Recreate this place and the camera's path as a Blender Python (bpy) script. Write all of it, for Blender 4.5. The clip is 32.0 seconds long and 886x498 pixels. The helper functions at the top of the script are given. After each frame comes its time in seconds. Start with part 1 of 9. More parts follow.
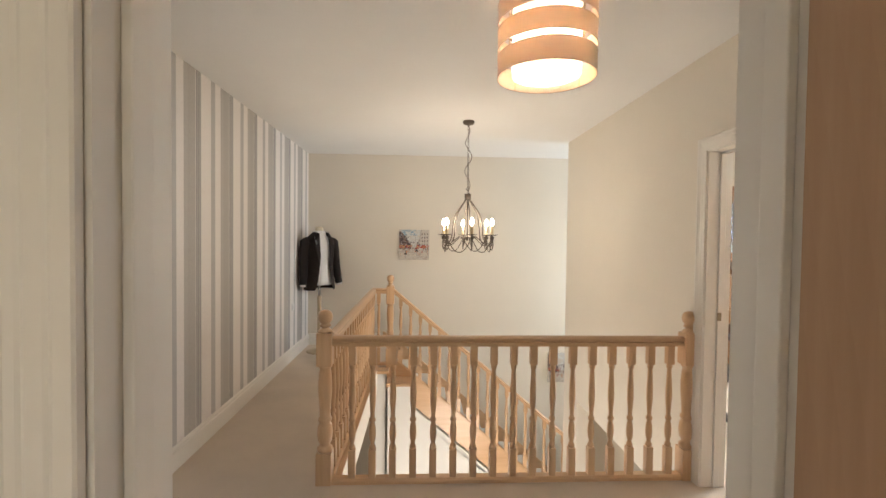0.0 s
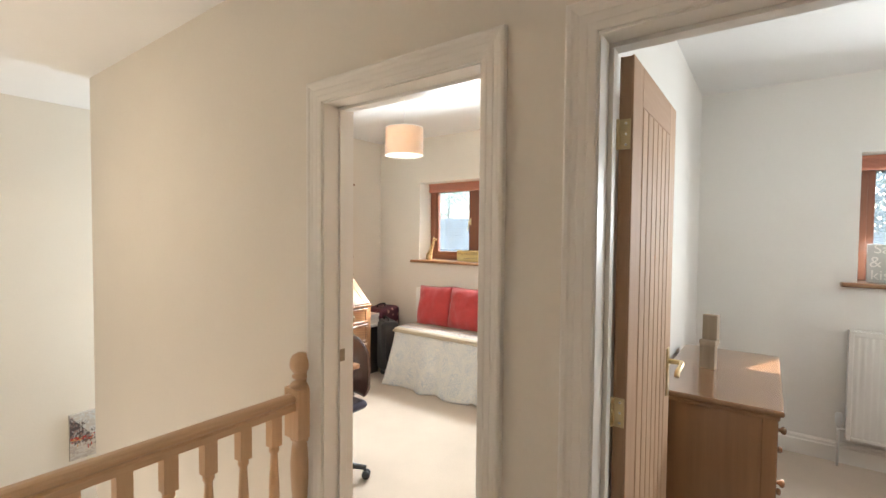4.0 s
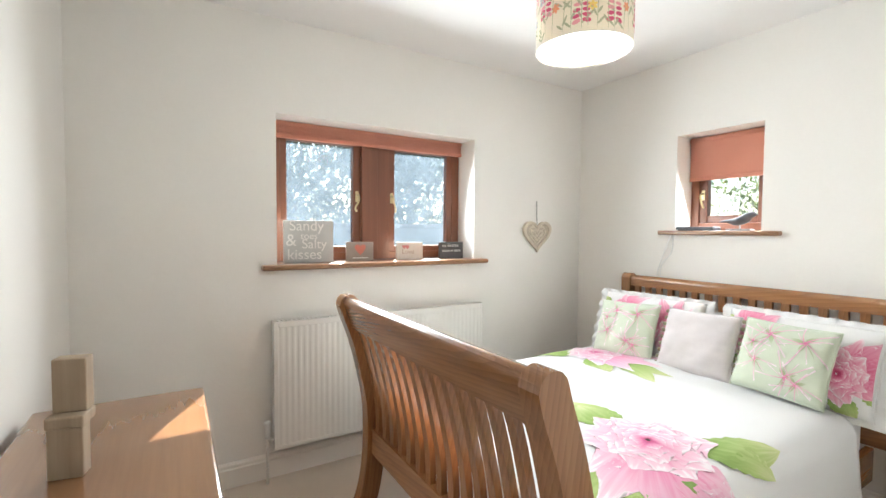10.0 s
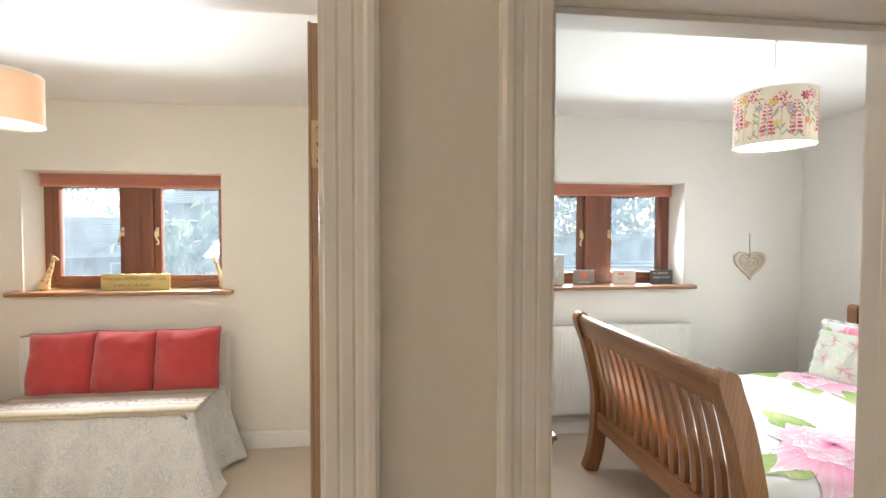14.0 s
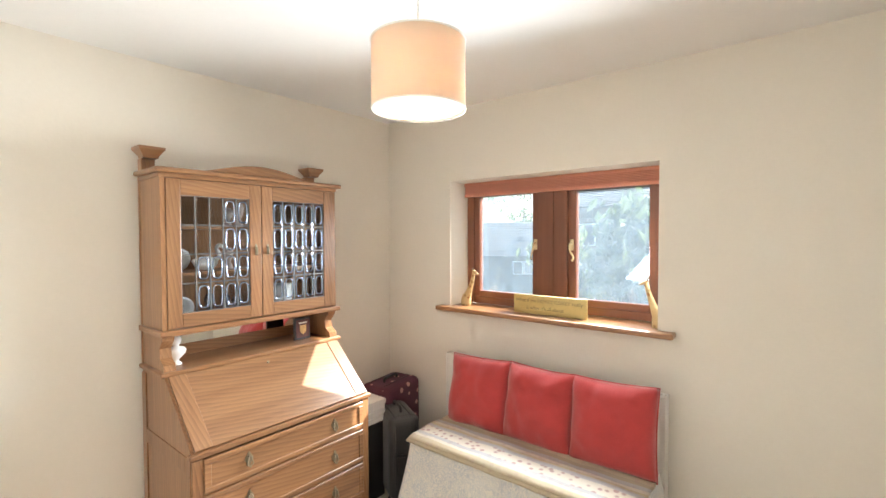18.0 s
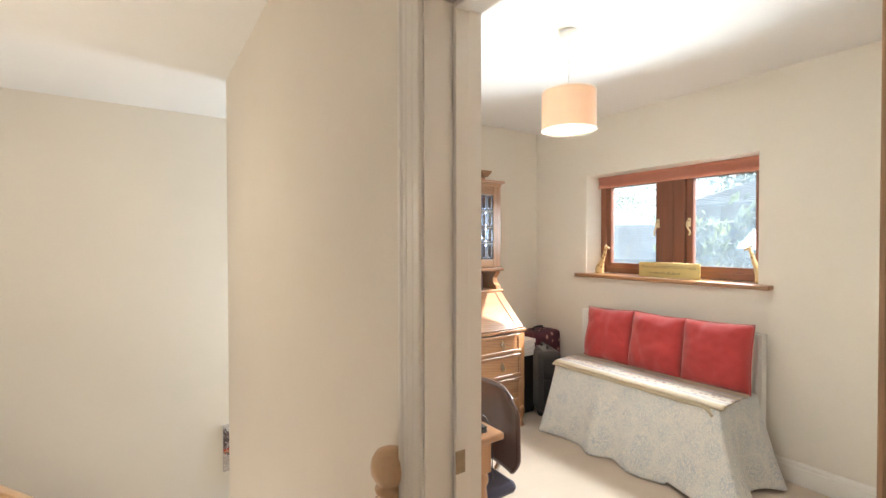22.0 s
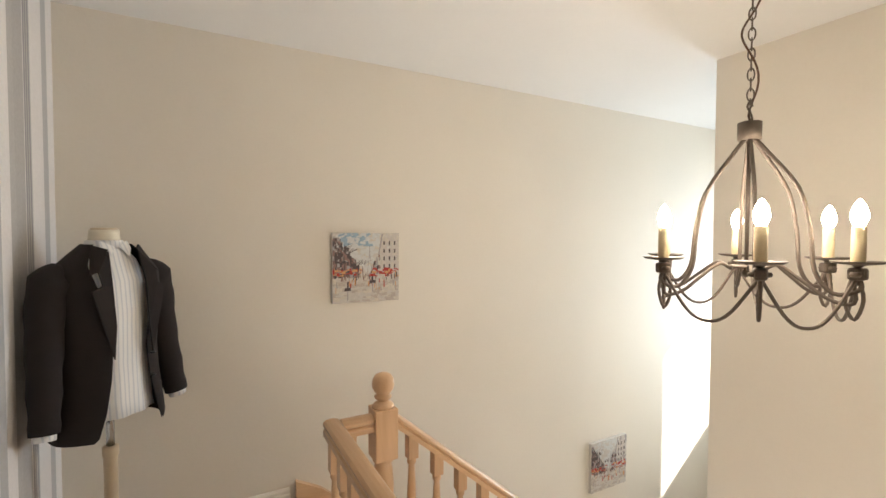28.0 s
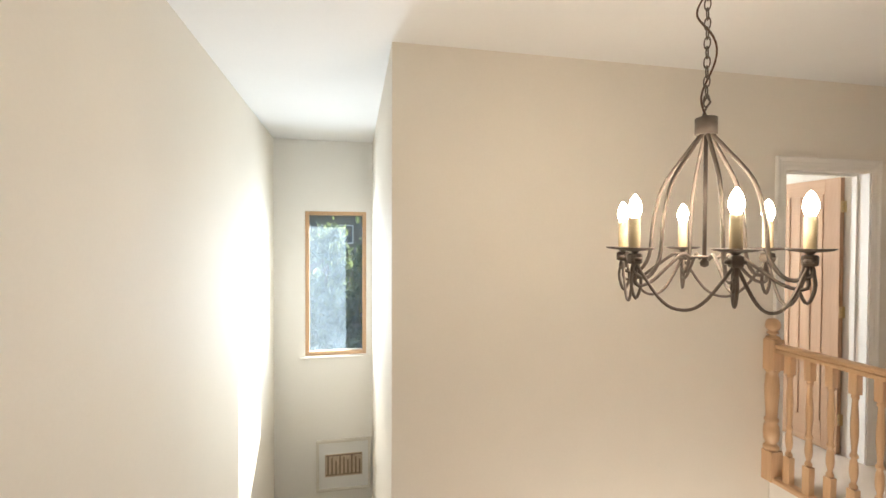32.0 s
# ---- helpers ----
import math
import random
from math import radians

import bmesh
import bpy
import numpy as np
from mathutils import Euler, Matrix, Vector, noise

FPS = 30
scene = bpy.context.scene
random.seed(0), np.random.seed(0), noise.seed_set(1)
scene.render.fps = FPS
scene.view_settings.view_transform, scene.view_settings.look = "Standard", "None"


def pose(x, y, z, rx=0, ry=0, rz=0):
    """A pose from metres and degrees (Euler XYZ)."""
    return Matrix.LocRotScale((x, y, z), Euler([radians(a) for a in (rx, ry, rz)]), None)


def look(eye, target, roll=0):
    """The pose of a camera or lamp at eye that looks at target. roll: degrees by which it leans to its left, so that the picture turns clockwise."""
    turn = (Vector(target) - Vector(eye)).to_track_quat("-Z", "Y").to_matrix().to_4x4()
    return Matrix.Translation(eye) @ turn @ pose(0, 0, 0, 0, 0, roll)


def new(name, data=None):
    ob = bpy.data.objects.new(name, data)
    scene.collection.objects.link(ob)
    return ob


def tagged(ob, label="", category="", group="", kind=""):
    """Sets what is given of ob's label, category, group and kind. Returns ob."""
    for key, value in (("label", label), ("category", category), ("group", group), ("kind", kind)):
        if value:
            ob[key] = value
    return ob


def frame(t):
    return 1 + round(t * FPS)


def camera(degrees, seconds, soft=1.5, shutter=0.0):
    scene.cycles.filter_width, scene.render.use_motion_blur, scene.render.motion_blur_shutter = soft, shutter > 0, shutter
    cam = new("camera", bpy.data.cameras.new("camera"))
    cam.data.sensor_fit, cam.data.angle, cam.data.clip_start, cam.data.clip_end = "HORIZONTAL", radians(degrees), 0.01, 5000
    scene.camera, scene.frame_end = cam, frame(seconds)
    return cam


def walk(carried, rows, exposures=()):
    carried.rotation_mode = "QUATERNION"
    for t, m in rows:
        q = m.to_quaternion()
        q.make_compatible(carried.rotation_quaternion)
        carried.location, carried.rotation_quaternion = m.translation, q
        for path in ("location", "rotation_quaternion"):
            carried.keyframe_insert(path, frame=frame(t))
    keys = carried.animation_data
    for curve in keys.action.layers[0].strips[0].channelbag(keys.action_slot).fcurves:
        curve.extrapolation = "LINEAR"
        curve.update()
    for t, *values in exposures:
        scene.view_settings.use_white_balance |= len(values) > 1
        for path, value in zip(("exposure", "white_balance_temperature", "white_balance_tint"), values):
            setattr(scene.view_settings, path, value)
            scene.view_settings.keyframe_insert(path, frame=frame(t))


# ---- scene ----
cam = camera(89.6, 32.0)
PATH = [
    (0, (0.040, -0.015, 1.464), (0.142, 2.092, 1.411), 0.7),
    (0.5, (-0.055, 0.269, 1.516), (0.052, 2.375, 1.450), 0.3),
    (1, (-0.004, 0.505, 1.513), (0.196, 2.604, 1.441), 0.4),
    (1.5, (0.098, 0.719, 1.510), (0.538, 2.781, 1.449), 0.5),
    (2, (0.173, 0.881, 1.500), (0.944, 2.844, 1.441), 0.6),
    (2.5, (0.239, 1.020, 1.512), (1.326, 2.827, 1.453), 0.6),
    (3, (0.315, 1.080, 1.500), (1.665, 2.701, 1.443), 0.6),
    (3.5, (0.462, 1.111, 1.499), (2.000, 2.554, 1.436), 0.6),
    (5.5, (1.082, 1.337, 1.51), (3.127, 1.849, 1.439), 0.1),
    (6, (1.291, 1.319, 1.515), (3.381, 1.601, 1.456), 0.0),
    (6.5, (1.481, 1.343, 1.555), (3.59, 1.345, 1.491), 0.2),
    (7, (1.647, 1.305, 1.587), (3.73, 0.971, 1.509), 0.2),
    (7.5, (1.782, 1.249, 1.625), (3.807, 0.66, 1.549), 0.3),
    (8, (1.876, 1.2, 1.637), (3.821, 0.387, 1.556), 0.4),
    (8.5, (1.946, 1.16, 1.626), (3.814, 0.183, 1.545), 0.5),
    (9, (2.002, 1.13, 1.567), (3.844, 0.105, 1.483), 0.5),
    (9.5, (1.981, 1.151, 1.492), (3.809, 0.1, 1.408), 0.3),
    (10, (1.924, 1.179, 1.402), (3.731, 0.091, 1.318), 0.4),
    (10.5, (1.852, 1.225, 1.341), (3.64, 0.108, 1.259), 0.4),
    (11, (1.697, 1.279, 1.324), (3.487, 0.166, 1.244), 0.7),
    (11.5, (1.506, 1.411, 1.368), (3.293, 0.292, 1.309), 0.7),
    (12, (1.294, 1.545, 1.491), (3.088, 0.437, 1.417), 0.5),
    (12.5, (1.155, 1.624, 1.558), (2.996, 0.597, 1.484), 0.5),
    (13, (1.106, 1.662, 1.608), (3.038, 0.816, 1.53), 0.3),
    (13.5, (1.113, 1.693, 1.616), (3.146, 1.132, 1.547), 0.2),
    (14, (1.077, 1.739, 1.615), (3.174, 1.508, 1.551), 0.1),
    (14.5, (1.046, 1.745, 1.611), (3.151, 1.863, 1.552), 0.0),
    (15, (1.104, 1.81, 1.65), (3.151, 2.308, 1.565), -0.2),
    (15.5, (1.204, 1.913, 1.641), (3.184, 2.639, 1.57), -0.2),
    (17.5, (1.966, 2.334, 1.734), (3.69, 3.549, 1.674), -0.2),
    (18, (2.096, 2.427, 1.694), (3.732, 3.76, 1.634), -0.2),
    (18.5, (2.112, 2.459, 1.596), (3.621, 3.933, 1.53), -0.4),
    (19, (2.041, 2.424, 1.461), (3.489, 3.957, 1.398), -0.7),
    (19.5, (1.902, 2.363, 1.367), (3.347, 3.899, 1.3), -0.5),
    (20, (1.82, 2.256, 1.319), (3.251, 3.806, 1.253), -0.2),
    (20.5, (1.691, 2.121, 1.321), (3.111, 3.68, 1.262), -0.4),
    (21, (1.569, 2.037, 1.368), (2.947, 3.635, 1.329), -0.3),
    (21.5, (1.393, 1.906, 1.423), (2.68, 3.578, 1.403), 0.1),
    (22, (1.237, 1.755, 1.484), (2.416, 3.504, 1.454), -0.1),
    (22.5, (1.132, 1.667, 1.519), (2.182, 3.496, 1.479), -0.1),
    (23, (1.088, 1.587, 1.549), (1.951, 3.513, 1.505), -0.1),
    (23.5, (1.046, 1.504, 1.564), (1.632, 3.53, 1.519), -0.1),
    (24, (0.82, 1.438, 1.568), (1.07, 3.532, 1.524), 0.0),
    (24.5, (0.537, 1.452, 1.552), (0.573, 3.561, 1.51), 0.1),
    (25, (0.168, 1.529, 1.573), (0.109, 3.637, 1.52), 0.1),
    (25.5, (-0.181, 1.659, 1.576), (-0.264, 3.766, 1.527), 0.3),
    (27.5, (-0.922, 3.16, 1.571), (-0.313, 5.18, 1.509), 0.2),
    (28, (-0.91, 3.509, 1.559), (0.09, 5.365, 1.492), 0.2),
    (28.5, (-0.894, 3.783, 1.542), (0.419, 5.433, 1.48), 0.4),
    (29, (-0.896, 4.033, 1.547), (0.641, 5.478, 1.49), 0.3),
    (29.5, (-0.923, 4.289, 1.538), (0.819, 5.479, 1.484), 0.3),
    (30, (-0.893, 4.487, 1.545), (0.991, 5.436, 1.493), 0.4),
    (30.5, (-0.856, 4.686, 1.551), (1.139, 5.371, 1.498), 0.3),
    (31, (-0.823, 4.904, 1.555), (1.257, 5.258, 1.509), 0.2),
    (31.5, (-0.788, 5.119, 1.536), (1.322, 5.093, 1.498), 0.2),
    (32, (-0.678, 5.257, 1.514), (1.391, 4.841, 1.478), 0.2),
]
walk(cam, [(t, look(eye, target, roll)) for t, eye, target, roll in PATH], [(0.0, 2.1)])

import collections

# ---- world, sun, large lights ----
SUN = Vector((1.0, -0.47, 0.775)).normalized()
world = bpy.data.worlds.new("world")
scene.world = world
world.use_nodes = True
wn = world.node_tree
sky = wn.nodes.new("ShaderNodeTexSky")
sky.sky_type, sky.sun_disc = "NISHITA", False
sky.sun_elevation, sky.sun_rotation = math.asin(SUN.z), math.atan2(SUN.x, SUN.y)
wn.links.new(sky.outputs[0], wn.nodes["Background"].inputs[0])
wn.nodes["Background"].inputs[1].default_value = 0.08
sun = new("sun", bpy.data.lights.new("sun", "SUN"))
sun.data.energy, sun.data.angle, sun.data.color = 5.0, radians(0.5), (1.0, 0.95, 0.86)
sun.matrix_world = look(SUN * 30, (0, 0, 0))


def area(name, eye, target, sx, sy, power, color, spread=180):
    ob = new(name, bpy.data.lights.new(name, "AREA"))
    ob.data.shape, ob.data.size, ob.data.size_y, ob.data.energy, ob.data.color = "RECTANGLE", sx, sy, power, color
    ob.data.spread = radians(spread)
    ob.matrix_world = look(eye, target)
    return ob


def bulb_light(name, place, power, color=(1.0, 0.80, 0.58), radius=0.03):
    ob = new(name, bpy.data.lights.new(name, "POINT"))
    ob.data.energy, ob.data.color, ob.data.shadow_soft_size = power, color, radius
    ob.location = place
    return ob


DAY = (0.88, 0.95, 1.0)
area("daylight_bedroom", (4.675, 0.02, 1.64), (3.9, 0.0, 1.50), 1.2, 0.4, 9.8, DAY, 145)
area("daylight_bedroom_side", (3.455, -1.87, 1.6), (3.455, -1.2, 1.30), 0.44, 0.30, 2.4, DAY)
area("daylight_study", (4.675, 3.66, 1.64), (3.9, 3.50, 1.50), 1.1, 0.4, 18, DAY, 118)
area("daylight_stairs", (4.222, 5.44, 1.06), (2.6, 5.44, 1.06), 0.52, 1.4, 8.5, (0.76, 0.88, 1.0), 135)
area("daylight_west_room", (-4.3, 6.05, 1.5), (-4.0, 3, 1.0), 0.9, 1.0, 28, (0.74, 0.81, 1.0))
# added warm fill for the first room, from an assumed, unseen opening
area("fill_first_room", (-0.3, -2.55, 1.5), (-0.3, 0, 1.3), 1.5, 1.1, 2.4, (1.0, 0.86, 0.72))
bulb_light("lamp_landing", (0.554, 1.848, 2.29), 27, (1.0, 0.75, 0.64))
bulb_light("lamp_study", (3.075, 3.315, 2.165), 9.0, (1.0, 0.83, 0.66))
bulb_light("lamp_bedroom", (3.05, -0.075, 2.18), 12.5, (1.0, 0.95, 0.90))
# added fill low in the stairwell for the landing walls; no fitting hangs there
bulb_light("fill_hall_below", (0.55, 3.6, -1.3), 17, (1.0, 0.92, 0.82), 0.4)
bulb_light("lamp_chandelier", (0.476, 4.228, 1.62), 2.7, (1.0, 0.83, 0.70), 0.2)


# ---- materials ----
def nodes_of(name):
    m = bpy.data.materials.new(name)
    m.use_nodes = True
    return m, m.node_tree.nodes, m.node_tree.links, m.node_tree.nodes["Principled BSDF"]


def noise_tex(n, l, scale, detail=4.0, stretch=(1, 1, 1), rough=0.55):
    tc, mp, tx = n.new("ShaderNodeTexCoord"), n.new("ShaderNodeMapping"), n.new("ShaderNodeTexNoise")
    mp.inputs["Scale"].default_value = stretch
    tx.inputs["Scale"].default_value, tx.inputs["Detail"].default_value, tx.inputs["Roughness"].default_value = scale, detail, rough
    l.new(tc.outputs["Object"], mp.inputs[0])
    l.new(mp.outputs[0], tx.inputs["Vector"])
    return tx.outputs["Fac"]


def ramp(n, l, fac, stops, constant=False):
    r = n.new("ShaderNodeValToRGB")
    e = r.color_ramp.elements
    while len(e) < len(stops):
        e.new(0.5)
    for i, (p, c) in enumerate(stops):
        e[i].position, e[i].color = p, (*c, 1)
    if constant:
        r.color_ramp.interpolation = "CONSTANT"
    l.new(fac, r.inputs[0])
    return r.outputs[0]


def mixc(n, l, fac, a, b, mode="MIX"):
    m = n.new("ShaderNodeMix")
    m.data_type, m.blend_type = "RGBA", mode
    for sock, v in ((m.inputs[0], fac), (m.inputs[6], a), (m.inputs[7], b)):
        if isinstance(v, (int, float)):
            sock.default_value = v
        elif isinstance(v, tuple):
            sock.default_value = (*v, 1)
        else:
            l.new(v, sock)
    return m.outputs[2]


def bumped(n, l, b, height, strength, dist=0.01):
    bp = n.new("ShaderNodeBump")
    bp.inputs["Strength"].default_value, bp.inputs["Distance"].default_value = strength, dist
    l.new(height, bp.inputs["Height"])
    l.new(bp.outputs[0], b.inputs["Normal"])


def shade(c, k):
    return tuple(min(1, v * k) for v in c)


def plain(name, color, rough=0.5, var=0.06, scale=6.0, fine=120.0, bump=0.1, metal=0.0, dist=0.004, spec=0.5):
    """A surface with slow blotches, fine grain and a little relief."""
    m, n, l, b = nodes_of(name)
    slow, grain = noise_tex(n, l, scale), noise_tex(n, l, fine, 3)
    base = ramp(n, l, slow, [(0.3, shade(color, 1 - var)), (0.7, shade(color, 1 + var))])
    b.inputs["Roughness"].default_value, b.inputs["Metallic"].default_value = rough, metal
    b.inputs["Specular IOR Level"].default_value = spec
    l.new(mixc(n, l, 0.25, base, ramp(n, l, grain, [(0.3, shade(color, 1 - 1.6 * var)), (0.7, shade(color, 1 + var))])), b.inputs["Base Color"])
    if bump:
        bumped(n, l, b, grain, bump, dist)
    return m


def wood(name, light, dark, axis="z", rough=0.4, scale=1.0, coat=0.0, var=0.5, figure=0.0):
    """Timber whose grain runs along axis; figure is the share of arched growth lines in it."""
    m, n, l, b = nodes_of(name)
    long, wide = 1.2 * scale, 26.0 * scale
    st = {"x": (long, wide, wide), "y": (wide, long, wide), "z": (wide, wide, long)}[axis]
    grain = noise_tex(n, l, 1.0, 6, st, 0.65)
    fine = noise_tex(n, l, 5.0, 3, st)
    slow = noise_tex(n, l, 1.0, 3, tuple(v * 0.22 for v in st))
    oi = n.new("ShaderNodeObjectInfo")
    c = ramp(n, l, grain, [(0.32, dark), (0.62, light)])
    c = mixc(n, l, 0.45, c, ramp(n, l, slow, [(0.35, dark), (0.65, light)]))
    if figure:
        mp, tc, wv = n.new("ShaderNodeMapping"), n.new("ShaderNodeTexCoord"), n.new("ShaderNodeTexWave")
        mp.inputs["Scale"].default_value = {"x": (0.16, 1, 1), "y": (1, 0.16, 1), "z": (1, 1, 0.16)}[axis]
        mp.inputs["Location"].default_value = (0.37, 0.21, 0.53)
        l.new(tc.outputs["Object"], mp.inputs[0])
        l.new(mp.outputs[0], wv.inputs["Vector"])
        wv.wave_type, wv.bands_direction, wv.wave_profile = "BANDS", "DIAGONAL", "SAW"
        wv.inputs["Scale"].default_value, wv.inputs["Distortion"].default_value = 30.0, 5.0
        wv.inputs["Detail"].default_value, wv.inputs["Detail Scale"].default_value = 3.0, 0.4
        lines = ramp(n, l, wv.outputs["Fac"], [(0.0, light), (0.55, tuple((a + b) / 2 for a, b in zip(light, dark))), (0.95, dark)])
        c = mixc(n, l, figure, c, lines)
    hs = n.new("ShaderNodeHueSaturation")
    mm = n.new("ShaderNodeMapRange")
    mm.inputs[3].default_value, mm.inputs[4].default_value = 1 - 0.14 * var, 1 + 0.14 * var
    l.new(oi.outputs["Random"], mm.inputs[0])
    l.new(mm.outputs[0], hs.inputs["Value"])
    l.new(c, hs.inputs["Color"])
    l.new(hs.outputs[0], b.inputs["Base Color"])
    b.inputs["Roughness"].default_value, b.inputs["Coat Weight"].default_value = rough, coat
    b.inputs["Coat Roughness"].default_value = 0.18
    bumped(n, l, b, fine, 0.12, 0.002)
    return m


def glow(name, color, strength):
    m, n, l, b = nodes_of(name)
    b.inputs["Base Color"].default_value = (*color, 1)
    b.inputs["Emission Color"].default_value, b.inputs["Emission Strength"].default_value = (*color, 1), strength
    return m


def fabric(name, color, thread=500.0, var=0.1, rough=0.9, sheen=0.3, through_light=0.0):
    m, n, l, b = nodes_of(name)
    slow, grain = noise_tex(n, l, 7.0), noise_tex(n, l, thread, 2)
    base = ramp(n, l, slow, [(0.3, shade(color, 1 - var)), (0.7, shade(color, 1 + var))])
    l.new(mixc(n, l, 0.4, base, ramp(n, l, grain, [(0.35, shade(color, 1 - 2 * var)), (0.65, shade(color, 1 + var))])), b.inputs["Base Color"])
    b.inputs["Roughness"].default_value, b.inputs["Sheen Weight"].default_value = rough, sheen
    bumped(n, l, b, grain, 0.3, 0.002)
    if through_light:
        t, mx, out = n.new("ShaderNodeBsdfTranslucent"), n.new("ShaderNodeMixShader"), n["Material Output"]
        t.inputs[0].default_value = (*color, 1)
        mx.inputs[0].default_value = through_light
        l.new(b.outputs[0], mx.inputs[1])
        l.new(t.outputs[0], mx.inputs[2])
        l.new(mx.outputs[0], out.inputs[0])
    return m


M_CREAM = plain("cream_wall_paint", (0.79, 0.735, 0.645), 0.75, 0.025, 1.5, 60, 0.12)
M_CREAM_PALE = plain("pale_cream_wall_paint", (0.84, 0.815, 0.765), 0.75, 0.02, 1.5, 60, 0.12)
M_WHITE_WALL = plain("white_wall_paint", (0.78, 0.77, 0.74), 0.75, 0.02, 1.5, 60, 0.12)
M_CEILING = plain("white_ceiling_paint", (0.84, 0.83, 0.81), 0.8, 0.02, 1.2, 50, 0.12)
M_GLOSS = plain("white_gloss_paint", (0.83, 0.795, 0.735), 0.36, 0.012, 3, 30, 0.0, dist=0.002)
M_CARPET = plain("beige_carpet", (0.66, 0.555, 0.45), 0.95, 0.08, 2.0, 260, 0.7, dist=0.006, spec=0.1)
M_STAIR_CARPET = plain("pale_stair_carpet", (0.72, 0.67, 0.60), 0.95, 0.06, 4.0, 260, 0.6, dist=0.006, spec=0.1)
OAK_L, OAK_D = (0.69, 0.465, 0.28), (0.55, 0.34, 0.185)
M_OAK = {a: wood("pale_oak_" + a, OAK_L, OAK_D, a, 0.35, 1.0, 0.25, 0.5, 0.12) for a in "xyz"}
M_DOOR = {a: wood("oak_door_veneer_" + a, (0.54, 0.355, 0.225), (0.42, 0.255, 0.15), a, 0.68, 1.0, 0.0, 0.5, 0.12) for a in "xyz"}
M_OLD = {a: wood("old_brown_oak_" + a, (0.42, 0.215, 0.098), (0.16, 0.070, 0.030), a, 0.33, 1.0, 0.35, 0.8, 0.34) for a in "xyz"}
M_PINE = {a: wood("honey_pine_" + a, (0.40, 0.190, 0.078), (0.15, 0.060, 0.024), a, 0.22, 0.7, 0.5, 0.5, 0.24) for a in "xyz"}
M_FRAME = {a: wood("brown_window_timber_" + a, (0.23, 0.080, 0.038), (0.15, 0.050, 0.024), a, 0.35, 1.0, 0.2) for a in "xyz"}
M_BRASS = plain("polished_brass", (0.70, 0.58, 0.34), 0.3, 0.05, 20, 200, 0.05, 1.0)
M_CHROME = plain("steel", (0.6, 0.6, 0.6), 0.25, 0.05, 20, 200, 0.05, 1.0)
M_BLACK = plain("black_plastic", (0.025, 0.025, 0.028), 0.4, 0.1, 20, 300, 0.15)
M_WHITE_PLASTIC = plain("white_plastic", (0.78, 0.78, 0.76), 0.35, 0.02, 10, 200, 0.04)
M_RADIATOR = plain("white_enamel", (0.80, 0.78, 0.73), 0.35, 0.02, 6, 100, 0.03)


def glass_mat():
    m, n, l, b = nodes_of("window_glass")
    tr, gl, mx, fr = n.new("ShaderNodeBsdfTransparent"), n.new("ShaderNodeBsdfGlossy"), n.new("ShaderNodeMixShader"), n.new("ShaderNodeFresnel")
    gl.inputs["Roughness"].default_value = 0.02
    fr.inputs[0].default_value = 1.45
    tr.inputs[0].default_value = (0.96, 0.98, 0.97, 1)
    l.new(fr.outputs[0], mx.inputs[0])
    l.new(tr.outputs[0], mx.inputs[1])
    l.new(gl.outputs[0], mx.inputs[2])
    # a mottled bluish film in the pane that stands in for haze over the view
    haze, mx2 = n.new("ShaderNodeBsdfTranslucent"), n.new("ShaderNodeMixShader")
    haze.inputs[0].default_value = (0.58, 0.78, 1.0, 1)
    l.new(ramp(n, l, noise_tex(n, l, 9.0, 4), [(0.3, (0.05, 0.05, 0.05)), (0.7, (0.085, 0.085, 0.085))]), mx2.inputs[0])
    l.new(mx.outputs[0], mx2.inputs[1])
    l.new(haze.outputs[0], mx2.inputs[2])
    l.new(mx2.outputs[0], n["Material Output"].inputs[0])
    return m


M_GLASS = glass_mat()


def stripes_mat():
    """Wallpaper: white, grey and taupe stripes with pin lines, 0.52 m repeat along y."""
    m, n, l, b = nodes_of("striped_wallpaper")
    geo, sep, ma, fr = n.new("ShaderNodeNewGeometry"), n.new("ShaderNodeSeparateXYZ"), n.new("ShaderNodeMath"), n.new("ShaderNodeMath")
    l.new(geo.outputs["Position"], sep.inputs[0])
    ma.operation, fr.operation = "MULTIPLY_ADD", "FRACT"
    ma.inputs[1].default_value, ma.inputs[2].default_value = 1 / 0.524, 10 - 3.602 / 0.524
    l.new(sep.outputs[1], ma.inputs[0])
    l.new(ma.outputs[0], fr.inputs[0])
    W, G, T, D = (0.86, 0.82, 0.79), (0.50, 0.485, 0.475), (0.48, 0.455, 0.43), (0.26, 0.25, 0.26)
    c = ramp(n, l, fr.outputs[0], [(0, D), (0.025, T), (0.045, D), (0.07, T), (0.09, D), (0.115, G), (0.135, W), (0.41, G), (0.535, W), (0.70, T), (0.80, shade(T, 0.93)), (0.985, W)], True)
    grain = noise_tex(n, l, 90, 3)
    l.new(mixc(n, l, 0.12, c, ramp(n, l, grain, [(0.3, (0.3, 0.3, 0.3)), (0.7, (0.8, 0.8, 0.8))])), b.inputs["Base Color"])
    b.inputs["Roughness"].default_value = 0.55
    bumped(n, l, b, grain, 0.15, 0.002)
    return m


M_STRIPES = stripes_mat()


# ---- building helpers ----
def part(name, bm, material, parent=None, label=""):
    """Links a bmesh as one mesh object under a thing or a part."""
    me = bpy.data.meshes.new(name)
    bmesh.ops.recalc_face_normals(bm, faces=bm.faces)
    bm.to_mesh(me)
    bm.free()
    for m in material if isinstance(material, (list, tuple)) else [material]:
        me.materials.append(m)
    ob = new(name, me)
    ob.parent = parent
    return tagged(ob, label)


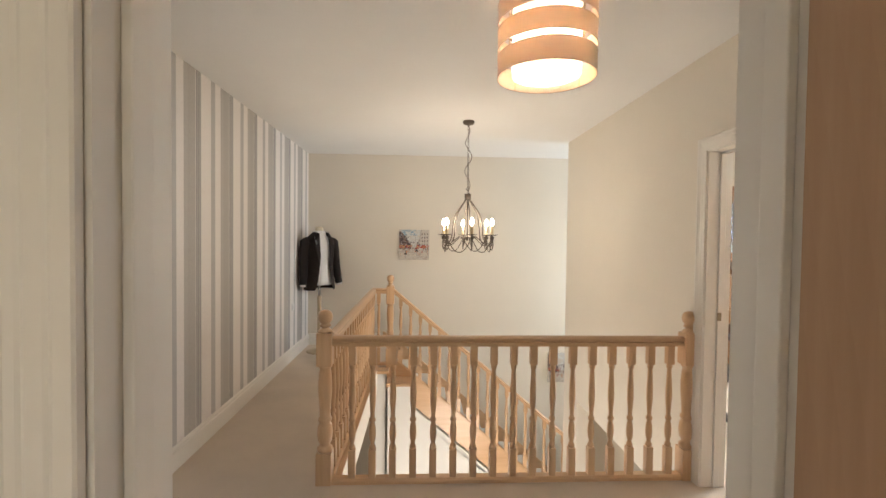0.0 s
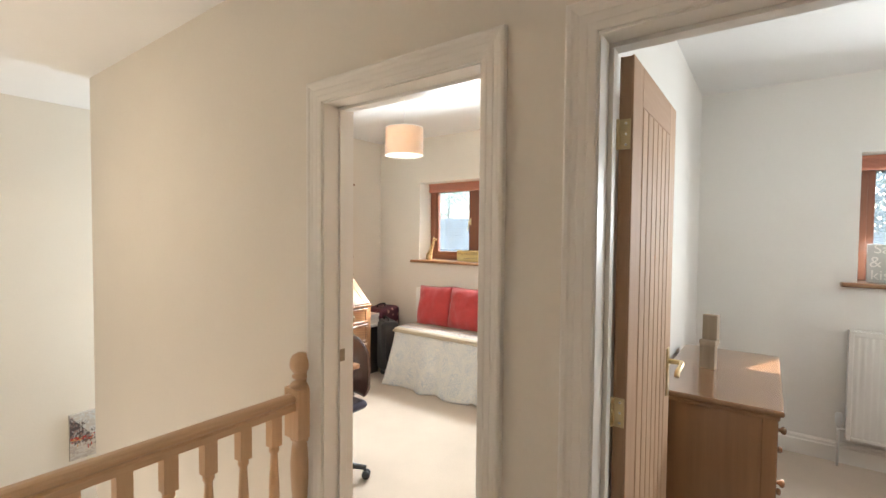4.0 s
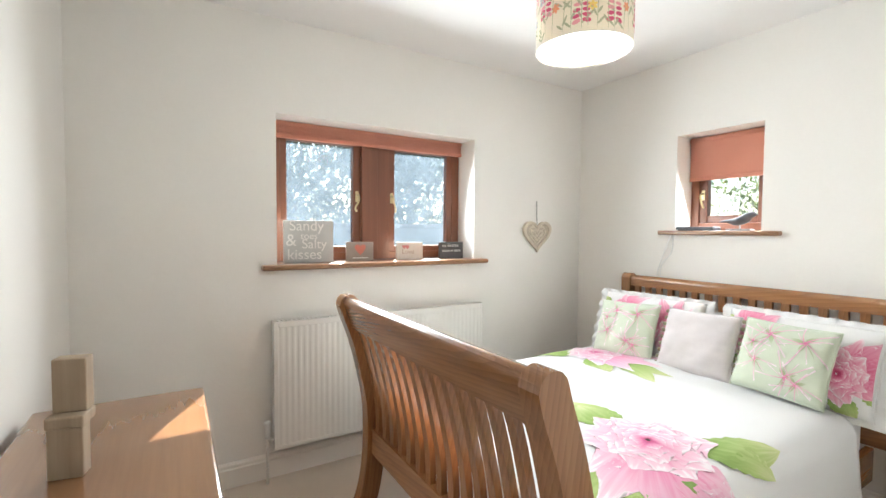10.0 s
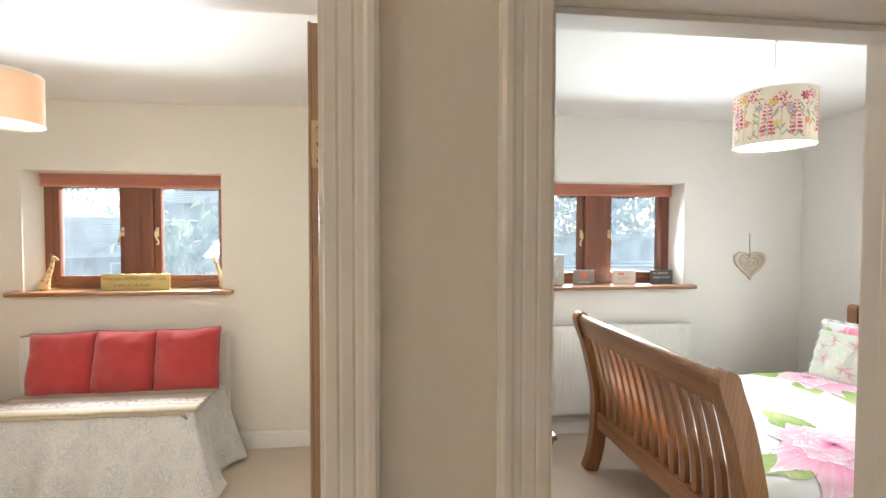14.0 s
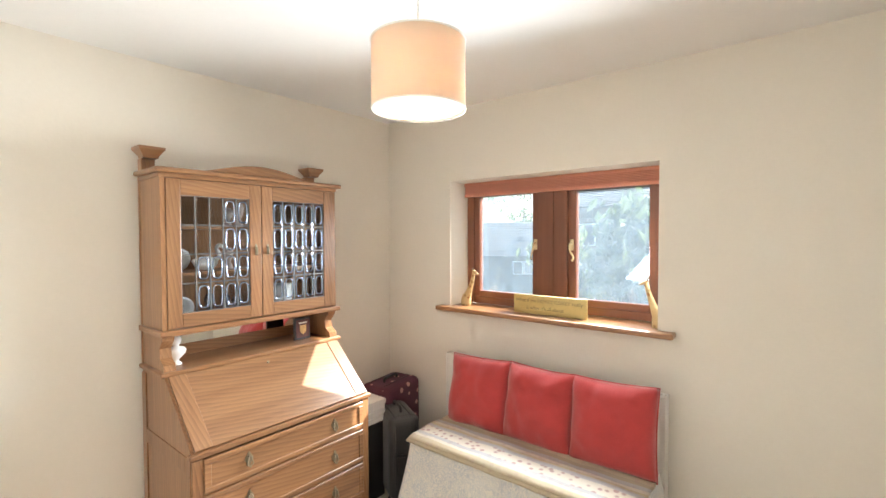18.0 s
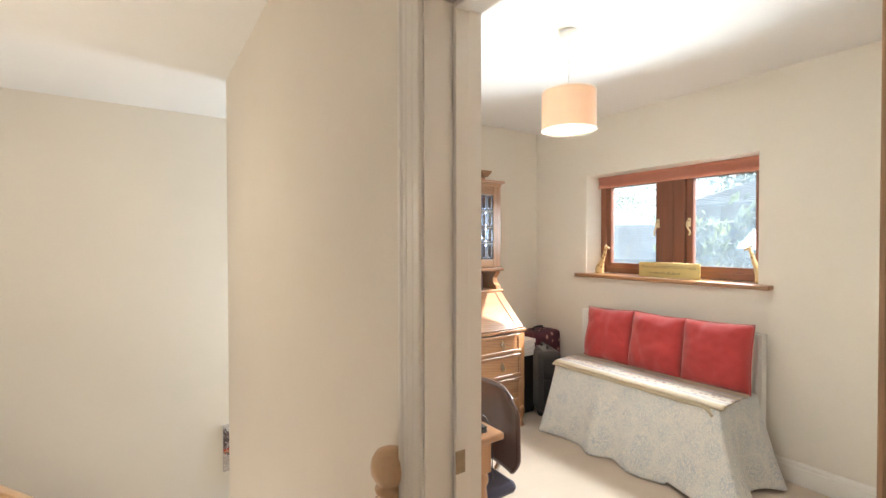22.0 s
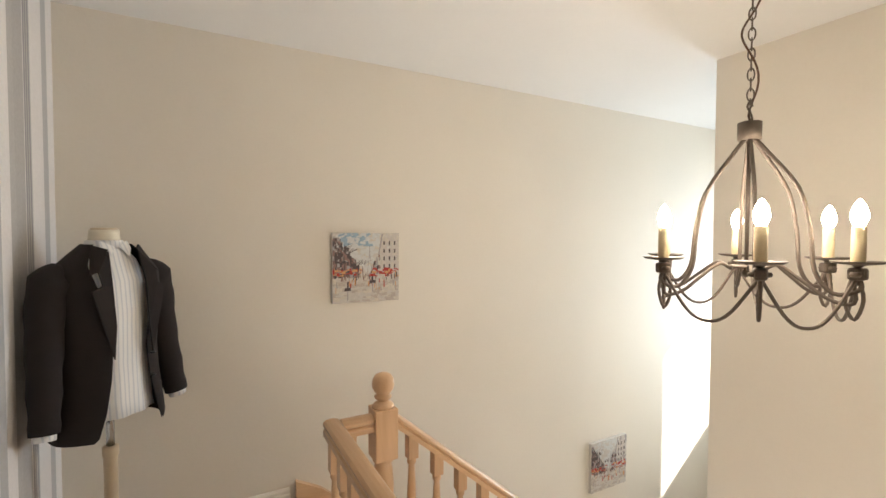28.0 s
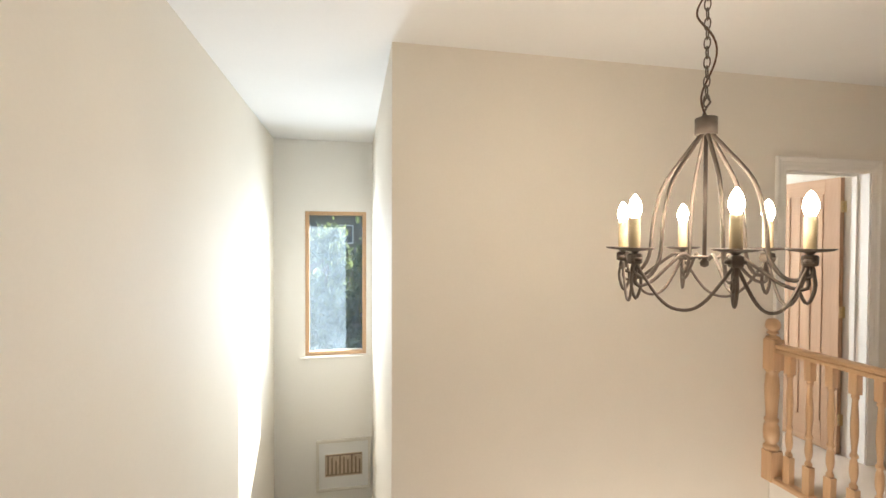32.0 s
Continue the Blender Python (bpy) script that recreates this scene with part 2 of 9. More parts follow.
def thing(name, place, label, category, group="", turn=0.0):
    ob = new(name)
    ob.matrix_world = pose(*place, 0, 0, turn)
    ob.empty_display_size = 0.1
    return tagged(ob, label, category, group)


def shifted(build, dx, dy, dz):
    """Runs a builder and moves everything it stood in the room by the same step."""
    had = set(bpy.data.objects)
    build()
    for ob in bpy.data.objects:
        if ob not in had and ob.parent is None:
            ob.location += Vector((dx, dy, dz))


def structure(name, bm, material, label=""):
    return tagged(part(name, bm, material, None, label), label, "", "", "structure")


def box(bm, x0, x1, y0, y1, z0, z1, bev=0.0, seg=2, mat=0):
    vs = [bm.verts.new((x, y, z)) for z in (z0, z1) for x, y in ((x0, y0), (x1, y0), (x1, y1), (x0, y1))]
    fs = [bm.faces.new([vs[i] for i in q]) for q in ((3, 2, 1, 0), (4, 5, 6, 7), (0, 1, 5, 4), (1, 2, 6, 5), (2, 3, 7, 6), (3, 0, 4, 7))]
    for f in fs:
        f.material_index = mat
    if bev:
        es = list({e for f in fs for e in f.edges})
        got = bmesh.ops.bevel(bm, geom=es, offset=bev, segments=seg, affect="EDGES", profile=0.5)
        for f in got["faces"]:
            f.material_index = mat
    return vs


def bx(x0, x1, y0, y1, z0, z1, bev=0.0, seg=2):
    bm = bmesh.new()
    box(bm, min(x0, x1), max(x0, x1), min(y0, y1), max(y0, y1), min(z0, z1), max(z0, z1), bev, seg)
    return bm


def lathe(bm, profile, seg=20, at=(0, 0, 0), mat=0, smooth=True, close=True):
    """Turned shape about z from (radius, height) pairs."""
    rings = []
    for r, z in profile:
        rings.append([bm.verts.new((at[0] + r * math.cos(2 * math.pi * i / seg), at[1] + r * math.sin(2 * math.pi * i / seg), at[2] + z)) for i in range(seg)])
    for a, b in zip(rings, rings[1:]):
        for i in range(seg):
            f = bm.faces.new((a[i], a[(i + 1) % seg], b[(i + 1) % seg], b[i]))
            f.smooth, f.material_index = smooth, mat
    if close:
        for r in (rings[0], rings[-1]):
            f = bm.faces.new(r)
            f.material_index = mat
    return rings


def tube(bm, pts, r, seg=8, mat=0, loop=False):
    """A round rod along points; r is a radius or one for each point."""
    pts = [Vector(p) for p in pts]
    rs = r if isinstance(r, (list, tuple)) else [r] * len(pts)
    rings, up = [], None
    for i, p in enumerate(pts):
        if loop:
            d = pts[(i + 1) % len(pts)] - pts[i - 1]
        else:
            d = pts[min(i + 1, len(pts) - 1)] - pts[max(i - 1, 0)]
        d.normalize()
        if up is None:
            up = d.orthogonal().normalized()
        up = (up - d * up.dot(d)).normalized()
        side = d.cross(up)
        rings.append([bm.verts.new(p + rs[i] * (math.cos(a) * up + math.sin(a) * side)) for a in (2 * math.pi * k / seg for k in range(seg))])
    pairs = list(zip(rings, rings[1:])) + ([(rings[-1], rings[0])] if loop else [])
    for a, b in pairs:
        for k in range(seg):
            f = bm.faces.new((a[k], a[(k + 1) % seg], b[(k + 1) % seg], b[k]))
            f.smooth, f.material_index = True, mat
    if not loop:
        for r0 in (rings[0], rings[-1]):
            bm.faces.new(r0).material_index = mat


def prism(bm, outline, axis, a, b, mat=0, smooth=False):
    """A flat outline pushed from a to b along an axis. For x the outline is (y, z), for y (x, z), for z (x, y)."""
    def at(u, v, w):
        return {"x": (w, u, v), "y": (u, w, v), "z": (u, v, w)}[axis]
    A = [bm.verts.new(at(u, v, a)) for u, v in outline]
    B = [bm.verts.new(at(u, v, b)) for u, v in outline]
    for i in range(len(outline)):
        f = bm.faces.new((A[i], A[(i + 1) % len(A)], B[(i + 1) % len(B)], B[i]))
        f.material_index, f.smooth = mat, smooth
    for r in (A, B):
        bm.faces.new(r).material_index = mat


def curve(pts, n=24):
    """Points on a smooth line through the given ones (Catmull-Rom)."""
    P = [Vector(p) for p in pts]
    P = [2 * P[0] - P[1]] + P + [2 * P[-1] - P[-2]]
    out, spans = [], len(P) - 3
    for i in range(n + 1):
        s = min(i / n * spans, spans - 1e-6)
        k, u = int(s), s - int(s)
        a, b, c, d = P[k:k + 4]
        out.append(0.5 * ((2 * b) + (c - a) * u + (2 * a - 5 * b + 4 * c - d) * u * u + (3 * b - a - 3 * c + d) * u ** 3))
    return out


def grid(bm, nu, nv, f, mat=0, smooth=True):
    """A sheet of nu by nv cells whose points are f(u, v), u and v from 0 to 1."""
    V = [[bm.verts.new(f(i / nu, j / nv)) for i in range(nu + 1)] for j in range(nv + 1)]
    for j in range(nv):
        for i in range(nu):
            q = bm.faces.new((V[j][i], V[j][i + 1], V[j + 1][i + 1], V[j + 1][i]))
            q.smooth, q.material_index = smooth, mat
    return V


def wall(name, axis, a0, a1, u0, u1, z0, z1, holes, material, label):
    """A wall with thickness a0..a1 across axis, from u0 to u1 along it, with holes (u0, u1, z0, z1) right through."""
    bm = bmesh.new()
    us = sorted({u0, u1, *(h[0] for h in holes), *(h[1] for h in holes)})
    for ua, ub in zip(us, us[1:]):
        zs = [(z0, z1)]
        for h in holes:
            if h[0] <= ua + 1e-6 and h[1] >= ub - 1e-6:
                zs = [p for lo, hi in zs for p in ((lo, min(hi, h[2])), (max(lo, h[3]), hi)) if p[1] - p[0] > 1e-4]
        for lo, hi in zs:
            if axis == "x":
                box(bm, a0, a1, ua, ub, lo, hi)
            else:
                box(bm, ua, ub, a0, a1, lo, hi)
    bmesh.ops.remove_doubles(bm, verts=bm.verts, dist=1e-5)
    return structure(name, bm, material, label)


# ---- plan ----
XW, XE, YN, YS, YR = -1.482, 1.713, 6.065, 0.53, 5.055      # landing: west, east, north, south faces; stair recess corner
XR, XO = 1.856, 4.556                                     # rooms: inner face of landing wall, inner face of outer wall
BY0, BY1 = -1.745, 1.60                                   # bedroom south and north faces
SY0, SY1 = 1.70, 4.975                                    # study south and north faces
XST = 4.19                                               # end wall of the stairs
H = 2.572                                                 # ceiling
LOW = -2.66                                              # hall floor below
DB, DS, DL, DH = (0.822, 1.505), (1.842, 2.525), (1.78, 2.485), 1.985   # door openings along y, and their height
D0 = (-0.256, 0.434)                                     # doorway at the start, along x
WB, WS = (-0.662, 0.686), (3.012, 4.364)                     # windows along y
WZ, WZS = (1.18, 2.055), (1.18, 2.076)
XG = 4.79                                                # window frames


def floors():
    bm = bmesh.new()
    for b in ((-1.70, 1.80, -2.6, 2.605), (-1.70, -0.45, 2.605, 6.21), (-0.45, -0.335, 5.075, 6.21), (1.80, 4.90, -2.1, 5.01), (-5.6, -1.70, -0.5, 6.9)):
        box(bm, *b, -0.26, 0.0)
    structure("floor", bm, M_CARPET, "beige short-pile fitted carpet on the upper floor")
    structure("floor_below", bx(-1.70, 4.4, 0.4, 6.3, LOW - 0.1, LOW), M_CARPET, "beige carpet in the hall below the stairs")
    bm = bmesh.new()
    box(bm, -5.6, 4.95, -2.6, 6.95, H, H + 0.2)
    structure("ceiling", bm, M_CEILING, "plain white painted ceiling")


def hole(d):
    return (d[0] - 0.028, d[1] + 0.028, -0.06, DH + 0.028)


def walls():
    wall("wall_west", "x", XW - 0.14, XW, 0.46, YN, 0, H, [hole(DL)], M_STRIPES, "wall papered in grey, taupe and white stripes")
    wall("wall_west_below", "x", XW - 0.14, XW, 0.46, YN, LOW, -0.26, [], M_STRIPES, "striped papered wall of the hall below")
    wall("wall_north", "y", YN, YN + 0.3, XW - 0.14, XST + 0.3, LOW, H, [], M_CREAM, "cream painted wall beside the stairs")
    wall("wall_east_landing", "x", XE, XR, YS - 0.14, YR, -0.262, H, [hole(DB), hole(DS)], M_CREAM, "cream painted landing wall with two doorways")
    wall("wall_stair_south", "y", SY1, YR, XR, XO + 0.32, LOW, H, [], M_CREAM, "cream painted wall beside the lower stairs")
    wall("wall_below_corner", "x", XE, XR, 4.62, YR, LOW, -0.262, [], M_CREAM, "cream painted wall under the landing")
    wall("wall_stair_end", "x", XST, XST + 0.3, YR, YN, LOW, H, [(5.12, 5.757, 0.29, 1.829)], M_CREAM_PALE, "white wall at the foot of the stairs with a tall window")
    wall("wall_south_landing", "y", YS - 0.13, YS, XW, XE, 0, H, [hole(D0)], M_CREAM, "cream painted wall with the doorway of another bedroom")
    wall("wall_outer_bedroom", "x", XO, XO + 0.32, BY0 - 0.3, 1.65, -0.26, H, [(*WB, *WZ)], M_CREAM_PALE, "pale cream painted outer wall of the bedroom")
    wall("wall_outer_study", "x", XO, XO + 0.32, 1.65, SY1 + 0.045, -0.26, H, [(*WS, *WZS)], M_CREAM, "cream painted outer wall of the study")
    wall("wall_bedroom_south", "y", BY0 - 0.3, BY0, XE, XO, -0.26, H, [(3.195, 3.715, 1.39, 2.055)], M_CREAM_PALE, "pale cream wall behind the bed")
    wall("wall_bedroom_west", "x", XE, XR, BY0, YS - 0.14, 0, H, [], M_CREAM_PALE, "pale cream bedroom wall")
    wall("wall_bedroom_north", "y", BY1, 1.645, XR, XO, 0, H, [], M_CREAM_PALE, "pale cream wall between bedroom and study")
    wall("wall_study_south", "y", 1.655, SY0, XR, XO, 0, H, [], M_CREAM, "cream wall between study and bedroom")
    # skins of the rooms' own paint on the landing wall's far side
    wall("wall_bedroom_inner", "x", XR, XR + 0.006, BY0, BY1, 0, H, [hole(DB)], M_CREAM_PALE, "pale cream paint on the bedroom side")
    # the room at the start
    wall("wall_start_east", "x", 1.0, 1.1, -2.6, YS - 0.14, 0, H, [], M_CREAM, "cream wall of the first bedroom")
    wall("wall_start_west", "x", -1.67, -1.57, -2.6, YS - 0.14, 0, H, [], M_CREAM, "cream wall of the first bedroom")
    # the opening is assumed and unseen, made for the first room's fill
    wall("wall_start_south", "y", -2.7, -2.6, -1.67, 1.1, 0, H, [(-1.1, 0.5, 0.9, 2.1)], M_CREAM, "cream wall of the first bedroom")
    # the west bedroom
    wall("wall_west_room_north", "y", 6.0, 6.3, -5.6, XW - 0.14, 0, H, [(-4.88, -3.72, 0.62, 2.06)], M_WHITE_WALL, "white painted wall with a deep window")
    wall("wall_west_room_far", "x", -5.7, -5.6, -0.5, 6.3, 0, H, [], M_WHITE_WALL, "white painted bedroom wall")
    wall("wall_west_room_south", "y", -0.6, -0.5, -5.6, -1.67, 0, H, [], M_WHITE_WALL, "white painted bedroom wall")
    wall("wall_west_room_inner", "x", -1.675, -1.67, -0.5, 6.0, 0, H, [hole(DL)], M_WHITE_WALL, "white paint on the bedroom side")
    # the hall below
    wall("wall_hall_back", "x", 3.2, 3.3, 0.4, SY1, LOW, -0.26, [], M_WHITE_WALL, "white hall wall below")
    wall("wall_hall_south", "y", 0.3, 0.4, XW - 0.14, 3.3, LOW, -0.26, [], M_WHITE_WALL, "white hall wall below")


def skirting(name, runs, h=0.135):
    """Moulded boards; each run is (axis, face, from, to, way it stands proud)."""
    bm = bmesh.new()
    for axis, face, a, b, way in runs:
        prof = [(0, 0), (0.018, 0), (0.018, h - 0.035), (0.013, h - 0.028), (0.013, h - 0.012), (0.006, h), (0, h)]
        prism(bm, [(face + way * (p + 0.0005), q + 0.001) for p, q in prof], "y" if axis == "x" else "x", a, b)
    structure(name, bm, M_GLOSS, "white gloss moulded skirting board")


def skirtings():
    skirting("baseboard_landing", [("x", XW, 2.570, YN, 1), ("x", XW, YS, 1.695, 1), ("y", YN, XW + 0.02, -0.50, -1), ("x", XE, YS, 0.735, -1), ("y", YS, XW + 0.02, D0[0] - 0.085, 1), ("y", YS, D0[1] + 0.085, XE - 0.02, 1)], 0.15)
    skirting("baseboard_bedroom", [("x", XO, BY0 + 0.02, BY1, -1), ("y", BY1, XR + 0.72, XO - 0.02, -1), ("y", BY0, XR + 0.02, XO - 0.02, 1), ("x", XR + 0.006, BY0 + 0.02, 0.73, 1)])
    skirting("baseboard_study", [("x", XO, SY0, SY1, -1), ("y", SY0, XR + 0.72, XO - 0.02, 1), ("y", SY1, XR, XO - 0.02, -1), ("x", XR, 2.68, SY1 - 0.02, 1)])


def door_set(name, axis, near, far, u0, u1, h, sides):
    """White gloss lining, stop and moulded architrave round a doorway in a wall from near to far."""
    root = tagged(new(name), "white gloss door frame with moulded architrave", "door frame", "", "structure")
    def P(u, a, z):
        return (a, u, z) if axis == "x" else (u, a, z)
    def slab(nm, ua, ub, a, b, za, zb, bev=0.0):
        (xa, ya, _), (xb, yb, _) = P(ua, a, 0), P(ub, b, 0)
        part(nm, bx(xa, xb, ya, yb, za, zb, bev), M_GLOSS, root)
    slab("lining", u0 - 0.03, u0, near - 0.002, far + 0.002, 0, h)
    slab("lining", u1, u1 + 0.03, near - 0.002, far + 0.002, 0, h)
    slab("lining_head", u0 - 0.03, u1 + 0.03, near - 0.002, far + 0.002, h, h + 0.03)
    s0, s1 = (far - 0.075, far - 0.04) if far > near else (far + 0.04, far + 0.075)
    slab("stop", u0, u0 + 0.012, s0, s1, 0, h - 0.012, 0.002)
    slab("stop", u1 - 0.012, u1, s0, s1, 0, h - 0.012, 0.002)
    slab("stop_head", u0, u1, s0, s1, h - 0.012, h, 0.002)
    prof = [(0, 0), (0.0, 0.010), (0.003, 0.012), (0.018, 0.0135), (0.022, 0.0122), (0.026, 0.0137), (0.040, 0.015), (0.044, 0.0137), (0.048, 0.0155), (0.056, 0.017), (0.062, 0.0205), (0.071, 0.0215), (0.077, 0.018), (0.078, 0)]
    for face, way, thin in sides:
        for nm, side in (("architrave", -1), ("architrave", 1)):
            bm = bmesh.new()
            edge = u0 - 0.006 if side < 0 else u1 + 0.006
            lo, hi = [], []
            for p, q in prof:
                u, a = edge + side * p, face + way * (q * thin + 0.0005)
                lo.append(bm.verts.new(P(u, a, 0.0)))
                hi.append(bm.verts.new(P(u, a, h + 0.006 + p)))
            for i in range(len(prof)):
                j = (i + 1) % len(prof)
                bm.faces.new((lo[i], lo[j], hi[j], hi[i]))
            bm.faces.new(lo)
            bm.faces.new(hi)
            part(nm, bm, M_GLOSS, root)
        bm = bmesh.new()
        lo = [bm.verts.new(P(u0 - 0.006 - p, face + way * (q * thin + 0.0005), h + 0.006 + p)) for p, q in prof]
        hi = [bm.verts.new(P(u1 + 0.006 + p, face + way * (q * thin + 0.0005), h + 0.006 + p)) for p, q in prof]
        for i in range(len(prof)):
            j = (i + 1) % len(prof)
            bm.faces.new((lo[i], lo[j], hi[j], hi[i]))
        bm.faces.new(lo)
        bm.faces.new(hi)
        part("architrave_head", bm, M_GLOSS, root)
    return root


def brass_strike(parent, place, sx, sy):
    part("strike_plate", bx(place[0] - sx, place[0] + sx, place[1] - sy, place[1] + sy, place[2] - 0.024, place[2] + 0.024), M_OLD_BRASS, parent, "small bronze latch strike plate")


def door_leaf(name, hinge, turn, w, label, h=1.975, mirror=False):
    """An oak-veneered leaf with upright grooves; local x runs from the hinge, y is its thickness."""
    d = tagged(new(name), label, "door", "", "structure")
    d.matrix_world = pose(*hinge, 0, 0, turn)
    t = 0.036
    part("core", bx(0.002, w, 0.006, t - 0.006, 0.008, h), M_DOOR["z"], d)
    n, edge = 6, 0.115
    step = (w - 2 * edge) / n
    for k, (ya, yb) in enumerate(((0, 0.0062), (t - 0.0062, t))):
        part("stile", bx(0, edge - 0.006, ya, yb, 0.006, h + 0.002, 0.0015, 1), M_DOOR["z"], d)
        part("stile", bx(w - edge + 0.006, w + 0.002, ya, yb, 0.006, h + 0.002, 0.0015, 1), M_DOOR["z"], d)
        part("rail", bx(edge - 0.006, w - edge + 0.006, ya, yb, h - 0.11, h + 0.002, 0.0015, 1), M_DOOR["x"], d)
        part("rail", bx(edge - 0.006, w - edge + 0.006, ya, yb, 0.006, 0.2, 0.0015, 1), M_DOOR["x"], d)
        for i in range(n):
            part("board", bx(edge + i * step + 0.005, edge + (i + 1) * step - 0.005, ya, yb, 0.2, h - 0.11, 0.0025, 1), M_DOOR["z"], d)
    for z in (0.25, 1.02, 1.77):
        hg = part("hinge", bx(-0.0022, 0.001, 0.006, t, z - 0.04, z + 0.04), M_BRASS, d, "brass butt hinge")
        for k in range(5):
            bm = bmesh.new()
            lathe(bm, [(0.0055, -0.0078), (0.006, -0.007), (0.006, 0.007), (0.0055, 0.0078)], 12, (-0.006, t + 0.002, z - 0.032 + k * 0.016))
            part("knuckle", bm, M_BRASS, hg)
        bm = bmesh.new()
        for zz in (-0.028, 0.0, 0.028):
            tube(bm, [(-0.0020, 0.017, z + zz), (-0.0032, 0.017, z + zz)], 0.0035, 8)
        part("screws", bm, M_CHROME, hg)
    for y, s in ((t, 1), (0, -1)):
        hd = part("door_handle", bx(w - 0.075, w - 0.035, y, y + s * 0.006, 0.90, 1.08, 0.002), M_BRASS, d, "brass lever handle on a plate")
        bm = bmesh.new()
        tube(bm, [(w - 0.055, y + s * 0.005, 1.03), (w - 0.055, y + s * 0.05, 1.03)], 0.009, 10)
        tube(bm, curve([(w - 0.055, y + s * 0.05, 1.03), (w - 0.10, y + s * 0.055, 1.032), (w - 0.15, y + s * 0.05, 1.02), (w - 0.165, y + s * 0.05, 1.005)], 8), 0.009, 10)
        part("lever", bm, M_BRASS, hd)
    return d


def doors():
    f = door_set("door_frame_bedroom", "x", XE, XR, *DB, DH, [(XE, -1, 1), (XR + 0.006, 1, 0.5)])
    brass_strike(f, (XR - 0.065, DB[0] + 0.0125, 1.02), 0.012, 0.001)
    f = door_set("door_frame_study", "x", XE, XR, *DS, DH, [(XE, -1, 1), (XR, 1, 0.45)])
    brass_strike(f, (XR - 0.065, DS[1] - 0.0125, 1.02), 0.012, 0.001)
    f = door_set("door_frame_west", "x", XW, XW - 0.145, *DL, DH, [(XW, 1, 1), (XW - 0.145, -1, 1)])
    brass_strike(f, (XW - 0.075, DL[1] - 0.0125, 1.0), 0.012, 0.001)
    f = door_set("door_frame_start", "y", YS, YS - 0.13, *D0, DH, [(YS, 1, 1), (YS - 0.13, -1, 1)])
    brass_strike(f, (D0[0] + 0.0125, YS - 0.07, 1.0), 0.001, 0.012)
    door_leaf("door_bedroom", (XR + 0.006, DB[1] - 0.042, 0), 0, 0.655, "oak-veneered boarded door standing open into the bedroom")
    s = door_leaf("door_study", (XR + 0.012, DS[0] - 0.002, 0), 0, 0.73, "oak-veneered boarded door standing open into the study")
    s.matrix_world = pose(XR + 0.006, DS[0] + 0.042, 0) @ Matrix.Diagonal((1, -1, 1, 1)) @ pose(0, 0, 0)
    door_leaf("door_start", (D0[1] - 0.038, YS - 0.142, 0), -90, 0.68, "oak-veneered door standing open into the first bedroom")


def casement(root, axis_pt, y0, y1, z0, z1, handle):
    """One opening light: its frame, glass and brass stay, in the plane x = axis_pt."""
    x = axis_pt
    c = part("casement", bx(x - 0.02, x + 0.03, y0, y0 + 0.05, z0, z1, 0.004), M_FRAME["z"], root)
    part("stile", bx(x - 0.02, x + 0.03, y1 - 0.05, y1, z0, z1, 0.004), M_FRAME["z"], c)
    part("rail", bx(x - 0.019, x + 0.03, y0 + 0.05, y1 - 0.05, z0, z0 + 0.05, 0.004), M_FRAME["y"], c)
    part("rail", bx(x - 0.019, x + 0.03, y0 + 0.05, y1 - 0.05, z1 - 0.05, z1, 0.004), M_FRAME["y"], c)
    p = part("pane", bx(x + 0.006, x + 0.010, y0 + 0.045, y1 - 0.045, z0 + 0.045, z1 - 0.045), M_GLASS, c)
    p.visible_shadow = False
    bm = bmesh.new()
    hy = y0 + 0.025 if handle < 0 else y1 - 0.025
    zc = (z0 + z1) / 2
    box(bm, x - 0.028, x - 0.02, hy - 0.011, hy + 0.011, zc - 0.035, zc + 0.035, 0.003)
    tube(bm, curve([(x - 0.028, hy, zc + 0.01), (x - 0.055, hy, zc + 0.005), (x - 0.062, hy, zc - 0.03), (x - 0.05, hy - handle * 0.02, zc - 0.075), (x - 0.055, hy - handle * 0.012, zc - 0.10)], 10), [0.008, 0.008, 0.008, 0.007, 0.007, 0.006, 0.006, 0.006, 0.006, 0.007, 0.007], 8)
    part("window_handle", bm, M_BRASS, c, "brass curled window catch")


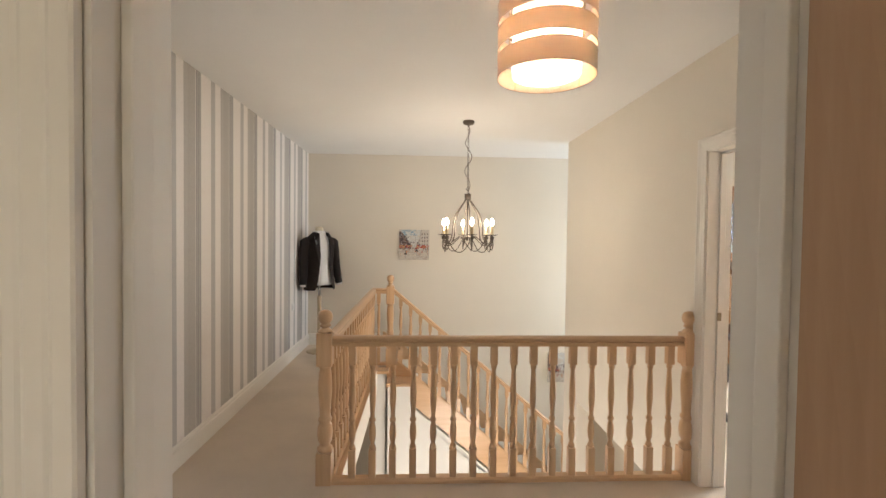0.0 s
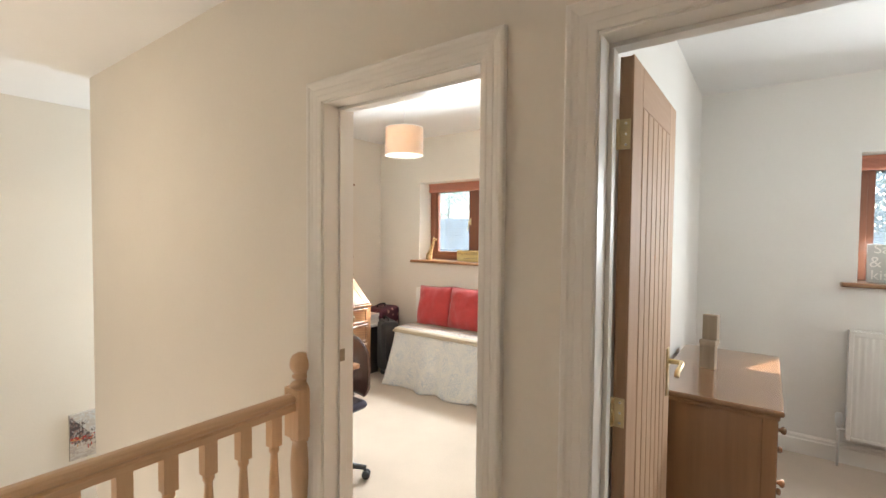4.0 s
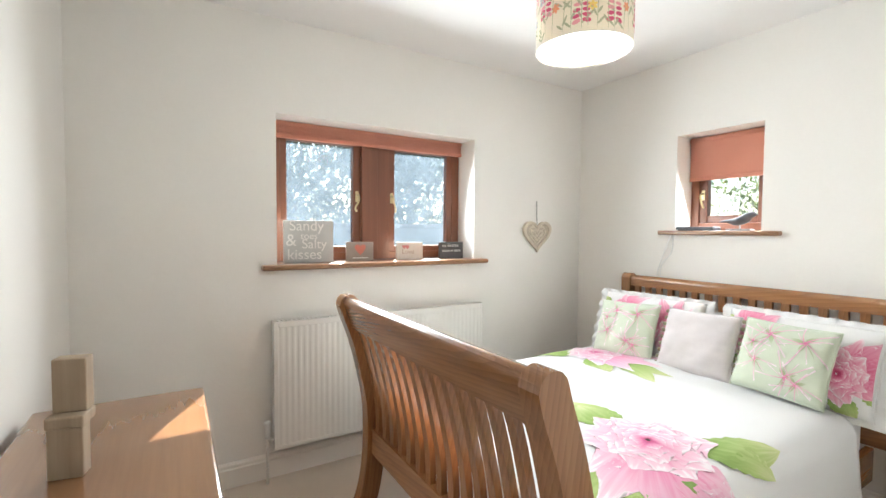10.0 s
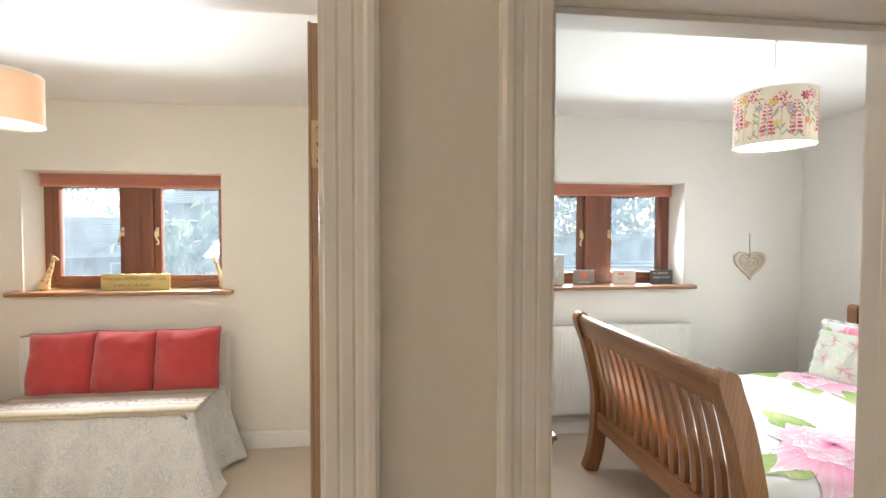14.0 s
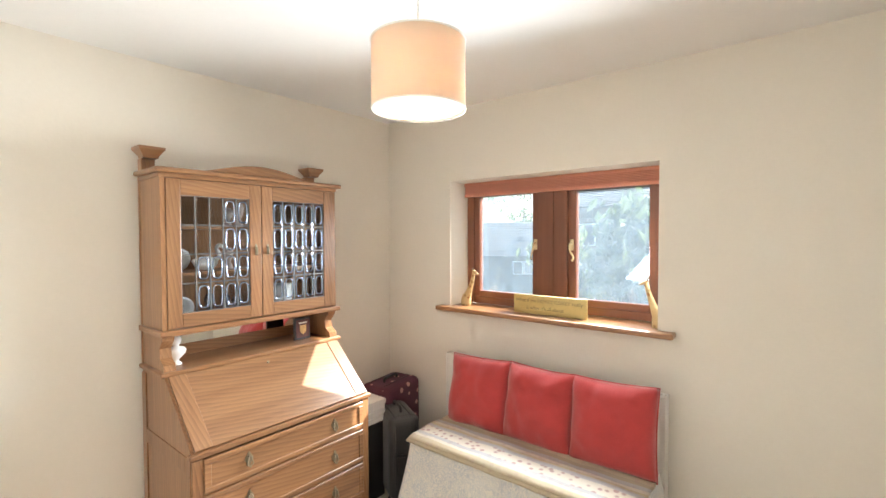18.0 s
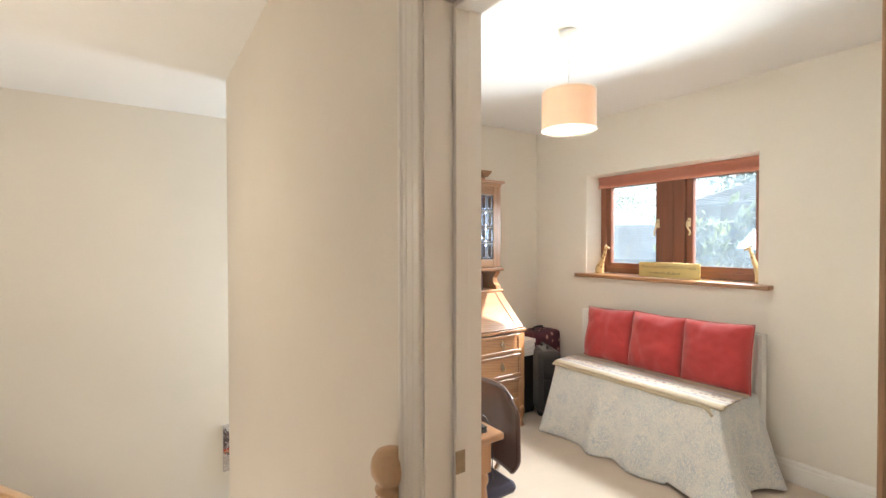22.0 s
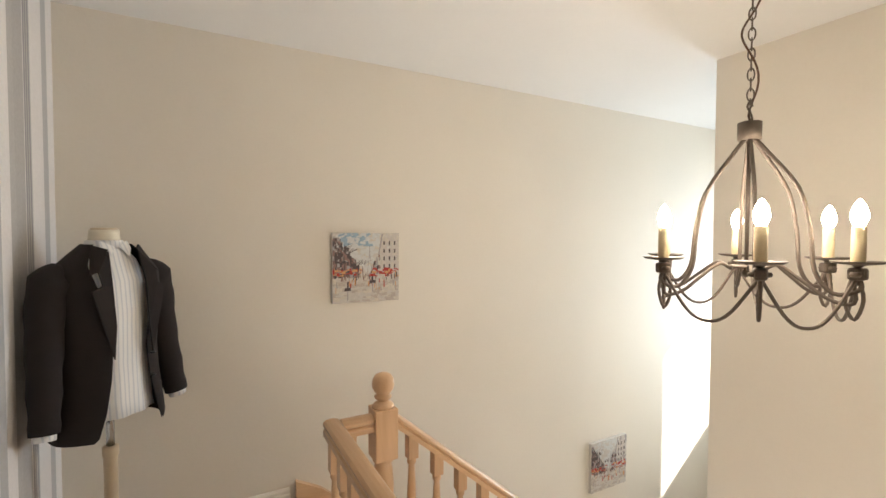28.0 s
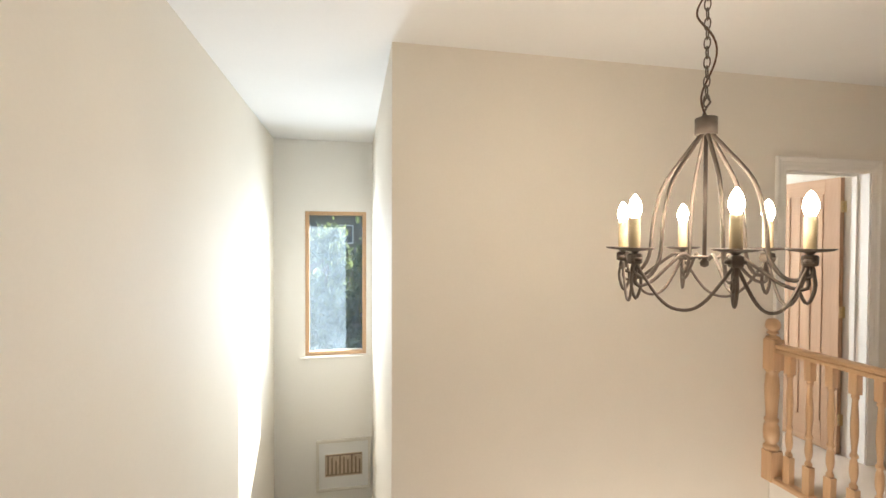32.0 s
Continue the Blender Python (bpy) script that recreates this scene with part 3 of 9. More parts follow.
def twin_window(name, y0, y1, zz, label):
    w = tagged(new(name), label, "window", "", "structure")
    z0, z1 = zz
    x = XG
    zb = z0 + 0.03
    mid = (y0 + y1) / 2
    part("frame_jamb", bx(x - 0.03, x + 0.06, y0, y0 + 0.06, zb, z1, 0.004), M_FRAME["z"], w)
    part("frame_jamb", bx(x - 0.03, x + 0.06, y1 - 0.06, y1, zb, z1, 0.004), M_FRAME["z"], w)
    part("frame_head", bx(x - 0.029, x + 0.06, y0 + 0.06, y1 - 0.06, z1 - 0.06, z1, 0.004), M_FRAME["y"], w)
    part("frame_bottom", bx(x - 0.029, x + 0.06, y0 + 0.06, y1 - 0.06, zb, zb + 0.05, 0.004), M_FRAME["y"], w)
    part("mullion", bx(x - 0.045, x + 0.08, mid - 0.10, mid + 0.10, zb, z1, 0.006), M_FRAME["z"], w, "wide timber mullion")
    part("mullion_bead", bx(x - 0.052, x - 0.045, mid - 0.012, mid + 0.10, zb, z1, 0.003), M_FRAME["z"], w)
    casement(w, x, y0 + 0.05, mid - 0.10, zb + 0.04, z1 - 0.05, 1)
    casement(w, x, mid + 0.10, y1 - 0.05, zb + 0.04, z1 - 0.05, -1)
    sill = bmesh.new()
    box(sill, XO - 0.07, x - 0.02, y0 - 0.085, y1 + 0.085, z0 - 0.002, z0 + 0.028, 0.008, 3)
    part("window_sill", sill, M_OLD["y"], w, "varnished wooden window board")
    return w


# ---- landing ----
BALUSTER = [(0.0145, 0.17), (0.019, 0.178), (0.019, 0.19), (0.0125, 0.20), (0.0115, 0.21), (0.018, 0.235), (0.0205, 0.27), (0.018, 0.31), (0.012, 0.335), (0.019, 0.342), (0.019, 0.356), (0.012, 0.366), (0.0135, 0.40), (0.019, 0.47), (0.0185, 0.53), (0.014, 0.62), (0.0125, 0.655), (0.018, 0.665), (0.018, 0.675), (0.0135, 0.685)]


def baluster_bm(h0, h1, top_cut=0.0, low_cut=0.0):
    """Square ends, turned middle; the cuts slope the ends on the stairs."""
    bm = bmesh.new()
    k = (h1 - h0) / 0.80
    a = 0.0205
    box(bm, -a, a, -a, a, h0, h0 + 0.17 * k, 0.0)
    box(bm, -a, a, -a, a, h0 + 0.685 * k, h1, 0.0)
    lathe(bm, [(r, h0 + z * k) for r, z in BALUSTER], 12, close=False)
    return bm


def newel(name, x, y, drop=0.0):
    n = thing(name, (x, y, 0), "turned pale oak newel post with a ball finial", "newel post", "stair newel posts")
    a = 0.045
    part("base", bx(-a, a, -a, a, -drop, 0.19, 0.003), M_OAK["z"], n)
    bm = bmesh.new()
    lathe(bm, [(0.040, 0.19), (0.045, 0.20), (0.045, 0.215), (0.034, 0.225), (0.030, 0.235), (0.042, 0.26), (0.046, 0.30), (0.042, 0.345), (0.032, 0.365), (0.040, 0.375), (0.040, 0.39), (0.031, 0.40), (0.034, 0.46), (0.040, 0.54), (0.041, 0.60), (0.036, 0.66), (0.032, 0.685), (0.041, 0.695), (0.041, 0.71)], 24)
    part("turning", bm, M_OAK["z"], n)
    part("head", bx(-a, a, -a, a, 0.705, 0.90, 0.004), M_OAK["z"], n)
    bm = bmesh.new()
    lathe(bm, [(0.044, 0.885), (0.042, 0.893), (0.034, 0.902), (0.022, 0.908), (0.022, 0.916), (0.032, 0.92), (0.034, 0.928), (0.024, 0.935), (0.033, 0.945), (0.0415, 0.96), (0.043, 0.975), (0.040, 0.993), (0.031, 1.008), (0.014, 1.016), (0.002, 1.017)], 24, (0, 0, 0.015))
    part("ball_finial", bm, M_OAK["z"], n)
    return n


RAIL = [(-0.030, -0.055), (-0.030, -0.035), (-0.022, -0.028), (-0.030, -0.018), (-0.031, -0.008), (-0.022, 0.0), (-0.008, 0.004), (0.008, 0.004), (0.022, 0.0), (0.031, -0.008), (0.030, -0.018), (0.022, -0.028), (0.030, -0.035), (0.030, -0.055)]


def rail_between(name, a, b, parent, mat, profile=RAIL):
    """A moulded rail whose upper middle runs from a to b; its ends are cut upright."""
    bm = bmesh.new()
    a, b = Vector(a), Vector(b)
    d = (b - a)
    side = Vector((d.y, -d.x, 0)).normalized()
    A = [bm.verts.new(a + side * u + Vector((0, 0, v))) for u, v in profile]
    B = [bm.verts.new(b + side * u + Vector((0, 0, v))) for u, v in profile]
    for i in range(len(profile)):
        f = bm.faces.new((A[i], A[(i + 1) % len(A)], B[(i + 1) % len(A)], B[i]))
    bm.faces.new(A)
    bm.faces.new(B)
    return part(name, bm, mat, parent)


YB, XB = 2.634, -0.50          # front and left lines of the balustrade
NB = (-0.308, 5.106)             # newel at the stair head
RISE, GO, NSTEP = 0.19, 0.2255, 14
RAILZ = 0.876


def balustrades():
    newel("newel_post", XB - 0.02, YB, 0.0)
    newel("newel_post", 1.687, YB, 0.0)
    newel("newel_post", *NB, 0.26)
    fl = [(-0.033, -0.02), (0.033, -0.02), (0.033, 0.0), (0.024, 0.012), (-0.024, 0.012), (-0.033, 0.0)]
    bal = baluster_bm(0.03, RAILZ - 0.055)
    proto = bpy.data.meshes.new("baluster")
    bal.to_mesh(proto)
    bal.free()
    proto.materials.append(M_OAK["z"])

    def spindle(root, x, y, z=0.0, mesh=proto):
        ob = new("baluster", mesh)
        ob.parent = root
        ob.location = (x, y, z)

    r = thing("landing_balustrade", (0, 0, 0), "pale oak balustrade with turned spindles across the landing", "balustrade", "landing balustrades")
    rail_between("handrail", (XB + 0.025, YB, RAILZ), (1.642, YB, RAILZ), r, M_OAK["x"])
    rail_between("base_rail", (XB + 0.025, YB, 0.02), (1.642, YB, 0.02), r, M_OAK["x"], fl)
    for i in range(17):
        spindle(r, XB + 0.14 + i * 0.1205, YB)
    r = thing("landing_balustrade", (0, 0, 0), "pale oak balustrade with turned spindles along the stairwell", "balustrade", "landing balustrades")
    rail_between("handrail", (XB, YB + 0.045, RAILZ), (XB, NB[1] + 0.03, RAILZ), r, M_OAK["y"])
    rail_between("base_rail", (XB, YB + 0.045, 0.02), (XB, NB[1] + 0.033, 0.02), r, M_OAK["y"], fl)
    for i in range(20):
        spindle(r, XB, YB + 0.14 + i * 0.1215)
    r = thing("landing_balustrade", (0, 0, 0), "short pale oak return of the balustrade at the stair head", "balustrade", "landing balustrades")
    rail_between("handrail", (XB + 0.031, NB[1], RAILZ - 0.001), (NB[0] - 0.045, NB[1], RAILZ - 0.001), r, M_OAK["x"])
    rail_between("base_rail", (XB + 0.034, NB[1], 0.019), (NB[0] - 0.045, NB[1], 0.019), r, M_OAK["x"], fl)
    spindle(r, XB + 0.06, NB[1])
    # the raking balustrade beside the flight
    r = thing("stair_balustrade", (0, 0, 0), "sloping pale oak balustrade beside the stairs", "balustrade", "landing balustrades")
    slope = RISE / GO
    x0 = NB[0] + 0.045
    zr = lambda x: RAILZ - 0.005 - slope * (x - x0)
    zs = lambda x: 0.055 - slope * (x - x0)
    xe = 2.62
    rail_between("handrail", (x0, NB[1], zr(x0)), (xe, NB[1], zr(xe)), r, M_OAK["x"])
    bm = bmesh.new()
    prism(bm, [(x0, zs(x0)), (xe, zs(xe)), (xe, zs(xe) - 0.33), (x0, zs(x0) - 0.33)], "y", NB[1] - 0.02, NB[1] + 0.015)
    part("string", bm, M_OAK["x"], r, "pale oak stair string")
    rail_between("capping", (x0, NB[1], zs(x0) + 0.022), (xe, NB[1], zs(xe) + 0.022), r, M_OAK["x"], fl)
    bm = baluster_bm(-0.012, RAILZ - 0.105)
    low = bpy.data.meshes.new("stair_baluster")
    bm.to_mesh(low)
    bm.free()
    low.materials.append(M_OAK["z"])
    for i in range(23):
        x = x0 + 0.075 + i * 0.1128
        spindle(r, x, NB[1], zs(x) + 0.025, low)


def stairs():
    st = thing("staircase", (0, 0, 0), "carpeted straight flight with oak strings going down", "staircase")
    xa = -0.33
    for i in range(NSTEP - 1):
        x, z = xa + i * GO, -(i + 1) * RISE
        bm = bmesh.new()
        box(bm, x - 0.012, x + 0.012, 5.123, YN - 0.042, z + 0.0, z + RISE - 0.022)
        part("riser", bm, M_STAIR_CARPET, st)
        part("tread", bx(x - 0.03 + 0.018, x + GO + 0.028, 5.125, YN - 0.044, z - 0.022, z, 0.01, 3), M_STAIR_CARPET, st, "pale carpeted tread")
    slope = RISE / GO
    xe = xa + (NSTEP - 1) * GO
    bm = bmesh.new()
    z = lambda x: -slope * (x - xa)
    prism(bm, [(xa - 0.14, 0.02), (xa - 0.14, 0.19), (xa + 0.0, 0.115), (xe, z(xe) + 0.115), (xe, z(xe) - 0.2), (xa + 0.02, -0.2)], "y", YN - 0.038, YN - 0.004)
    part("wall_string", bm, M_OAK["x"], st, "oak string against the wall")
    part("landing_nosing", bx(xa - 0.02, xa + 0.018, 5.15, YN - 0.04, -0.03, 0.006, 0.008, 3), M_OAK["y"], st)
    # panelled side under the flight, with two oak-capped ledges at its head
    bm = bmesh.new()
    prism(bm, [(xa + 0.06, -0.30), (xe, z(xe) - 0.25), (xe, LOW), (xa - 0.10, LOW), (xa - 0.10, -0.27)], "y", 5.09, 5.112)
    part("spandrel", bm, M_WHITE_WALL, st, "white panelling under the stairs")
    part("ledge_box", bx(-0.49, -0.34, 4.93, 5.075, LOW, -0.05), M_WHITE_WALL, st)
    part("ledge_cap", bx(-0.475, -0.31, 4.90, 5.06, -0.05, -0.018, 0.006), M_OAK["x"], st, "oak capping of a boxed ledge")
    part("ledge_box", bx(-0.31, -0.06, 4.85, 5.088, LOW, -0.165), M_WHITE_WALL, st)
    part("ledge_cap", bx(-0.33, -0.035, 4.82, 5.088, -0.165, -0.13, 0.006), M_OAK["x"], st, "oak capping of a boxed ledge")
    # white lining and oak nosing round the edge of the landing
    bm = bmesh.new()
    box(bm, -0.448, -0.436, 2.626, 5.02, -0.262, -0.012)
    box(bm, -0.448, XE - 0.003, 2.608, 2.618, -0.262, -0.012)
    structure("stairwell_lining", bm, M_GLOSS, "white painted edge of the landing floor")
    bm = bmesh.new()
    box(bm, -0.49, -0.43, 2.69, 5.01, 0.0015, 0.014, 0.004)
    structure("stairwell_nosing", bm, M_OAK["y"], "oak edging of the stairwell")


def pendant(name, place, r, h, material, inner, label, ring=None, cord_to=H):
    """A drum shade on a white cord and ceiling rose; place is the middle of the drum's lower rim."""
    p = thing(name, place, label, "pendant lamp")
    bm = bmesh.new()
    lathe(bm, [(r, 0), (r, h)], 48, close=False)
    lathe(bm, [(r - 0.004, 0), (r - 0.004, h)], 48, close=False)
    part("shade", bm, material, p)
    bm = bmesh.new()
    lathe(bm, [(r - 0.006, 0.002), (r - 0.006, h - 0.002)], 48, close=False)
    part("lining", bm, inner, p)
    for z in (0.0, h):
        bm = bmesh.new()
        tube(bm, [(r * math.cos(a), r * math.sin(a), z) for a in (2 * math.pi * i / 48 for i in range(48))], 0.0028, 6, loop=True)
        part("rim", bm, M_WHITE_PLASTIC, p)
    bm = bmesh.new()
    for a in (0.3, 0.3 + 2.094, 0.3 + 4.188):
        tube(bm, [(0.02 * math.cos(a), 0.02 * math.sin(a), h - 0.03), (r * math.cos(a), r * math.sin(a), h - 0.005)], 0.0018, 6)
    lathe(bm, [(0.02, h - 0.034), (0.02, h - 0.028)], 16)
    part("spider", bm, M_WHITE_PLASTIC, p)
    top = cord_to - place[2]
    bm = bmesh.new()
    lathe(bm, [(0.018, h - 0.09), (0.02, h - 0.05), (0.016, h - 0.03), (0.012, h + 0.01), (0.004, h + 0.02)], 16)
    part("lamp_holder", bm, M_WHITE_PLASTIC, p)
    bm = bmesh.new()
    tube(bm, [(0, 0, h + 0.015), (0, 0, top - 0.02)], 0.0035, 8)
    part("cord", bm, M_WHITE_PLASTIC, p)
    bm = bmesh.new()
    lathe(bm, [(0.006, top - 0.045), (0.012, top - 0.03), (0.045, top - 0.022), (0.05, top - 0.012), (0.05, top)], 28)
    part("ceiling_rose", bm, M_WHITE_PLASTIC, p)
    bm = bmesh.new()
    lathe(bm, [(0.004, 0.035 - 0.01), (0.02, 0.035), (0.030, 0.06), (0.026, 0.09), (0.014, 0.12)], 20)
    b = part("bulb", bm, M_BULB, p, "glowing bulb")
    b.visible_shadow = False
    if ring:
        bm = bmesh.new()
        lathe(bm, [(r - 0.0065, 0.004), (0.002, 0.004)], 48, close=False)
        part("diffuser", bm, ring, p, "glowing white diffuser")
        # unseen disc added across the top to hold the bulb's light off the ceiling
        bm = bmesh.new()
        lathe(bm, [(r - 0.0065, h - 0.012), (0.021, h - 0.012)], 48, close=False)
        part("top_light_stop", bm, ring, p)
    return p


M_BULB = glow("lit_bulb", (1.0, 0.86, 0.62), 30.0)
M_SHADE_TIER = fabric("oatmeal_lamp_fabric", (0.72, 0.63, 0.54), 700, 0.04, 0.9, 0.2, 0.42)
M_SHADE_BEIGE = fabric("beige_lamp_fabric", (0.70, 0.57, 0.46), 700, 0.04, 0.9, 0.2, 0.24)
M_SHADE_LINING = fabric("white_shade_lining", (0.86, 0.82, 0.74), 700, 0.03, 0.9, 0.0, 0.2)


# ---- bedroom ----
BX0, BX1 = 2.625, 4.03           # bed, along x
BHEAD, BFOOT = -1.70, 0.335      # bed, along y


def sleigh_line(top, base, lean, y, way, n=18):
    """Side curve of a sleigh-bed end: flared foot, upright middle, scrolled top. way is the outer side."""
    pts = [(y + way * 0.062, base), (y + way * 0.022, base + 0.13), (y, base + 0.30), (y, base + 0.53), (y + way * lean * 0.20, base + 0.70), (y + way * lean * 0.50, top - 0.22), (y + way * lean * 0.82, top - 0.09), (y + way * lean, top)]
    return [(p.x, p.y) for p in curve([(a, b, 0) for a, b in pts], n)]


def ribbon(bm, line, thick, x0, x1, mat=0):
    """A slab that follows a line in the y-z plane, with thickness, from x0 to x1."""
    n = len(line)
    out = []
    for i, (y, z) in enumerate(line):
        a, b = line[max(i - 1, 0)], line[min(i + 1, n - 1)]
        d = Vector((b[0] - a[0], b[1] - a[1])).normalized()
        t = thick[i] if isinstance(thick, list) else thick
        out.append(((y - d.y * t / 2, z + d.x * t / 2), (y + d.y * t / 2, z - d.x * t / 2)))
    prism(bm, [o[0] for o in out] + [o[1] for o in reversed(out)], "x", x0, x1, mat)


def rounded(line, thick):
    """Thickness along a line whose upper end is rounded off."""
    top, out = line[-1], []
    for y, z in line:
        d = math.hypot(y - top[0], z - top[1]) / (thick / 2)
        out.append(thick * math.sqrt(max(0.02, 1 - (1 - d) ** 2)) if d < 1 else thick)
    return out


def bed_end(bed, name, x0, x1, y, way, top, slats, lean, low, rail=0.15):
    line = sleigh_line(top, 0.0, lean, y, way, 36)
    tip, before = Vector(line[-1]), Vector(line[-2])
    line = line[:-1] + [tuple(before.lerp(tip, k / 6)) for k in range(1, 7)]
    e = new(name)
    e.parent = bed
    tagged(e, "slatted sleigh end of the bed in honey pine")
    deep = 0.075 if lean < 0.05 else 0.092
    for xp, xq in ((x0, x0 + 0.07), (x1 - 0.07, x1)):
        bm = bmesh.new()
        ribbon(bm, line, rounded(line, deep), xp, xq)
        bmesh.ops.bevel(bm, geom=[ed for ed in bm.edges if ed.calc_face_angle(0) > 0.9], offset=0.006, segments=2, affect="EDGES")
        part("bed_post", bm, M_PINE["z"], e)
    def along(z):
        for (ya, za), (yb, zb) in zip(line, line[1:]):
            if za <= z <= zb:
                return ya + (yb - ya) * (z - za) / max(zb - za, 1e-6)
        return line[-1][0]
    xa, xb = x0 + 0.07, x1 - 0.07
    crest = top - 0.012
    seg = [(along(z), z) for z in [top - rail + (rail - 0.04) * k / 4 for k in range(4)] + [crest - 0.03 + 0.03 * k / 6 for k in range(7)]]
    bm = bmesh.new()
    ribbon(bm, seg, rounded(seg, 0.055), xa, xb)
    part("top_rail", bm, M_PINE["x"], e)
    seg = [(along(z), z) for z in (low, low + 0.04, low + 0.08, low + 0.12)]
    bm = bmesh.new()
    ribbon(bm, seg, 0.045, xa, xb)
    part("lower_rail", bm, M_PINE["x"], e)
    zz = [low + 0.12 + (top - rail - low - 0.12) * i / 9 for i in range(10)]
    seg = [(along(z), z) for z in zz]
    bm = bmesh.new()
    ribbon(bm, seg, 0.026, -0.019, 0.019)
    me = bpy.data.meshes.new("slat")
    bmesh.ops.recalc_face_normals(bm, faces=bm.faces)
    bm.to_mesh(me)
    bm.free()
    me.materials.append(M_PINE["z"])
    for i in range(slats):
        s = new("slat", me)
        s.parent = e
        s.location.x = xa + (xb - xa) * (i + 0.5) / slats


def flowers_mat(name, base, pink, leaf, size, amount):
    """Printed cloth: large pink blooms with darker folded petals and green leaves on a pale ground."""
    m, n, l, b = nodes_of(name)
    tc = n.new("ShaderNodeTexCoord")
    def vor(scale, feature="F1", rnd=1.0, off=0.0):
        mp, v = n.new("ShaderNodeMapping"), n.new("ShaderNodeTexVoronoi")
        mp.inputs["Location"].default_value = (off, off * 1.7, off * 0.6)
        l.new(tc.outputs["Object"], mp.inputs[0])
        v.feature, v.inputs["Scale"].default_value, v.inputs["Randomness"].default_value = feature, scale, rnd
        wob = n.new("ShaderNodeTexNoise")
        wob.inputs["Scale"].default_value, wob.inputs["Detail"].default_value = scale * 4, 2
        l.new(mp.outputs[0], wob.inputs["Vector"])
        add = n.new("ShaderNodeVectorMath")
        add.operation = "MULTIPLY_ADD"
        l.new(wob.outputs["Color"], add.inputs[0])
        add.inputs[1].default_value = (0.35 / scale,) * 3
        l.new(mp.outputs[0], add.inputs[2])
        l.new(add.outputs[0], v.inputs["Vector"])
        return v
    big, leaves, petals = vor(size), vor(size * 1.15, "F1", 1.0, 3.1), vor(size * 6, "F1", 1.0, 1.3)
    def below(sock, t, soft):
        r = n.new("ShaderNodeMapRange")
        r.inputs[1].default_value, r.inputs[2].default_value, r.inputs[3].default_value, r.inputs[4].default_value = t, t + soft, 1.0, 0.0
        l.new(sock, r.inputs[0])
        return r.outputs[0]
    pet = ramp(n, l, petals.outputs["Distance"], [(0.0, shade(pink, 1.6)), (0.35, tuple(min(1, p * 1.25) for p in pink)), (0.6, pink), (0.9, (min(1, pink[0] * 1.3), min(1, pink[1] * 4), min(1, pink[2] * 3)))])
    lf = ramp(n, l, petals.outputs["Distance"], [(0.1, leaf), (0.5, shade(leaf, 1.7)), (0.9, shade(leaf, 2.6))])
    c = mixc(n, l, below(leaves.outputs["Distance"], amount * 0.8, 0.03), base, lf)
    c = mixc(n, l, below(big.outputs["Distance"], amount, 0.03), c, pet)
    l.new(c, b.inputs["Base Color"])
    grain = noise_tex(n, l, 400, 2)
    b.inputs["Roughness"].default_value, b.inputs["Sheen Weight"].default_value = 0.85, 0.2
    bumped(n, l, b, grain, 0.15, 0.001)
    return m


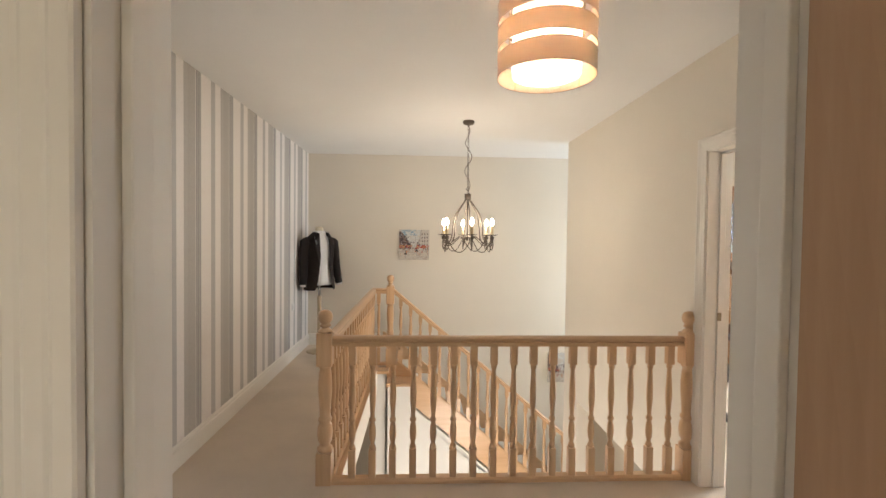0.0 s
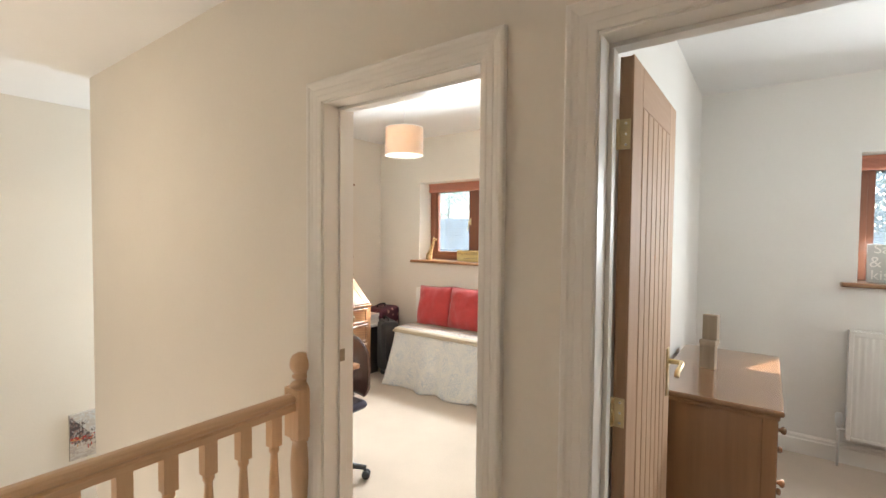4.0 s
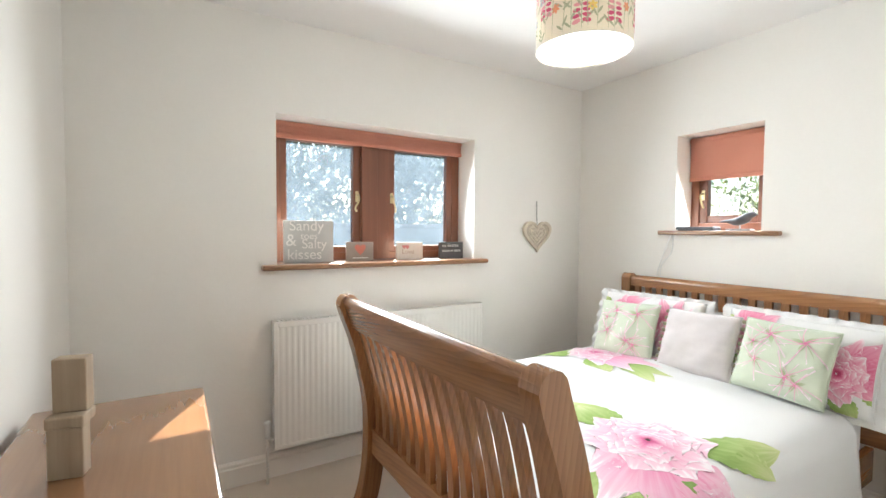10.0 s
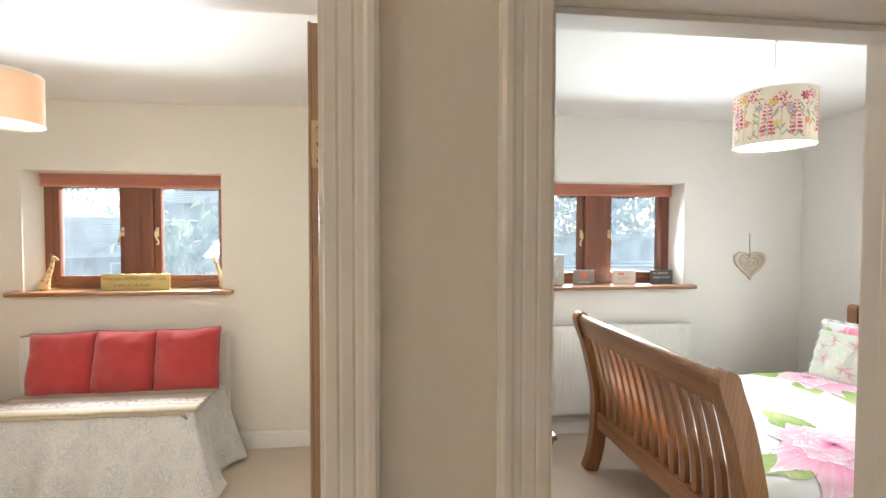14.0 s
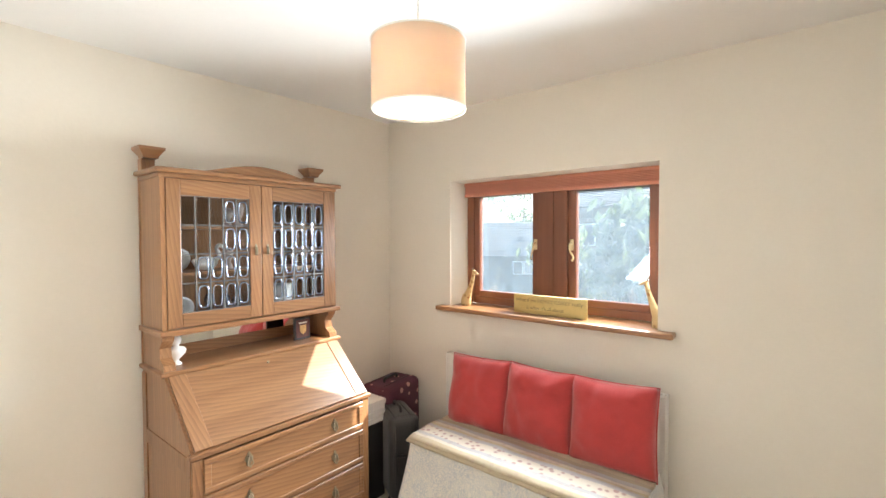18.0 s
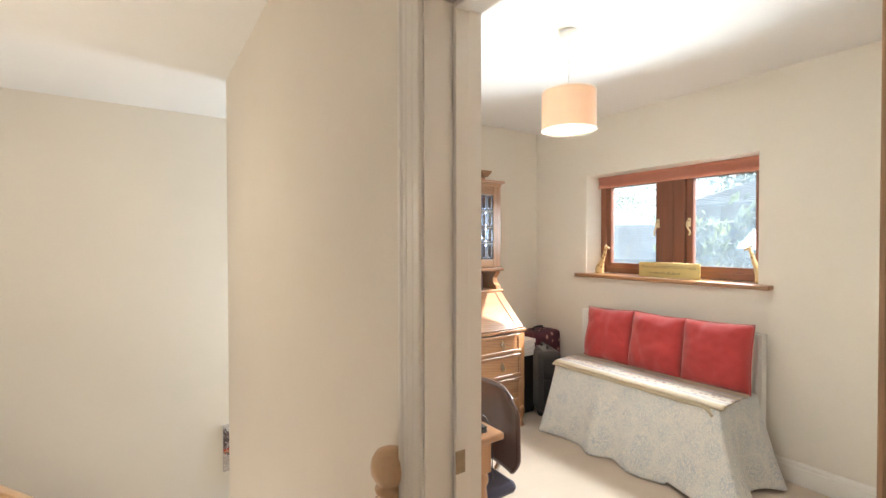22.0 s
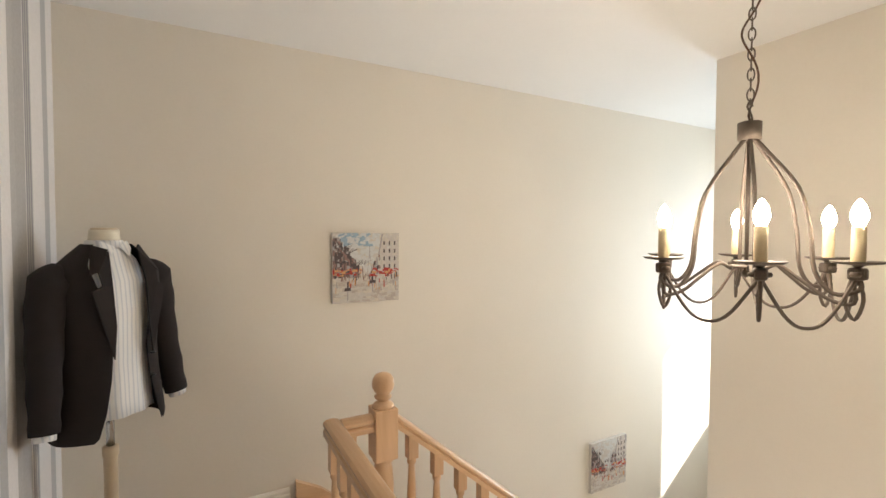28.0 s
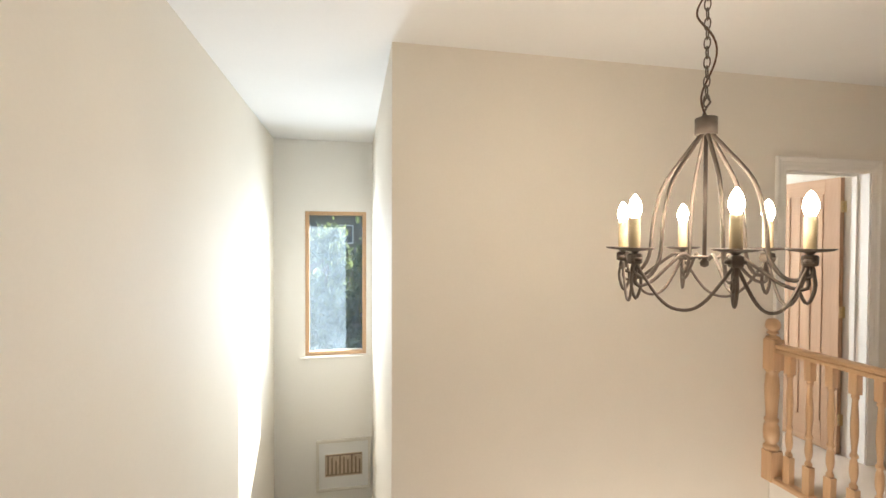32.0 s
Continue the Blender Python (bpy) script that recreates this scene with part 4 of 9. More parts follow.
def shade_flowers(lamp, r, h):
    """Flowers printed round the drum: foxglove spires, daisies, buds, stems and leaves, each a flat shape on the cloth."""
    rnd = random.Random(21)
    inks = {"rose": (0.66, 0.12, 0.24), "pink": (0.78, 0.36, 0.45), "coral": (0.80, 0.34, 0.22), "yellow": (0.82, 0.66, 0.22), "sage": (0.42, 0.47, 0.36), "blue": (0.45, 0.50, 0.60), "plum": (0.45, 0.07, 0.13)}
    pots = collections.defaultdict(bmesh.new)
    lift = [0.0008]
    def leafy(ink, a, z, turn, ln, wd):
        lift[0] += 0.000001
        vs = []
        for k in range(8):
            q = 2 * math.pi * k / 8
            u, v = wd / 2 * math.sin(q), ln / 2 * (1 - math.cos(q))
            x, zz = u * math.cos(turn) + v * math.sin(turn), v * math.cos(turn) - u * math.sin(turn)
            b, y = a + x / r, min(max(z + zz, 0.003), h - 0.003)
            vs.append(pots[ink].verts.new(((r + lift[0]) * math.cos(b), (r + lift[0]) * math.sin(b), y)))
        pots[ink].faces.new(vs)
    def daisy(ink, a, z, s):
        o = rnd.uniform(0, 1)
        for k in range(6):
            leafy(ink, a, z, o + k * math.pi / 3, s, s * 0.55)
        leafy("yellow" if ink != "yellow" else "coral", a, z - s * 0.15, 0, s * 0.3, s * 0.3)
    def spire(ink, a, z, ln):
        for k in range(9):
            t = k / 8
            for e in (-1, 1):
                leafy(ink if rnd.random() < 0.7 else "pink", a + e * 0.002 / r, z + t * ln, e * (1.9 - 0.9 * t) + rnd.uniform(-0.2, 0.2), 0.026 * (1.15 - t * 0.7), 0.013 * (1.15 - 0.6 * t))
    n = 34
    for i in range(n):
        a = 2 * math.pi * (i + rnd.uniform(-0.25, 0.25)) / n
        stem = rnd.uniform(0.5, 0.97) * h
        leafy("sage", a, 0.004, rnd.uniform(-0.08, 0.08), stem, 0.0028)
        for k in range(4):
            leafy("sage", a, rnd.uniform(0.01, stem * 0.8), rnd.choice((-1, 1)) * rnd.uniform(0.4, 1.0), rnd.uniform(0.025, 0.045), 0.008)
        kind = i % 4
        if kind == 0:
            spire("rose", a, stem * rnd.uniform(0.15, 0.45), h * 0.52)
        elif kind == 1:
            daisy(rnd.choice(("coral", "plum", "yellow")), a, stem, 0.022)
            daisy(rnd.choice(("coral", "yellow", "blue")), a + 0.08, stem * 0.45, 0.017)
        elif kind == 2:
            for k in range(34):
                leafy(rnd.choice(("rose", "pink")), a + rnd.gauss(0, 0.016) / r, stem + rnd.gauss(0, 0.02), rnd.uniform(0, 6), 0.011, 0.007)
        else:
            daisy("blue", a, stem * 0.9, 0.018)
            for k in range(14):
                leafy("pink", a + 0.05 + rnd.gauss(0, 0.014) / r, h * 0.62 + rnd.gauss(0, 0.025), 0.1, 0.010, 0.005)
    for ink, bm in pots.items():
        tagged(part("printed_" + ink + "_sprig" if ink != "sage" else "printed_foliage", bm, plain("print_" + ink, inks[ink], 0.85), lamp), "", "", "", "stuff")


def petal_mat(name, stops, streak):
    """Printed petal or leaf: colour runs from its root to its tip, with streaks along it."""
    m, n, l, b = nodes_of(name)
    tc, sep, mp, tx = n.new("ShaderNodeTexCoord"), n.new("ShaderNodeSeparateXYZ"), n.new("ShaderNodeMapping"), n.new("ShaderNodeTexNoise")
    l.new(tc.outputs["UV"], sep.inputs[0])
    l.new(tc.outputs["UV"], mp.inputs[0])
    mp.inputs["Scale"].default_value = (9, 1.5, 1)
    tx.inputs["Scale"].default_value, tx.inputs["Detail"].default_value = 1.0, 3
    l.new(mp.outputs[0], tx.inputs["Vector"])
    ma = n.new("ShaderNodeMath")
    ma.operation = "MULTIPLY_ADD"
    l.new(tx.outputs["Fac"], ma.inputs[0])
    ma.inputs[1].default_value = streak
    sub = n.new("ShaderNodeMath")
    sub.operation = "SUBTRACT"
    l.new(sep.outputs[1], sub.inputs[0])
    sub.inputs[1].default_value = streak * 0.5
    l.new(sub.outputs[0], ma.inputs[2])
    l.new(ramp(n, l, ma.outputs[0], stops), b.inputs["Base Color"])
    b.inputs["Roughness"].default_value = 0.85
    return m


M_PETAL = petal_mat("printed_pink_petal", [(0.0, (0.62, 0.11, 0.26)), (0.25, (0.76, 0.26, 0.42)), (0.55, (0.80, 0.42, 0.55)), (0.85, (0.83, 0.58, 0.66)), (0.97, (0.86, 0.78, 0.80))], 0.8)
M_PETAL_DEEP = petal_mat("printed_deep_pink_petal", [(0.0, (0.50, 0.04, 0.12)), (0.3, (0.66, 0.13, 0.25)), (0.65, (0.76, 0.30, 0.42)), (0.92, (0.82, 0.52, 0.60)), (1.0, (0.86, 0.76, 0.78))], 0.8)
M_SPRIG_PRINT = petal_mat("printed_pale_sprig", [(0.0, (0.34, 0.42, 0.22)), (0.6, (0.44, 0.52, 0.32)), (1.0, (0.55, 0.62, 0.44))], 0.8)
M_LEAF_PRINT = petal_mat("printed_green_leaf", [(0.0, (0.20, 0.32, 0.07)), (0.4, (0.30, 0.42, 0.12)), (0.7, (0.42, 0.52, 0.20)), (1.0, (0.60, 0.64, 0.34))], 0.8)


def blade(bm, uv, lay, rnd, x, y, a, ln, wd, lift, petal, bend=0.0, nu=10, nv=14):
    """One printed petal or leaf, laid over a cloth by lay(x, y, lift)."""
    V = []
    off = rnd.uniform(0, 5)
    for j in range(nv + 1):
        t = j / nv
        w = wd * (min(1.0, 0.15 + 1.25 * t) ** 0.8 * (1 - 0.55 * max(0.0, t - 0.55) ** 2 / 0.2) if petal else math.sin(math.pi * t ** 0.8) ** 0.9 * (1 + 0.07 * math.sin(t * 40)))
        row = []
        for i in range(nu + 1):
            s = 2 * i / nu - 1
            tip = ln * t * (1 - (0.30 * s * s * t * t if petal else 0)) + (0.04 * ln * math.cos(s * 6 + off) * t ** 4 if petal else 0)
            q = s * w / 2 + bend * t * t * ln
            row.append((bm.verts.new(lay(x + tip * math.cos(a) - q * math.sin(a), y + tip * math.sin(a) + q * math.cos(a), lift + 0.0006 * t)), i / nu, t))
        V.append(row)
    for j in range(nv):
        for i in range(nu):
            c = (V[j][i], V[j][i + 1], V[j + 1][i + 1], V[j + 1][i])
            f = bm.faces.new([k[0] for k in c])
            f.smooth = True
            for lp, k in zip(f.loops, c):
                lp[uv].uv = (k[1] + off, k[2])


def printed(parent, lay, rnd, name, blades, mat, label, joined=False):
    bm = None
    for q in blades:
        if bm is None or not joined:
            bm = bmesh.new()
            uv = bm.loops.layers.uv.new("print")
        blade(bm, uv, lay, rnd, *q, *((5, 6) if joined else ()))
        if not joined:
            part(name, bm, mat, parent, label)
    if joined:
        tagged(part(name, bm, mat, parent), label, "", "", "stuff")


def peony(parent, lay, rnd, fx, fy, R, hang, leaves, mat):
    """A large printed bloom: a dome of folded petals, long petals falling to one side, and leaves."""
    printed(parent, lay, rnd, "printed_leaf", [(fx + 0.62 * R * math.cos(a), fy + 0.62 * R * math.sin(a), a + 0.25 * k, R * ln, R * 0.72, 0.0022 + 0.0002 * i, False, 0.16 * k)
            for i, (a, ln, k) in enumerate(leaves)], M_LEAF_PRINT, "printed green leaf")
    pt = []
    lift = 0.0042
    for d, ln, wd in ((-0.88, 1.35, 0.62), (0.72, 1.45, 0.66), (-0.52, 1.95, 0.66), (0.34, 1.9, 0.72), (-0.12, 2.1, 0.68)):
        pt.append((fx, fy, hang + d, R * ln, R * wd, lift, True, rnd.uniform(-0.06, 0.06)))
        lift += 0.00007
    for n, ln, wd in ((8, 1.0, 0.86), (7, 0.86, 0.80), (7, 0.70, 0.68), (6, 0.54, 0.56), (5, 0.38, 0.44), (4, 0.23, 0.30)):
        o = rnd.uniform(0, 6)
        for k in range(n):
            a = o + 2 * math.pi * (k + rnd.uniform(-0.22, 0.22)) / n
            flat = 1.0 - 0.22 * abs(math.cos(a - hang))
            pt.append((fx + 0.06 * R * math.cos(a), fy + 0.06 * R * math.sin(a), a, R * ln * flat * rnd.uniform(0.88, 1.06), R * wd * rnd.uniform(0.9, 1.1), lift, True, rnd.uniform(-0.12, 0.12)))
            lift += 0.00007
    printed(parent, lay, rnd, "printed_petal", pt, mat, "petal of a large printed pink peony")


def rose(parent, lay, rnd, fx, fy, R):
    """A small printed rose with three leaves and a stalk."""
    lv = [(fx, fy, a, R * 2.1, R * 0.75, 0.0022, False, 0.1) for a in (rnd.uniform(0, 1) + k * 2.1 for k in range(3))]
    lv.append((fx, fy, rnd.uniform(3.5, 5.5), R * 3.4, R * 0.2, 0.002, False, 0.25))
    printed(parent, lay, rnd, "printed_leaf", lv, M_SPRIG_PRINT, "faint printed leaves", True)
    pt = []
    for i, (n, ln) in enumerate(((5, 1.0), (4, 0.7), (3, 0.42))):
        o = rnd.uniform(0, 6)
        pt += [(fx, fy, o + 6.283 * k / n, R * ln, R * ln * 1.1, 0.0034 + 0.0003 * i + 0.00005 * k, True) for k in range(n)]
    printed(parent, lay, rnd, "printed_rose", pt, M_PETAL, "small printed pink rose", True)


def print_flowers(parent, cloth, mid, total, l0, l1):
    """Peonies printed on the duvet, carried over the cloth's folds."""
    rnd = random.Random(3)
    def lay(x, y, lift):
        u = ((x - mid) / total + 1) / 2
        v = (y - l0) / (l1 - l0)
        u, v = min(max(u, 0.01), 0.99), min(max(v, 0.01), 0.985)
        e = 0.004
        p = Vector(cloth(u, v))
        nrm = (Vector(cloth(u + e, v)) - p).cross(Vector(cloth(u, v + e)) - p).normalized()
        return p + nrm * (lift if nrm.z >= -0.05 else -lift)
    peony(parent, lay, rnd, 2.885, -0.262, 0.245, 2.45, ((-0.30, 1.15, 1), (0.12, 0.9, -1), (3.9, 1.35, 1), (4.15, 1.1, -1), (1.75, 1.3, 1), (2.05, 1.9, -1), (2.75, 1.7, 1)), M_PETAL)
    peony(parent, lay, rnd, 3.80, -1.06, 0.21, 3.3, ((0.4, 1.0, 1), (1.2, 1.3, -1), (2.2, 1.3, 1), (2.75, 2.0, 1), (3.1, 2.2, -1)), M_PETAL)


M_DUVET = fabric("white_duvet_cotton", (0.76, 0.755, 0.75), 600, 0.015, 0.85)
M_PILLOW = fabric("white_pillow_cotton", (0.78, 0.77, 0.755), 600, 0.02, 0.85)
M_CUSHION_GREEN = fabric("pale_green_cotton", (0.60, 0.66, 0.52), 500, 0.05, 0.85)
M_CUSHION_LILAC = fabric("pale_lilac_velvet", (0.62, 0.57, 0.56), 300, 0.06, 0.85, 0.5)
M_SHEET = fabric("white_cotton", (0.84, 0.83, 0.81), 500, 0.02)
M_SHADE_FLOWER = fabric("cream_lamp_fabric", (0.82, 0.78, 0.70), 700, 0.03, 0.9, 0.1, 0.22)


def cushion_side(w, h, t, seed, s):
    """One face of a stuffed square in x-z with pinched corners and soft creases, over u and v."""
    rnd = random.Random(seed)
    off = Vector((rnd.uniform(0, 50), rnd.uniform(0, 50), 0))
    def f(u, v):
        x, z = 2 * u - 1, 2 * v - 1
        edge = max(0.0, (1 - abs(x) ** 2.6)) ** 0.5 * max(0.0, (1 - abs(z) ** 2.6)) ** 0.5
        pinch = 1 - 0.045 * (1 - x * x) * abs(z) ** 3
        pz = 1 - 0.045 * (1 - z * z) * abs(x) ** 3
        nz = noise.noise(Vector((x * 1.6, z * 1.6, s)) + off) * 0.18
        ang, rad = math.atan2(abs(z), abs(x)), min(1.0, math.hypot(x, z))
        nz += 0.10 * rad * rad * math.sin(ang * 14 + 3 * noise.noise(Vector((x, z, s * 3)) + off)) * abs(x * z)
        nz += 0.09 * noise.noise(Vector((x * 4.2, z * 4.2, s * 5)) + off) + 0.05 * noise.noise(Vector((x * 9 + z * 4, z * 7, s * 2)) + off) * rad
        return (x * w / 2 * pz, s * t / 2 * edge * (1 + nz) + 0.012 * noise.noise(Vector((x * 2, z * 2, 0)) + off), z * h / 2 * pinch)
    return f


def cushion_bm(w, h, t, seed, n=28):
    bm = bmesh.new()
    grid(bm, n, n, cushion_side(w, h, t, seed, 1))
    grid(bm, n, n, cushion_side(w, h, t, seed, -1))
    bmesh.ops.remove_doubles(bm, verts=bm.verts, dist=0.0015)
    return bm


def cushion_print(w, h, t, seed):
    """lay() for the front of a cushion."""
    f = cushion_side(w, h, t, seed, 1)
    def lay(x, z, lift):
        u, v = min(max(x / w + 0.5, 0.015), 0.985), min(max(z / h + 0.5, 0.015), 0.985)
        p, e = Vector(f(u, v)), 0.004
        nrm = (Vector(f(u, v + e)) - p).cross(Vector(f(u + e, v)) - p).normalized()
        return p + nrm * lift * (1 if nrm.y > 0 else -1)
    return lay


def cushion(name, m, w, h, t, mat, label, group, seed, piping=None):
    c = thing(name, (0, 0, 0), label, "cushion", group)
    c.matrix_world = m
    part("cover", cushion_bm(w, h, t, seed), mat, c)
    bm = bmesh.new()
    pts = []
    for i in range(48):
        a = i / 12
        k, u = int(a), a - int(a)
        q = [(-1 + 2 * u, -1), (1, -1 + 2 * u), (1 - 2 * u, 1), (-1, 1 - 2 * u)][k]
        px = 1 - 0.045 * (1 - q[1] ** 2) * abs(q[0]) ** 3
        pz = 1 - 0.045 * (1 - q[0] ** 2) * abs(q[1]) ** 3
        pts.append((q[0] * w / 2 * px, 0, q[1] * h / 2 * pz))
    tube(bm, pts, 0.004, 6, loop=True)
    part("seam", bm, piping or mat, c)
    return c


def bed():
    b = thing("double_bed", (0, 0, 0), "honey pine slatted sleigh bed with floral bedding", "bed")
    bed_end(b, "footboard", BX0, BX1, BFOOT, 1, 1.095, 15, 0.145, 0.30)
    bed_end(b, "headboard", BX0 - 0.125, BX1 - 0.005, BHEAD + 0.05, -1, 1.112, 17, -0.01, 0.40, 0.085)
    for x0, x1 in ((BX0 + 0.012, BX0 + 0.045), (BX1 - 0.045, BX1 - 0.012)):
        part("side_rail", bx(x0, x1, BHEAD + 0.08, BFOOT - 0.03, 0.24, 0.40, 0.006), M_PINE["y"], b)
    mt = thing("mattress", (0, 0, 0), "white mattress on the pine bed", "mattress")
    part("body", bx(BX0 + 0.05, BX1 - 0.05, BHEAD + 0.09, BFOOT - 0.06, 0.34, 0.56, 0.04, 3), M_SHEET, mt)
    # duvet: spread over the mattress and hanging at both sides
    bm = bmesh.new()
    W0, W1, L0, L1 = BX0 - 0.02, BX1 + 0.02, BHEAD + 0.42, BFOOT - 0.045
    def f(u, v):
        s = u * 2.0 - 1.0
        y = L0 + (L1 - L0) * v
        half, drop = (W1 - W0) / 2, 0.34
        total = half + drop
        d = abs(s) * total
        nz = noise.noise(Vector((s * 3.0, y * 2.4, 1.0)))
        fine = noise.noise(Vector((s * 8.0, y * 7.0, 4.0)))
        if d < half - 0.08:
            x, z = d, 0.625 + 0.020 * nz + 0.006 * fine + 0.03 * (1 - (d / half) ** 2)
        elif d < half + 0.05:
            a = (d - (half - 0.08)) / 0.13 * math.pi / 2
            x, z = half - 0.08 + 0.083 * math.sin(a), 0.625 - 0.083 * (1 - math.cos(a)) + 0.02 * nz * math.cos(a)
        else:
            g = d - half - 0.05
            x, z = half + 0.003 + 0.05 * g + 0.02 * nz * g / 0.3 + 0.012 * math.sin(y * 13 + nz * 4) * g / 0.3, 0.542 - g
        z -= 0.03 * max(0.0, v - 0.94) / 0.06
        return ((W0 + W1) / 2 + math.copysign(x, s), y, z)
    grid(bm, 56, 60, f)
    d = thing("duvet", (0, 0, 0), "white duvet printed with large pink peonies and green leaves", "duvet")
    ob = part("cover", bm, M_DUVET, d)
    print_flowers(d, f, (W0 + W1) / 2, (W1 - W0) / 2 + 0.34, L0, L1)
    sm = ob.modifiers.new("thickness", "SOLIDIFY")
    sm.thickness, sm.offset = 0.025, -1
    # pillows and cushions against the headboard
    y = BHEAD + 0.20
    for i, x in enumerate((3.64, 2.90)):
        p = cushion("pillow", pose(x, y + 0.03, 0.755, 12, 0, 3 - 6 * i), 0.74, 0.38, 0.16, M_SHEET, "plain white pillow behind the floral one", "bed pillows", 30 + i)
    for i, x in enumerate((3.68, 2.86)):
        p = cushion("pillow", pose(x - 0.02 + 0.04 * i, y + 0.12, 0.80, 18, 0, 4 - 8 * i), 0.66, 0.40, 0.15, M_PILLOW, "white pillow with a pink peony print and a gathered frill", "bed pillows", 40 + i)
        bm = bmesh.new()
        edge = [(-1 + 2 * u, -1) for u in (k / 40 for k in range(40))] + [(1, -1 + 2 * u) for u in (k / 26 for k in range(26))] + [(1 - 2 * u, 1) for u in (k / 40 for k in range(40))] + [(-1, 1 - 2 * u) for u in (k / 26 for k in range(26))]
        n = len(edge)
        def frill(u, v, n=n, edge=edge):
            q = edge[int(round(u * n)) % n]
            w = 0.012 * math.sin(u * n * 1.3) * v
            return (q[0] * (0.325 + 0.045 * v), w, q[1] * (0.185 + 0.035 * v))
        grid(bm, n, 3, frill)
        bmesh.ops.remove_doubles(bm, verts=bm.verts, dist=1e-4)
        part("frill", bm, M_PILLOW, p, "gathered frill round the pillow")
        lay, rnd = cushion_print(0.66, 0.40, 0.15, 40 + i), random.Random(80 + i)
        peony(p, lay, rnd, -0.20, -0.03, 0.135, 1.2 + 1.6 * i, ((3.4, 0.9, 1), (4.6, 0.9, -1)), M_PETAL_DEEP)
        peony(p, lay, rnd, 0.19, 0.04, 0.12, 2.6 - 0.8 * i, ((0.5, 0.9, 1), (5.4, 1.0, -1)), M_PETAL_DEEP)
    for i, x in enumerate((3.705, 2.865)):
        c = cushion("cushion", pose(x, y + 0.27, 0.80 + 0.015 * i, 22, 2 - 3 * i, 6 - 10 * i), 0.385, 0.345, 0.12, M_CUSHION_GREEN, "pale green cushion printed with small pink roses", "bed cushions", 50 + i)
        lay, rnd = cushion_print(0.385, 0.345, 0.12, 50 + i), random.Random(90 + i)
        for fx, fz, R in ((-0.09, 0.09, 0.026), (-0.05, -0.08, 0.023), (-0.09, -0.10, 0.02), (0.05, 0.10, 0.024), (0.09, -0.03, 0.02), (0.11, 0.05, 0.016)):
            rose(c, lay, rnd, fx, fz, R)
    c = cushion("cushion", pose(3.27, y + 0.25, 0.805, 22, 1, 0), 0.395, 0.345, 0.14, M_CUSHION_LILAC, "plain pale lilac velvet cushion with a bobble trim", "bed cushions", 60)
    olive = fabric("olive_wool", (0.30, 0.27, 0.17), 300, 0.15)
    for sx in (-1, 1):
        for k in range(9):
            bm = bmesh.new()
            bmesh.ops.create_icosphere(bm, subdivisions=2, radius=0.0115)
            bmesh.ops.translate(bm, vec=(sx * 0.205, -0.004, -0.155 + 0.0385 * k), verts=bm.verts)
            part("bobble", bm, olive, c)


M_CHEST = {a: wood("polished_brown_chest_wood_" + a, (0.32, 0.160, 0.074), (0.18, 0.083, 0.038), a, 0.12, 0.35, 0.8) for a in "xyz"}


def chest():
    c = thing("chest_of_drawers", (0, 0, 0), "polished honey-brown wooden chest with a moulded top", "chest of drawers")
    x0, x1, y0, y1, h = 2.765, 3.755, 1.10, 1.57, 0.825
    bm = bmesh.new()
    box(bm, x0 - 0.01, x1 + 0.01, y0 - 0.005, y1, h - 0.024, h, 0.009, 3)
    part("top", bm, M_CHEST["x"], c)
    part("top_moulding", bx(x0 + 0.004, x1 - 0.004, y0 + 0.008, y1 - 0.004, h - 0.045, h - 0.024, 0.006), M_CHEST["x"], c)
    for xx in (x0 + 0.015, x1 - 0.065):
        for yy in (y0 + 0.015, y1 - 0.065):
            part("corner_post", bx(xx, xx + 0.05, yy, yy + 0.05, 0.0, h - 0.045, 0.003), M_CHEST["z"], c)
    part("end_panel", bx(x0 + 0.022, x0 + 0.04, y0 + 0.06, y1 - 0.06, 0.07, h - 0.045), M_CHEST["z"], c)
    part("end_panel", bx(x1 - 0.04, x1 - 0.022, y0 + 0.06, y1 - 0.06, 0.07, h - 0.045), M_CHEST["z"], c)
    part("back", bx(x0 + 0.06, x1 - 0.06, y1 - 0.04, y1 - 0.025, 0.07, h - 0.045), M_CHEST["x"], c)
    zz = [0.08, 0.30, 0.52, h - 0.05]
    for a, b in zip(zz, zz[1:]):
        d = part("drawer", bx(x0 + 0.07, x1 - 0.07, y0 + 0.012, y0 + 0.03, a + 0.006, b - 0.006, 0.004), M_CHEST["x"], c)
        for kx in (x0 + 0.3, x1 - 0.3):
            bm = bmesh.new()
            lathe(bm, [(0.008, 0), (0.008, 0.012), (0.017, 0.02), (0.018, 0.028), (0.012, 0.034), (0.002, 0.036)], 16)
            bmesh.ops.transform(bm, matrix=pose(kx, y0 + 0.012, (a + b) / 2, 90), verts=bm.verts)
            part("knob", bm, M_CHEST["y"], d)
    part("plinth", bx(x0 + 0.065, x1 - 0.065, y0 + 0.02, y0 + 0.04, 0.0, 0.08), M_CHEST["x"], c)
    # small wooden ornament: two stacked blocks with a stepped joint
    o = thing("wooden_ornament", (3.27, 1.395, h), "two stacked weathered wooden blocks standing on the chest", "ornament", turn=78)
    M = wood("weathered_wood", (0.42, 0.33, 0.23), (0.24, 0.17, 0.11), "z", 0.7)
    part("lower_block", bx(-0.036, 0.034, -0.005, 0.040, 0.0, 0.118, 0.003), M, o)
    part("middle_block", bx(-0.038, 0.037, -0.034, 0.042, 0.118, 0.145, 0.004), M, o)
    part("upper_block", bx(-0.035, 0.033, -0.034, 0.010, 0.145, 0.272, 0.003), M, o)


